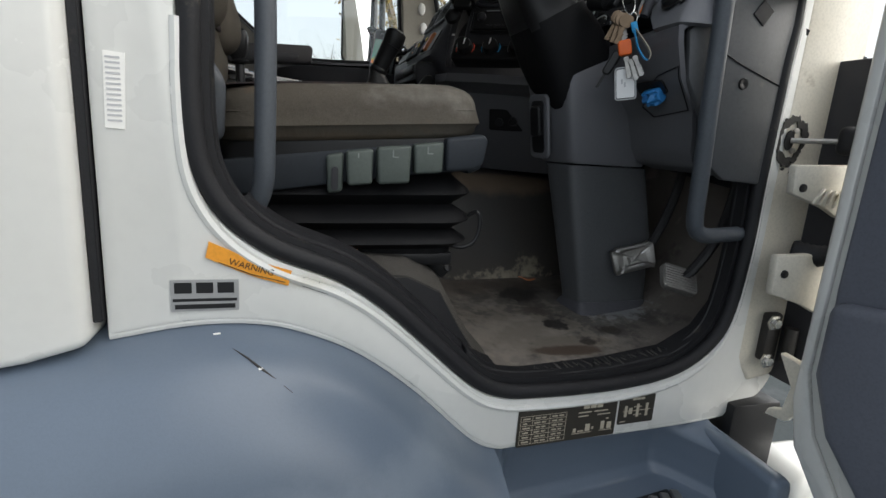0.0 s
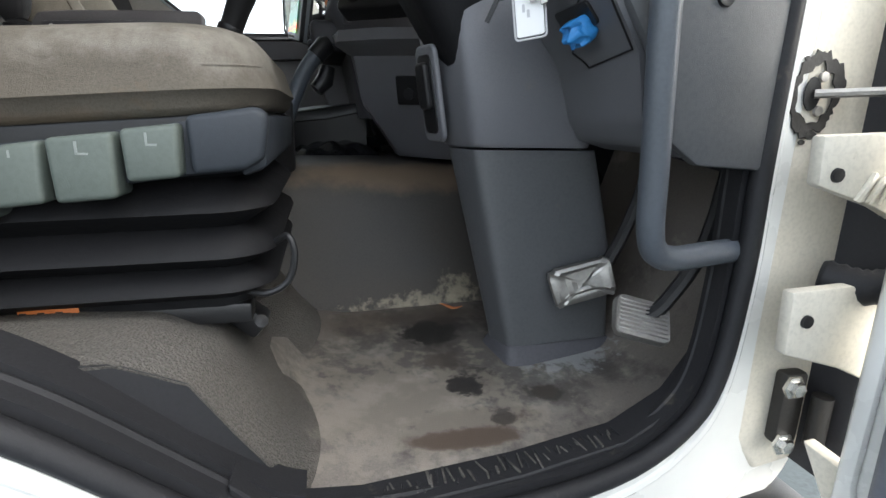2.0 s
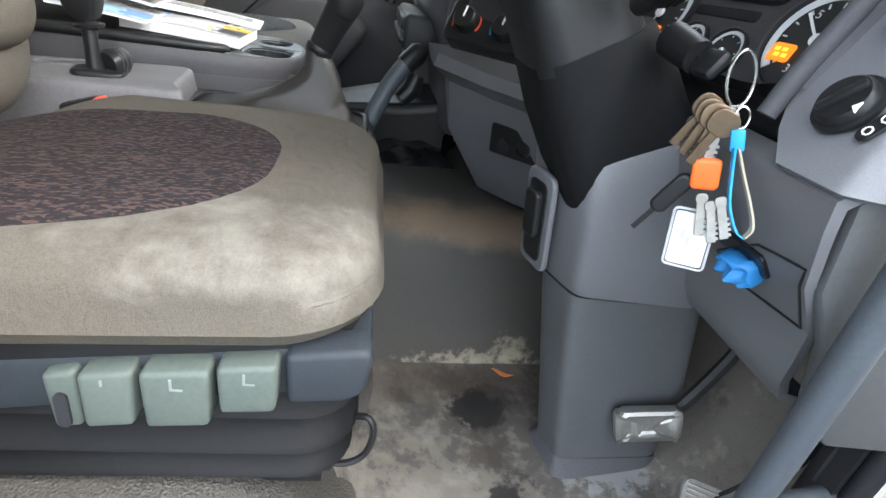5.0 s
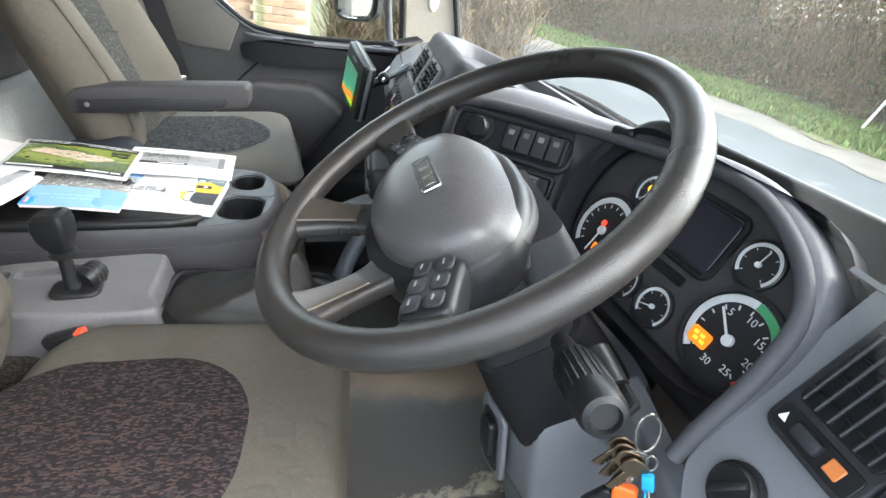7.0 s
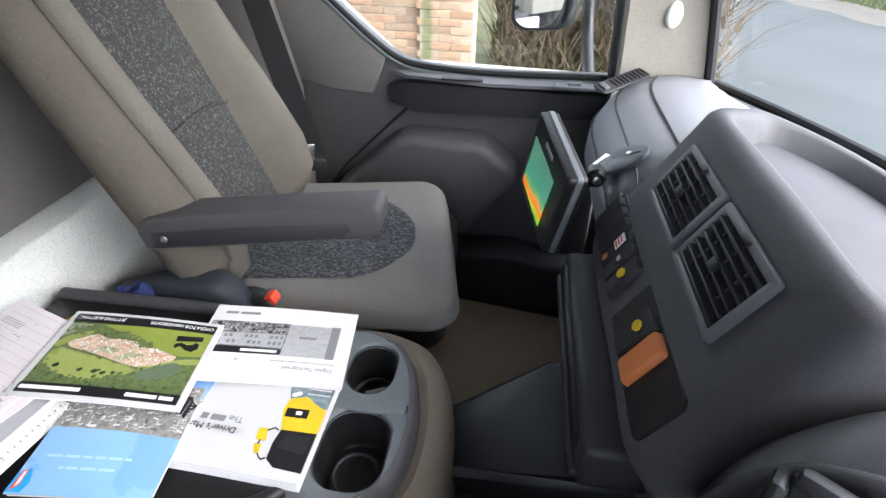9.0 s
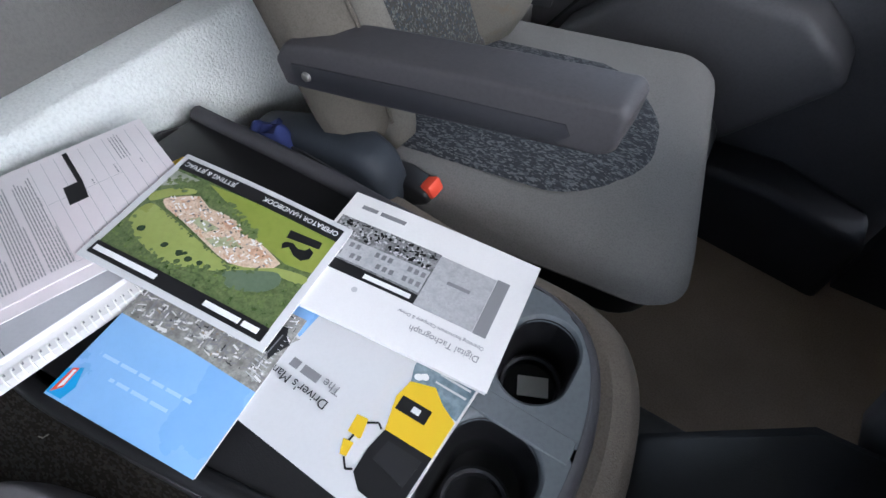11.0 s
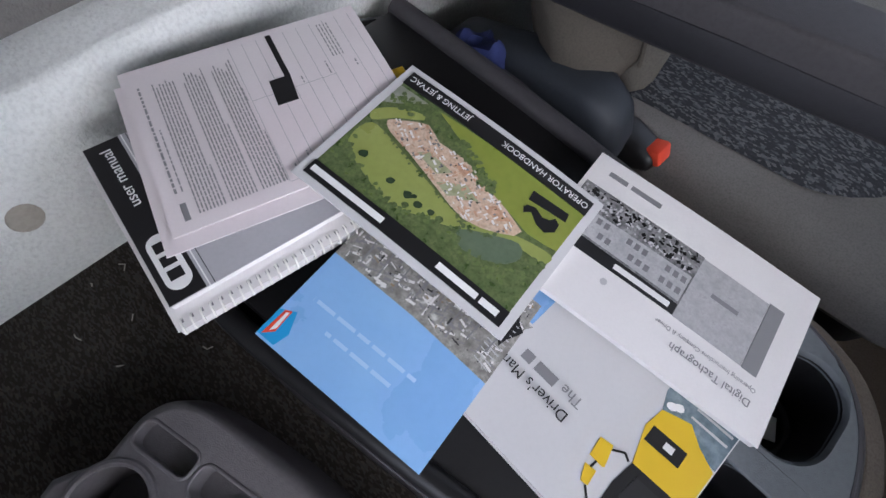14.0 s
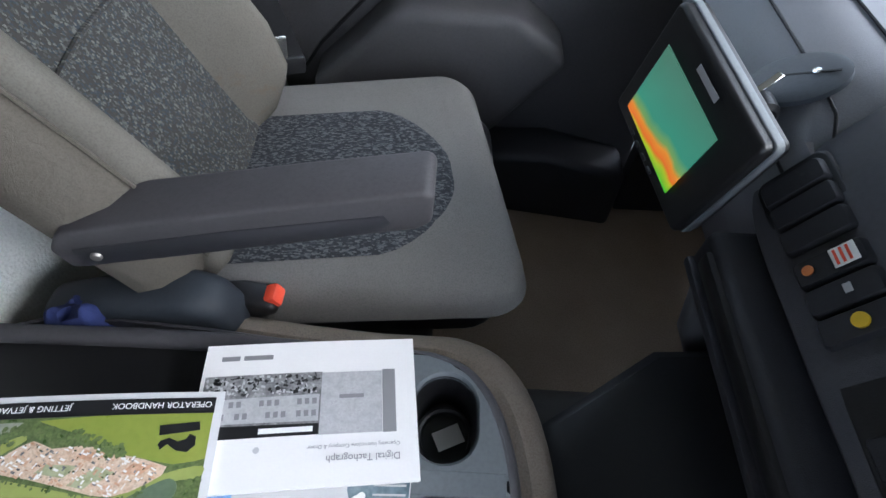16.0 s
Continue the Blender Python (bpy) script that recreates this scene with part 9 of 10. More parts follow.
# rails and gantries running through the photo
rails = []
for k in range(11):
    a, b = Vector((0.148, 0.018 + 0.0016 * k)), Vector((0.004, 0.022 + 0.0046 * k))
    n = Vector((a.y - b.y, b.x - a.x)).normalized() * rt.uniform(0.0003, 0.0006)
    rails.append([tuple(a - n), tuple(b - n), tuple(b + n), tuple(a + n)])
inked("printed_rail", rails, M_PALEINK, 0.0009, bl, bm_, 0.002, 0.150)
inked("printed_post", [chip(0.012 + 0.017 * k, 0.040 + 0.001 * k, 0.0006, 0.018, 0.03 * k - 0.1) for k in range(8)], M_GREYINK, 0.0010, bl, bm_, 0.002, 0.150)
put(blob(0.012, 0.030, 0.010, 0.016, 0.2, 12, 0.3, 8), M_INK, "printed_shade", 0.0008)
put(blob(0.139, 0.010, 0.006, 0.003, 0.2, 9, 0.3, 9), M_YELLOW, "printed_plant", 0.0011)
for x0, x1, y in ((0.040, 0.136, 0.1050), (0.052, 0.112, 0.1190)):
    x = x0
    while x < x1:
        w = rt.uniform(0.007, 0.017)
        put(rect(x, y, min(x1, x + w), y + 0.0030), M_PALEBLUE, "printed_bar", 0.0007)
        x += w + 0.003
put([(0.150, 0.128), (0.138, 0.122), (0.131, 0.138), (0.134, 0.150), (0.150, 0.150)], M_CYAN, "emblem", 0.0008)
put([(0.146, 0.126), (0.141, 0.124), (0.140, 0.142), (0.147, 0.149)], M_RED, "emblem", 0.0010)
put([(0.144, 0.127), (0.142, 0.126), (0.141, 0.140), (0.144, 0.144)], M_WHITEINK, "emblem", 0.0012)

# black user manual, spiral notebook and printed forms
gm, gmm, put, say = booklet("spiral_notebook", (-0.632, 0.8590, 1.5865), (-0.153, 0.021, 0.004), (-0.0204, -0.1505, 0.004), 0.165, 0.152, 0.012, M_PAPER,
                            "white spiral-bound notebook under a silver and black manual", 0.0)
for i in range(20):
    part("spiral_ring", tube([gmm @ Vector((0.003 + 0.0056 * math.cos(q), 0.006 + 0.0074 * i + 0.0005 * q, -0.002 + 0.0058 * math.sin(q))) for q in [k * math.pi / 5 for k in range(10)]], 0.0009, 5, True), M_LAMP, gm)
inked("punch_hole", [rect(0.0048, 0.0048 + 0.0074 * i, 0.0078, 0.0078 + 0.0074 * i) for i in range(20)], M_GREYINK, 0.0003, gm, gmm, 0.0, 0.165)
vm, vmm, put, say = booklet("user_manual", (-0.646, 0.8655, 1.5965), (-0.153, 0.021, 0.004), (-0.0204, -0.1505, 0.004), 0.158, 0.152, 0.0085, M_SILVERCARD,
                            "silver user manual with a black strip and a white oval mark", 0.0)
put(rect(0.0004, 0.1245, 0.1576, 0.1516), M_INK, "black_strip", 0.0004)
say("user manual", 0.0125, 0.0870, 0.1335, M_WHITEINK)
put([(0.033 + x, 0.1375 + y) for x, y in rounded(0.050, 0.0190, 0.0094, 6)], M_WHITEINK, "oval_mark", 0.0008)
for i in range(3):
    put(rect(0.0170 + 0.0125 * i, 0.1322, 0.0255 + 0.0125 * i, 0.1428), M_INK, "oval_mark", 0.0012)
put(rect(0.0, 0.1215, 0.158, 0.1225), M_WHITEINK, "white_rule")
put(rect(0.0, 0.1180, 0.158, 0.1186), M_INK, "black_rule")
put(drawn([(0.026, 0.040), (0.034, 0.034), (0.040, 0.048), (0.052, 0.044), (0.050, 0.050), (0.038, 0.058)]), M_GREYINK, "printed_mark", 0.0005)
for z, o, ri, up, w, h in ((0, (-0.634, 0.938, 1.6020), (-0.164, 0.052, 0.002), (-0.073, -0.200, 0.002), 0.172, 0.214), (1, (-0.646, 0.950, 1.6048), (-0.164, 0.049, 0.002), (-0.070, -0.201, 0.002), 0.172, 0.213)):
    fm, fmm, put, say = booklet("printed_form", o, ri, up, w, h, 0.0022, M_FORM, "loose white printed form lying on the papers" if not z else "white printed form with a blacked-out patch", 0.0, "paper sheet")
    if z:
        rr = random.Random(9)
        words, rules = [], []

        def words_line(x0, x1, y, tall, gap=0.0014):
            x = x0
            while x < x1:
                wd = rr.uniform(0.002, 0.008)
                words.append(rect(x, y, min(x1, x + wd), y + tall))
                x += wd + gap

        put([(0.010, h - 0.016), (0.026, h - 0.016), (0.026, h - 0.0115), (0.010, h - 0.0115)], M_GREYINK, "form_mark")
        words_line(0.036, 0.150, h - 0.0130, 0.0019)
        words_line(0.036, 0.100, h - 0.0175, 0.0012)
        for i in range(27):
            if i % 9 != 8:
                words_line(0.012, 0.152 - rr.uniform(0.0, 0.012) if i % 9 != 7 else rr.uniform(0.05, 0.11), h - 0.0240 - 0.0027 * i, 0.0012, 0.0009)
        for i in range(10):
            rules.append(rect(0.010, 0.008 + 0.0125 * i, 0.164, 0.0084 + 0.0125 * i))
            words_line(0.012, rr.uniform(0.022, 0.048), 0.0110 + 0.0125 * i, 0.0012)
            if i % 2:
                words_line(0.100, 0.100 + rr.uniform(0.006, 0.016), 0.0110 + 0.0125 * i, 0.0012)
        rules += [rect(0.0095, 0.008, 0.0099, 0.1205), rect(0.098, 0.045, 0.0984, 0.1205)]
        for i in range(4):
            words_line(0.118, 0.160, 0.030 + 0.0030 * i, 0.0012)
        inked("form_text", words, M_FORMINK, 0.0004, fm, fmm, 0.0, w)
        inked("form_ruling", rules, M_FAINTINK, 0.0004, fm, fmm, 0.0, w)
        put([(0.085, h - 0.128), (0.113, h - 0.131), (0.165, h - 0.131), (0.165, h - 0.126), (0.113, h - 0.126), (0.113, h - 0.112), (0.085, h - 0.110)], M_INK, "blacked_out_patch", 0.0006)
solo("yellow_folder", moved(box((0, 0, 0), (0.075, 0.070, 0.003), 0.001, 1), pose(-0.700, 0.945, 1.5965, 0, 3, -15)), M_YELLOW, "yellow folder peeping out under the papers", "folder")

# ---- labels on the cab side ----
def side_mark(name, x0, z0, x1, z1, mat, label, category, skew=0.0, y=-0.0175, r=0.003):
    t = thing(name, driver_side(Vector(((x0 + x1) / 2, y, min(z0, z1)))), label, category)
    bm = prism([(x + (x0 + x1) / 2, z) for x, z in rounded(x1 - x0, z1 - z0, r, 3)], "xz", y - 0.0012, y + 0.0005, 0, 1)
    for v in bm.verts:
        v.co = driver_side(Vector((v.co.x, v.co.y, v.co.z + (z0 + z1) / 2 + skew * (v.co.x - (x0 + x1) / 2))))
    part("backing", bm, mat, t)

    def mark(u0, w0, u1, w1, mt, nm="print", lift=0.0006):
        q = prism(rect(u0, w0, u1, w1), "xz", y - 0.0012 - lift, y - 0.0010, 0, 1)
        for v in q.verts:
            v.co = driver_side(Vector((v.co.x, v.co.y, v.co.z + skew * (v.co.x - (x0 + x1) / 2))))
        return part(nm, q, mt, t)

    return t, mark


sk = -0.065
plate, mark = side_mark("weight_plate", -0.0035, 0.9425, 0.203, 1.0105, M_PLATE, "black data plate with a ruled table and small drawing", "data plate", sk)
for i in range(0, 7):
    mark(0.001, 0.9470 + 0.0085 * i, 0.092, 0.9475 + 0.0085 * i, M_PLATEINK, "rule")
for x in (0.001, 0.024, 0.058, 0.092):
    mark(x, 0.9470, x + 0.0006, 0.9985, M_PLATEINK, "rule")
rr = random.Random(2)
for i in range(6):
    mark(0.006, 0.9500 + 0.0085 * i, 0.017 + rr.uniform(-0.003, 0.003), 0.9524 + 0.0085 * i, M_PLATEINK, "figure_bar")
    for x in (0.028, 0.062):
        mark(x + rr.uniform(0, 0.004), 0.9500 + 0.0085 * i, x + 0.012, 0.9524 + 0.0085 * i, M_PLATEINK, "figure_bar")
        mark(x + 0.015, 0.9500 + 0.0085 * i, x + 0.025 - rr.uniform(0, 0.004), 0.9524 + 0.0085 * i, M_PLATEINK, "figure_bar")
for k in range(3):
    mark(0.128 + 0.0145 * k, 1.0005, 0.1405 + 0.0145 * k, 1.0065, M_PLATEINK, "maker_mark")
for u0, w0, u1, w1 in ((0.118, 0.9925, 0.146, 0.9945), (0.152, 0.9925, 0.182, 0.9945), (0.118, 0.9855, 0.140, 0.9873), (0.160, 0.9855, 0.188, 0.9873), (0.108, 0.9535, 0.150, 0.9545), (0.110, 0.9565, 0.116, 0.9640), (0.120, 0.9565, 0.132, 0.9590),
                       (0.136, 0.9565, 0.146, 0.9700), (0.150, 0.9590, 0.154, 0.9640), (0.168, 0.9535, 0.196, 0.9545), (0.170, 0.9565, 0.178, 0.9720), (0.184, 0.9565, 0.194, 0.9690), (0.180, 0.9755, 0.186, 0.9775)):
    mark(u0, w0, u1, w1, M_PLATEINK, "drawing_line")
plate2, mark = side_mark("axle_plate", 0.2085, 0.9495, 0.293, 1.0055, M_PLATE, "black data plate with a small axle drawing", "data plate", sk)
for k in range(3):
    mark(0.238 + 0.0100 * k, 0.9965, 0.2465 + 0.0100 * k, 1.0010, M_PLATEINK, "maker_mark")
for u0, w0, u1, w1 in ((0.218, 0.9745, 0.284, 0.9756), (0.222, 0.9640, 0.228, 0.9860), (0.232, 0.9690, 0.240, 0.9810), (0.244, 0.9660, 0.262, 0.9672), (0.244, 0.9820, 0.262, 0.9832), (0.250, 0.9620, 0.256, 0.9880), (0.272, 0.9620, 0.278, 0.9880), (0.214, 0.9540, 0.226, 0.9556)):
    mark(u0, w0, u1, w1, M_PLATEINK, "drawing_line")
badge, mark = side_mark("maker_sticker", -0.491, 1.226, -0.419, 1.264, M_BADGE, "silver maker sticker with black block lettering", "sticker", -0.04, -0.0172, 0.001)
for i in range(3):
    mark(-0.487 + 0.0225 * i, 1.248, -0.469 + 0.0225 * i, 1.261, M_INK, "block_shape")
mark(-0.489, 1.238, -0.421, 1.2415, M_INK, "block_shape")
mark(-0.487, 1.229, -0.423, 1.2345, M_INK, "block_shape")
warn = thing("warning_sticker", driver_side(Vector((-0.41, -0.02, 1.26))), "orange warning sticker along the doorway edge", "sticker")
line = curve([(-0.4535, 0, 1.3005), (-0.43, 0, 1.2885), (-0.40, 0, 1.2745), (-0.362, 0, 1.2610)], 5)
part("backing", loft([[driver_side(Vector((p.x, -0.0180, p.z - 0.0095))), driver_side(Vector((p.x, -0.0195, p.z - 0.0095))), driver_side(Vector((p.x + 0.004, -0.0195, p.z + 0.0095))), driver_side(Vector((p.x + 0.004, -0.0180, p.z + 0.0095)))] for p in line]), M_ORANGE, warn)
lettering("WARNING", 0.011, frame_of(driver_side(Vector((-0.430, -0.0202, 1.2825))), (1, 0.15, -0.34), (0.34, 0, 1)), M_INK, warn)
part("rule_line", tube([driver_side(Vector((-0.440, -0.0200, 1.2850))), driver_side(Vector((-0.405, -0.0200, 1.2690))), driver_side(Vector((-0.366, -0.0200, 1.2565)))], 0.0006, 4), M_INK, warn)
worn = thing("worn_sticker", driver_side(Vector((-0.32, -0.02, 1.24))), "worn white sticker with faded dark line drawings", "sticker")
part("backing", loft([[driver_side(Vector((x, -0.0172, z - 0.007))), driver_side(Vector((x, -0.0180, z - 0.007))), driver_side(Vector((x + 0.003, -0.0180, z + 0.007))), driver_side(Vector((x + 0.003, -0.0172, z + 0.007)))] for x, z in ((-0.346, 1.2560), (-0.325, 1.2475), (-0.305, 1.2400), (-0.288, 1.2345))]), M_WHITE, worn)
rr = random.Random(9)
for x, z in ((-0.341, 1.2585), (-0.333, 1.2500), (-0.324, 1.2505), (-0.316, 1.2440), (-0.307, 1.2430), (-0.298, 1.2375), (-0.291, 1.2340)):
    part("faded_mark", tube([driver_side(Vector((x + rr.uniform(-0.004, 0.004), -0.0183, z + rr.uniform(-0.003, 0.004)))) for k in range(4)], 0.0005, 4), M_INK, worn)
part("faded_mark", tube([driver_side(Vector((x, -0.0183, z - 0.006))) for x, z in ((-0.345, 1.2560), (-0.325, 1.2475), (-0.305, 1.2400), (-0.288, 1.2345))], 0.0004, 4), M_INK, worn)
info = thing("info_sticker", driver_side(Vector((-0.53, -0.02, 1.43))), "faded pale instruction sticker with rows of small print", "sticker")
q = prism([(-0.5395, 1.508), (-0.5205, 1.507), (-0.5245, 1.431), (-0.542, 1.432)], "xz", -0.0175, -0.0163)
for v in q.verts:
    v.co = driver_side(v.co)
part("backing", q, M_LAMP, info)
for i in range(13):
    part("text_row", box(driver_side(Vector((-0.5315 - 0.0001 * i, -0.0178, 1.502 - 0.0052 * i))), (0.013, 0.0006, 0.002), 0, 1, pose(0, 0, 0, 0, 0, 8.5)), M_PALEINK, info)


# ---- hinge post fittings and open door ----
for z0, z1, zs, cr, nm in ((1.352, 1.448, 1.398, 1, "hi"), (1.172, 1.290, 1.245, 0, "lo")):
    br = thing("hinge_cover", (0.55, -0.01, z0), "dirty white hinge cover plate with a black screw", "hinge cover", "hinge covers")
    part("plate", prism([(0.458, z1 - 0.012), (0.462, z0 + 0.035), (0.54, z0 + 0.012), (0.575, z0 - 0.004), (0.64, z0 - 0.02), (0.66, z1), (0.60, z1 - 0.006)], "xz", -0.020, -0.004, 0.004, 2), M_WHITE_IN, br)
    part("screw", lathe([(0.0075, 0.0), (0.007, 0.003), (0.0005, 0.0035)], frame_of((0.480, -0.0205, zs), (1, 0, 0), (0, 0, 1)), 12), M_BLACK, br, "black screw head")
    if cr:
        for i in range(4):
            part("crease", tube(curve([(0.510 + 0.016 * i, -0.021, 1.372 - 0.002 * i), (0.517 + 0.016 * i, -0.024, 1.388 + 0.002 * i), (0.527 + 0.016 * i, -0.021, 1.398 - 0.004 * i)], 4), 0.0035, 6), M_WHITE_IN, br)
hole = thing("check_strap", (0.53, 0.0, 1.46), "door check strap with a rubber block entering a greasy hole", "door check")
gm = frame_of((0.520, 0.0570, 1.478), (1, 0, 0), (0, 0, 1))
loop = [k * math.pi / 32 for k in range(64)]
rag = [1 + 0.22 * noise.noise(Vector((math.cos(a) * 2.2, math.sin(a) * 2.2, 0.3))) + 0.10 * noise.noise(Vector((math.cos(a) * 4.5, math.sin(a) * 4.5, 2.0))) + 0.14 * noise.noise(Vector((math.cos(a) * 11, math.sin(a) * 11, 7.0))) for a in loop]
hollow = [0.90 + 0.22 * noise.noise(Vector((math.cos(a) * 3, math.sin(a) * 3, 5.0))) for a in loop]
part("grease_ring", moved(loft([[(0.026 * f * r * math.cos(a), 0.034 * f * r * math.sin(a), z) for a, r in zip(loop, row)] for row, f, z in ((rag, 1.32, 0.0), (rag, 1.29, 0.0012), (hollow, 1.0, 0.0012), (hollow, 0.98, 0.0))], caps=False), gm), M_STAIN, hole, "ragged black grease smear")
for dx, dz, w, h in ((0.004, -0.044, 0.018, 0.010), (-0.006, -0.052, 0.010, 0.006), (0.020, 0.030, 0.010, 0.008), (-0.018, 0.036, 0.008, 0.006), (0.012, -0.058, 0.006, 0.005)):
    part("grease_spot", moved(lathe([(0.5, 0.0), (0.48, 0.8), (0.0005, 1.0)], None, 10), gm @ pose(dx, dz, 0) @ Matrix.Diagonal((w, h, 0.001, 1))), M_STAIN, hole)
part("hole_mouth", moved(lathe([(0.014, 0.0005), (0.0135, 0.0016), (0.0005, 0.0018)], None, 18), gm @ pose(-0.004, 0, 0) @ Matrix.Diagonal((0.8, 1.3, 1, 1))), M_BLACK, hole)
for dz in (-0.018, 0.018):
    part("clamp_screw", moved(lathe([(0.006, 0.001), (0.0055, 0.004), (0.0005, 0.0045)], None, 10), gm @ pose(0.006, dz, 0)), M_METAL, hole, "greasy bright screw head")
part("strap_bar", tube([(0.518, 0.055, 1.478), (0.56, 0.01, 1.480), (0.62, -0.06, 1.484)], 0.005, 8), M_METAL, hole)
part("rubber_block", box((0.580, -0.005, 1.482), (0.034, 0.040, 0.050), 0.012, 3, pose(0, 0, 0, 0, 0, -45)), M_RUBBER, hole)
conduit = thing("wiring_conduit", (0.56, 0.0, 1.28), "black ribbed rubber wiring conduit between door and post", "conduit")
cp = curve([(0.535, 0.02, 1.280), (0.560, -0.02, 1.278), (0.600, -0.045, 1.300), (0.625, -0.055, 1.345), (0.640, -0.06, 1.38)], 8)
part("hose", tube(cp, [0.018 + 0.0025 * (k % 2) for k in range(len(cp))], 12), M_RUBBER, conduit, "", 80)
hinge = thing("door_hinge", (0.56, 0.02, 1.04), "greasy lower door hinge with two bolts", "hinge")
part("leaf", box((0.560, 0.050, 1.095), (0.035, 0.02, 0.10), 0.006, 2), M_STAIN, hinge)
part("knuckle", tube([(0.585, 0.025, 1.05), (0.585, 0.025, 1.12)], 0.012, 12), M_STAIN, hinge)
for z in (1.128, 1.048):
    part("bolt", lathe([(0.016, 0.0), (0.016, 0.004), (0.010, 0.005), (0.009, 0.012), (0.0005, 0.013)], frame_of((0.553, 0.040, z), (1, 0, 0), (0, 0, 1)), 6), M_STEEL, hinge, "bright bolt head")

DOOR = pose(0.520, -0.050, 0, 0, 0, -84) @ Matrix.Diagonal((1, -1, 1, 1))   # own x runs from hinge to lock edge, y to the inner face


def on_door(bm):
    return moved(bm, DOOR)


door = thing("open_door", DOOR @ Vector((0.4, 0, 0.9)), "open white driver door with dark blue-grey inner trim", "door")
shape = [(0.0, 1.02), (0.02, 0.93), (0.10, 0.82), (0.35, 0.80), (1.02, 0.98), (1.06, 1.20), (1.05, 2.25), (0.30, 2.30), (0.05, 1.78), (0.0, 1.70)]
part("door_frame", on_door(prism(shape, "xz", -0.055, 0.0, 0.014, 3)), M_WHITE, door)
part("inner_flange", on_door(prism([(0.015, 1.72), (0.012, 1.05), (0.05, 0.93), (0.12, 0.86), (0.12, 0.885), (0.058, 0.975), (0.028, 1.08), (0.034, 1.72)], "xz", 0.0, 0.012, 0.004, 2)), M_WHITE, door)
trim = part("trim_panel", on_door(prism([(0.050, 1.72), (0.046, 1.24), (0.052, 1.10), (0.086, 0.994), (0.15, 0.910), (0.34, 0.850), (1.0, 1.03), (1.02, 1.25), (1.01, 1.75), (0.20, 1.76)], "xz", 0.002, 0.022, 0.008, 3)), M_DOORTRIM, door, "dark blue-grey trim panel")
part("door_bin", on_door(prism([(0.060, 1.225), (0.061, 1.10), (0.097, 1.005), (0.164, 0.930), (0.34, 0.872), (0.9, 1.02), (0.9, 1.17), (0.30, 1.20), (0.18, 1.24)], "xz", 0.012, 0.060, 0.018, 3)), M_DOORTRIM, trim, "dark door bin")
part("trim_clip", on_door(box((0.085, 0.028, 1.20), (0.045, 0.02, 0.05), 0.006, 2)), M_BLUEGREY, trim)
part("edge_reflector", on_door(box((0.20, 0.013, 0.838), (0.15, 0.004, 0.016), 0.001, 1, pose(0, 0, 0, 0, 10, 0))), M_ORANGE, door, "orange edge reflector")
part("lock_bracket", on_door(prism([(-0.045, 1.085), (0.02, 1.075), (0.02, 1.01), (-0.01, 0.96), (-0.05, 0.955), (-0.045, 0.97), (-0.02, 0.98), (-0.012, 1.03)], "xz", -0.035, -0.015, 0.003, 2)), M_WHITE_IN, door)

# ---- leaf and sill ----
rr = random.Random(31)
solo("dry_leaf", moved(sheet(lambda u, v: Vector((0.044 * (u - 0.5), 0.012 * (v - 0.5) * math.sin(math.pi * min(0.98, u + 0.02)), 0.004 + 0.004 * math.cos(5 * u) + 0.003 * (v - 0.5) ** 2)), 8, 3, 0.0008), pose(0.22, 0.475, 1.090, 0, 0, -15)), M_TAN, "curled brown dry leaf on the floor mat", "leaf")
# ribbed sill strip
sill = solo("sill_strip", prism([(-0.10, 1.128), (-0.05, 1.074), (0.02, 1.060), (0.20, 1.057), (0.34, 1.066), (0.42, 1.100), (0.47, 1.160), (0.47, 1.140), (0.42, 1.070), (0.34, 1.036), (0.20, 1.025), (0.02, 1.032), (-0.05, 1.046), (-0.10, 1.100)], "xz", 0.006, 0.052, 0.002, 1, driver_side), M_RUBBER, "scuffed black rubber sill strip", "sill", kind="structure")
for i in range(46):
    x = 0.02 + 0.0070 * i + rr.uniform(-0.003, 0.003)
    z = 1.0585 + max(0.0, x - 0.20) ** 2 * 0.55
    part("worn_rib", box((x, 0.030 + 0.15 * x + rr.uniform(-0.010, 0.008), z), (rr.uniform(0.0012, 0.0034), rr.uniform(0.006, 0.028), 0.003), 0.0006, 1, pose(0, 0, 0, 0, 0, 6 + rr.uniform(-16, 16))), M_SCUFF if i % 3 else M_RUBBER, sill)

# ---- outside ----
ground = thing("ground", (0, 0, 0), "grey asphalt road surface with verge beyond", "road", kind="structure")
part("road", sheet(lambda u, v: Vector((-60 + 160 * u, -60 + 160 * v, 0.0)), 4, 4), M_ASPHALT, ground)
EDGE = curve([(8.0, -30, 0), (8.2, -5, 0), (8.2, 3.0, 0), (7.9, 7.0, 0), (7.3, 11.0, 0), (6.1, 15.0, 0), (4.3, 20.0, 0), (1.5, 27.0, 0), (-3.0, 36, 0), (-12, 52, 0), (-25, 75, 0)], 8)


def verge(lo, hi, z0, z1, wob=0.0):
    def fn(u, v):
        i = u * (len(EDGE) - 1)
        k = min(int(i), len(EDGE) - 2)
        p = EDGE[k].lerp(EDGE[k + 1], i - k)
        d = (EDGE[k + 1] - EDGE[k]).normalized()
        n = Vector((d.y, -d.x, 0))
        o = lo + (hi - lo) * v
        q = p + n * (o + wob * math.sin(i * 1.9) * (1 - v))
        q.z = z0 + (z1 - z0) * v + 0.04 * noise.noise(q * 0.9) * (0.3 + v)
        return q
    return fn


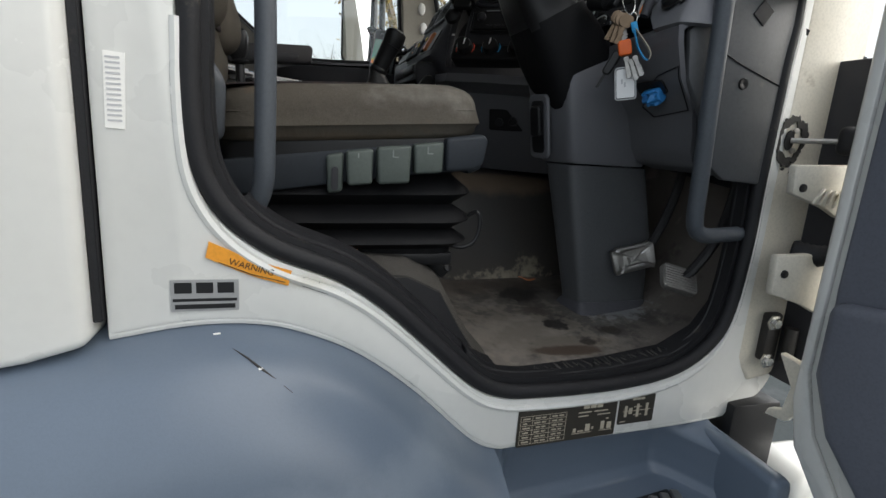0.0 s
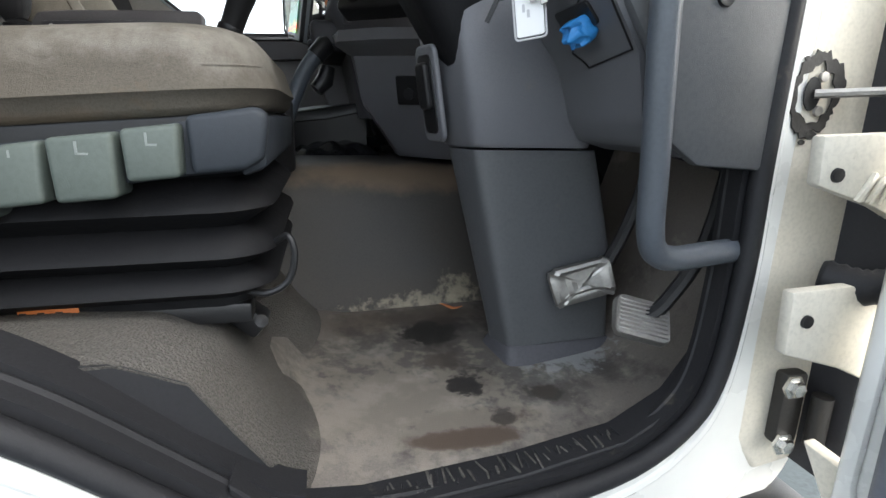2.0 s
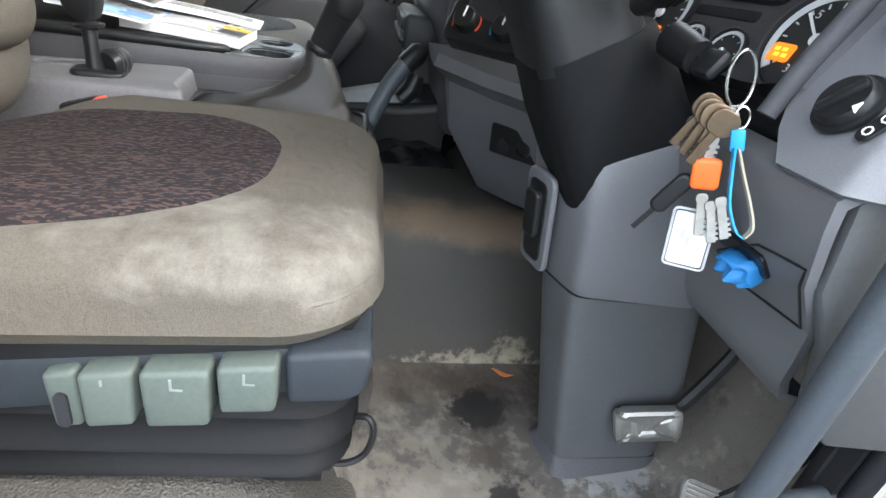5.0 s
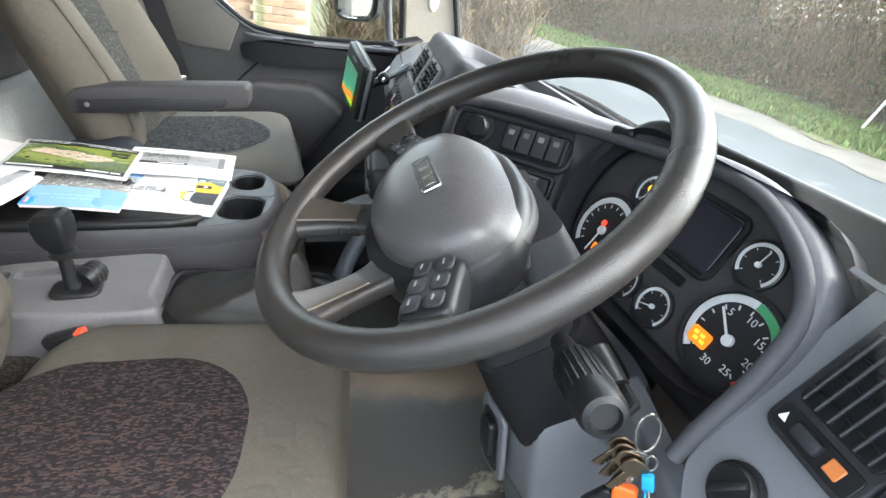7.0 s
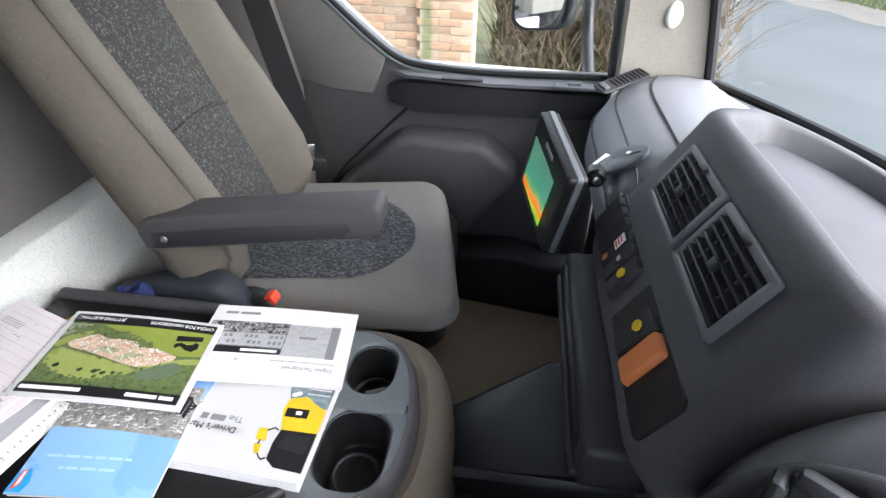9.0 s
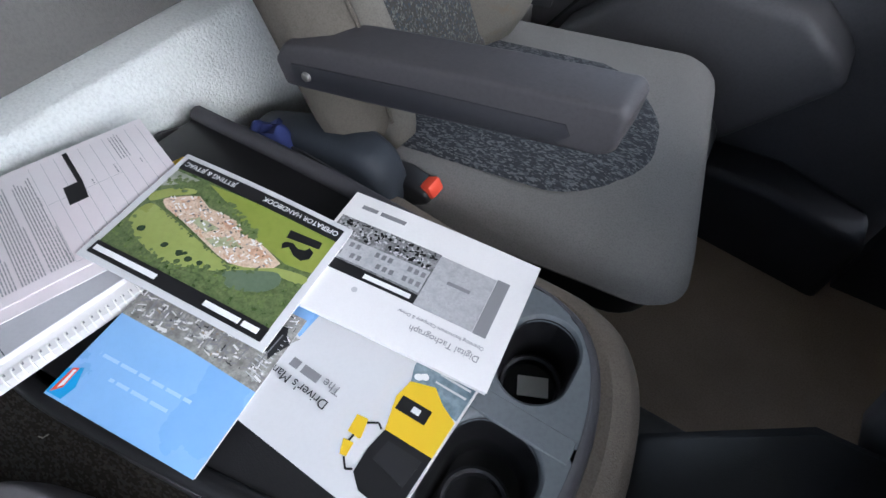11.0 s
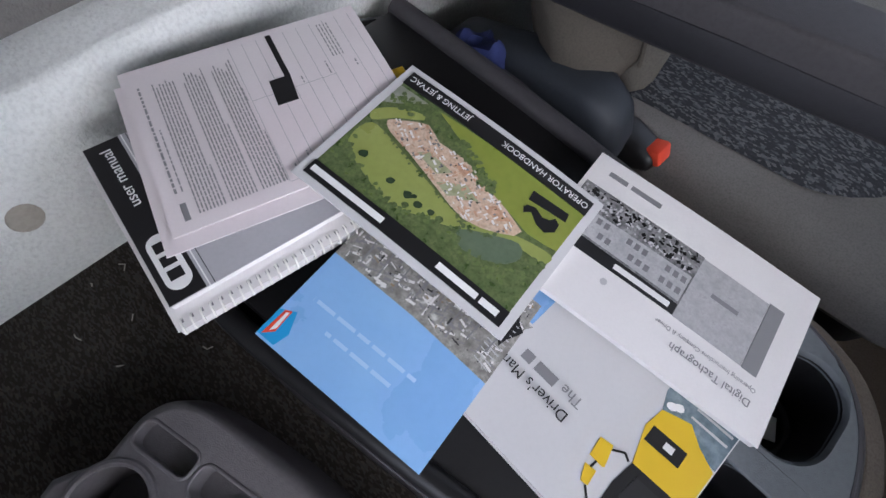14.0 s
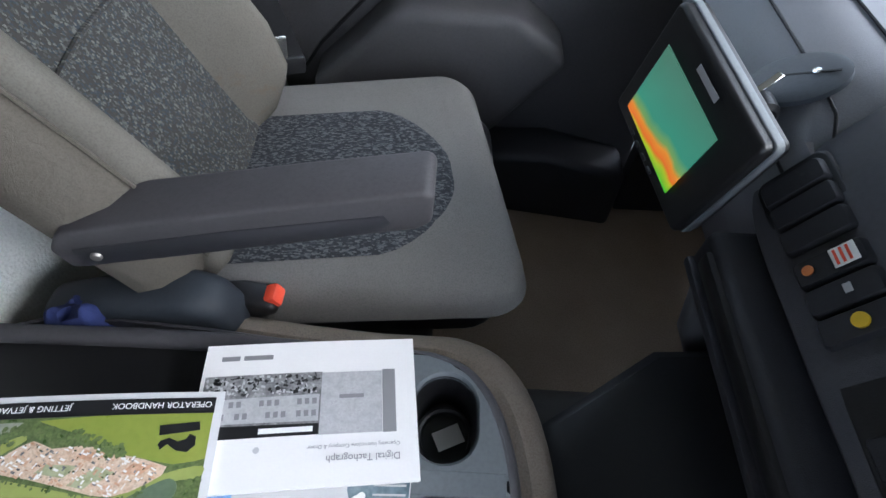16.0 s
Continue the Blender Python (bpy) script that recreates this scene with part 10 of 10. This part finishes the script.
part("mud_edge", sheet(verge(-0.30, 0.75, 0.006, 0.05, 0.10), 90, 4), M_MUDVERGE, ground)
part("verge", sheet(verge(0.55, 60.0, 0.04, 0.6, 0.15), 90, 10), M_EARTH, ground)


def along(s):
    i = s * (len(EDGE) - 1)
    k = min(int(i), len(EDGE) - 2)
    d = (EDGE[k + 1] - EDGE[k]).normalized()
    return EDGE[k].lerp(EDGE[k + 1], i - k), Vector((d.y, -d.x, 0)), d


def blades(name, count, place, mat, label, size, category, seed, width=0.012, flop=0.5):
    """Many thin blades or leaves in one mesh."""
    r = random.Random(seed)
    vs, fs = [], []
    for _ in range(count):
        p, h = place(r)
        a = r.uniform(0, 2 * math.pi)
        w = width * r.uniform(0.6, 1.4)
        d = Vector((math.cos(a), math.sin(a), 0))
        lean = Vector((r.uniform(-1, 1), r.uniform(-1, 1), 0)) * flop * h
        b = len(vs)
        vs += [p - d * w, p + d * w, p + lean * 0.4 + d * w * 0.8 + Vector((0, 0, h * 0.6)), p + lean * 0.4 - d * w * 0.8 + Vector((0, 0, h * 0.6)), p + lean + Vector((0, 0, h))]
        fs += [(b, b + 1, b + 2, b + 3), (b + 3, b + 2, b + 4)]
    me = bpy.data.meshes.new(name)
    me.from_pydata(vs, [], fs)
    me.materials.append(mat)
    return tagged(new(name, me), label, category, kind="stuff")


def grass_place(r):
    p, n, d = along(r.uniform(0.26, 0.80))
    q = p + n * (0.7 + 2.6 * r.random() ** 0.8) + d * r.uniform(-0.5, 0.5)
    return Vector((q.x, q.y, 0.03)), r.uniform(0.08, 0.22)


blades("grass", 26000, grass_place, M_GRASS, "green roadside grass along the verge", 1, "grass", 5, 0.022, 0.7)


def hedge_place(r):
    p, n, d = along(r.uniform(0.22, 0.86))
    h = r.random()
    q = p + n * (3.2 + 0.9 * h + 1.9 * r.random() ** 1.5 + 0.35 * math.sin(p.y * 1.3) + 0.5 * noise.noise(Vector((p.x, p.y, h * 3)) * 0.7)) + d * r.uniform(-0.6, 0.6)
    return Vector((q.x, q.y, 0.05 + 2.9 * h + 0.4 * noise.noise(q * 0.6))), r.uniform(0.05, 0.14)


blades("hedge_leaves", 110000, hedge_place, M_LEAF, "dense brown and green bramble hedge", 1, "hedge", 6, 0.034, 1.4)


def stem_place(r):
    p, n, d = along(r.uniform(0.22, 0.86))
    q = p + n * (2.9 + 2.0 * r.random()) + d * r.uniform(-0.6, 0.6)
    return Vector((q.x, q.y, 0.0 + 1.6 * r.random())), r.uniform(0.5, 1.8)


blades("hedge_stems", 5000, stem_place, M_TWIG, "tangle of dry hedge stems", 1, "hedge", 7, 0.010, 0.8)
reed = thing("verge_pole", (10.4, 8.6, 0.0), "thin pale leaning pole at the hedge", "pole")
part("shaft", tube([(10.2, 9.0, 0.0), (10.0, 8.0, 2.6)], 0.03, 6), M_LAMP, reed)

# garden wall beside the road
GW_Y, GW_X = 5.85, -0.60


def garden_wall():
    w = thing("garden_wall", (GW_X - 3, GW_Y + 0.2, 0), "old soft red-brown brick garden wall with stone coping", "wall", kind="structure")
    part("core", span((-9.0, GW_Y + 0.012, 0.0), (GW_X - 0.012, GW_Y + 0.36, 1.50), 0), M_MORTAR, w)
    part("pier_core", span((GW_X - 0.53, GW_Y - 0.048, 0.0), (GW_X - 0.007, GW_Y + 0.40, 1.50), 0), M_MORTAR, w)
    part("coping", prism([(GW_Y - 0.10, 1.505), (GW_Y - 0.10, 1.56), (GW_Y + 0.17, 1.66), (GW_Y + 0.46, 1.56), (GW_Y + 0.46, 1.505)], "yz", -9.0, GW_X + 0.05, 0.01, 1), M_COPING, w)
    bm = box((0, 0, 0), (0.2185, 0.05, 0.0685), 0.005, 1)
    me = bpy.data.meshes.new("brick")
    sharpen(bm)
    bm.to_mesh(me)
    bm.free()
    me.materials.append(M_BRICK)
    r = random.Random(12)
    n = 0
    for row in range(20):
        z = 0.04 + 0.075 * row
        for col in range(16):
            x = GW_X - 0.115 - 0.225 * col - (0.1125 if row % 2 else 0.0)
            on_pier = x > GW_X - 0.53
            if z < 0.60 and col > 6 or n > 296:
                continue
            ob = new("brick", me)
            ob.parent = w
            ob.matrix_parent_inverse = w.matrix_basis.inverted()
            ob.matrix_basis = pose(x + r.uniform(-0.004, 0.004), GW_Y + (-0.030 if on_pier else 0.030) + r.uniform(-0.004, 0.004), z + r.uniform(-0.003, 0.003), r.uniform(-2, 2), r.uniform(-1.2, 1.2), r.uniform(-1.5, 1.5))
            n += 1
    vs, fs = [], []
    for row in range(20):
        for col in range(16, 37):
            x, z = GW_X - 0.115 - 0.225 * col - (0.1125 if row % 2 else 0.0), 0.04 + 0.075 * row
            b = len(vs)
            for dx, dy, dz in ((-1, 0, -1), (1, 0, -1), (1, 0, 1), (-1, 0, 1), (-1, 1, -1), (1, 1, -1), (1, 1, 1), (-1, 1, 1)):
                vs.append((x + dx * 0.1075, GW_Y + 0.02 * dy - 0.003 * r.random(), z + dz * 0.0325))
            fs += [(b, b + 1, b + 2, b + 3), (b, b + 4, b + 5, b + 1), (b + 1, b + 5, b + 6, b + 2), (b + 2, b + 6, b + 7, b + 3), (b + 3, b + 7, b + 4, b)]
    me2 = bpy.data.meshes.new("far_bricks")
    me2.from_pydata(vs, [], fs)
    me2.materials.append(per_piece("old soft brick far", [(0.33, 0.205, 0.135), (0.28, 0.175, 0.115), (0.34, 0.245, 0.165), (0.22, 0.15, 0.105)], 0.9, 30.0, False))
    ob = new("far_bricks", me2)
    ob.parent = w
    ob.matrix_parent_inverse = w.matrix_basis.inverted()
    tagged(ob, kind="stuff")
    return w


# trees behind the wall
def tree(x, y, height, seed, lean=0.0, leaves=2200):
    r = random.Random(seed)
    t = thing("tree", (x, y, 0), "tall bare-limbed tree with sparse yellowed leaves", "tree", "trees behind the wall")
    paths, tips = [], []

    def grow(p, d, length, rad, depth):
        pts, rs = [p.copy()], [rad]
        n = 5
        for i in range(n):
            d = (d + Vector((r.uniform(-1, 1), r.uniform(-1, 1), r.uniform(-0.3, 0.6))) * 0.20).normalized()
            p = p + d * length / n
            pts.append(p.copy())
            rs.append(rad * (1 - 0.45 * (i + 1) / n))
        paths.append((pts, rs, 8 if depth == 0 else 5 if depth < 3 else 3))
        if depth >= 4:
            tips.extend(pts[2:])
            return
        for k in range(3 if depth < 3 else 3):
            i = r.randint(2, n) if k else n
            a = r.uniform(0, 2 * math.pi)
            side = Vector((math.cos(a), math.sin(a), r.uniform(0.1, 0.8)))
            grow(pts[i], (d * 0.7 + side * 0.8).normalized(), length * r.uniform(0.55, 0.8), rs[i] * 0.62, depth + 1)

    grow(Vector((x, y, 0)), Vector((lean, 0, 1)).normalized(), height * 0.36, height * 0.030, 0)
    part("trunk", tube(paths[0][0], paths[0][1], 10), M_BARK, t)
    limbs = join(*[tube(p, q, n) for p, q, n in paths[1:]])
    part("limbs", limbs, M_BARK, t)
    vs, fs = [], []
    for _ in range(leaves):
        p = r.choice(tips) + Vector((r.gauss(0, 0.25), r.gauss(0, 0.25), r.gauss(0, 0.2)))
        a, e = Vector((r.uniform(-1, 1), r.uniform(-1, 1), r.uniform(-1, 1))).normalized(), Vector((r.uniform(-1, 1), r.uniform(-1, 1), r.uniform(-1, 1))).normalized()
        s = r.uniform(0.03, 0.07)
        b = len(vs)
        vs += [p, p + a * s, p + a * s + e * s, p + e * s]
        fs.append((b, b + 1, b + 2, b + 3))
    me = bpy.data.meshes.new("crown")
    me.from_pydata(vs, [], fs)
    me.materials.append(M_AUTUMN)
    ob = new("crown", me)
    ob.parent = t
    ob.matrix_parent_inverse = t.matrix_basis.inverted()
    return t


tree(-2.6, 11.0, 10.0, 21)
tree(0.1, 12.5, 11.0, 22, 0.1)
tree(-5.5, 12.0, 10.0, 23)
tree(2.6, 17.0, 11.0, 24)
tree(0.6, 8.6, 6.0, 26, 0.15, 1500)


def scrub_place(r):
    x = r.uniform(-0.45, 2.4)
    y = 6.6 + 1.8 * r.random() + 0.3 * x
    return Vector((x, y, 1.9 * r.random() ** 0.8)), r.uniform(0.25, 0.8)


blades("wall_scrub", 5200, scrub_place, M_TWIG, "tangle of bare twigs beyond the end of the wall", 1, "scrub", 17, 0.007, 1.3)


def scrub_leaf(r):
    x = r.uniform(-0.5, 2.6)
    return Vector((x, 7.2 + 1.8 * r.random() + 0.3 * x, 2.0 * r.random())), r.uniform(0.05, 0.12)


blades("wall_scrub_leaves", 5200, scrub_leaf, M_LEAF, "sparse green and brown leaves beyond the wall", 1, "scrub", 18, 0.03, 1.0)


def lawn_place(r):
    return Vector((r.uniform(-9, 2.2), r.uniform(4.2, 6.4), 0.02)), r.uniform(0.05, 0.14)


part("near_verge", sheet(lambda u, v: Vector((-30 + 32.5 * u, 4.1 + 26 * v - 0.6 * math.sin(3 * u), 0.012 + 0.05 * min(1.0, v * 6))), 30, 8), M_EARTH, ground)
blades("near_grass", 9000, lawn_place, M_GRASS, "short grass along the foot of the garden wall", 1, "grass", 9, 0.02, 0.7)

# wing mirror on the nearside
mir = thing("wing_mirror", (-0.07, 2.15, 1.72), "black wing mirror on a tubular arm outside the passenger window", "mirror")
part("housing", prism([(p[0] - 0.075, p[1] + 1.985) for p in rounded(0.185, 0.44, 0.05, 6)], "xz", 2.14, 2.20, 0.012, 3, lambda v: Vector((v[0] + 0.25 * (v[1] - 2.14), v[1] + 0.30 * (v[0] + 0.075), v[2]))), M_BLACK, mir)
part("glass", prism([(p[0] - 0.075, p[1] + 1.985) for p in rounded(0.162, 0.415, 0.045, 6)], "xz", 2.134, 2.138, 0, 1, lambda v: Vector((v[0], v[1] + 0.30 * (v[0] + 0.075), v[2]))), M_MIRROR, mir, "mirror glass")
part("arm", tube(curve([(0.055, 1.92, 1.70), (0.050, 2.06, 1.78), (0.042, 2.10, 1.90), (0.038, 2.11, 2.20), (0.04, 2.06, 2.36), (0.06, 1.90, 2.40)], 5), 0.016, 10), M_BLACK, mir)
part("arm_stay", tube([(0.045, 2.10, 1.94), (-0.02, 2.15, 1.96)], 0.012, 8), M_BLACK, mir)
# wipers on the windscreen
for y0, y1, off in ((1.28, 0.93, 0.020), (0.86, 0.40, 0.022)):
    wp = thing("wiper", (screen_base(y0) + 0.03, y0, 1.78), "black windscreen wiper resting along the screen's lower edge", "wiper", "wipers")
    part("blade", tube([(screen_base(y0 + (y1 - y0) * k / 8) + off + 0.030, y0 + (y1 - y0) * k / 8, 1.768 + 0.006 * math.sin(k * 0.4)) for k in range(9)], 0.006, 6), M_MATTBLACK, wp)
    part("arm", tube([(screen_base(y0 + (y1 - y0) * k / 8) + off + 0.055, y0 + (y1 - y0) * (k / 8 * 0.8 + 0.1), 1.762) for k in range(9)], 0.007, 6), M_MATTBLACK, wp)
garden_wall()

# scratch and nicks in the fender
part("scratch", tube([(-0.4229, -0.1145, 1.1888), (-0.406, -0.1245, 1.1805), (-0.3904, -0.1332, 1.1702), (-0.374, -0.1400, 1.1590), (-0.3555, -0.1460, 1.1444)], [0.0004, 0.0012, 0.0016, 0.0011, 0.0003], 6), M_STAIN, fender, "dark scratch in the plastic")
part("nick", box((-0.3910, -0.1338, 1.1705), (0.005, 0.003, 0.0015), 0.0004, 1, pose(0, 0, 0, 30, 0, 20)), M_LAMP, fender, "bright nick in the plastic")
part("nick", box((-0.4429, -0.0935, 1.1994), (0.008, 0.003, 0.001), 0.0003, 1, pose(0, 0, 0, 10, 0, 15)), M_LAMP, fender)
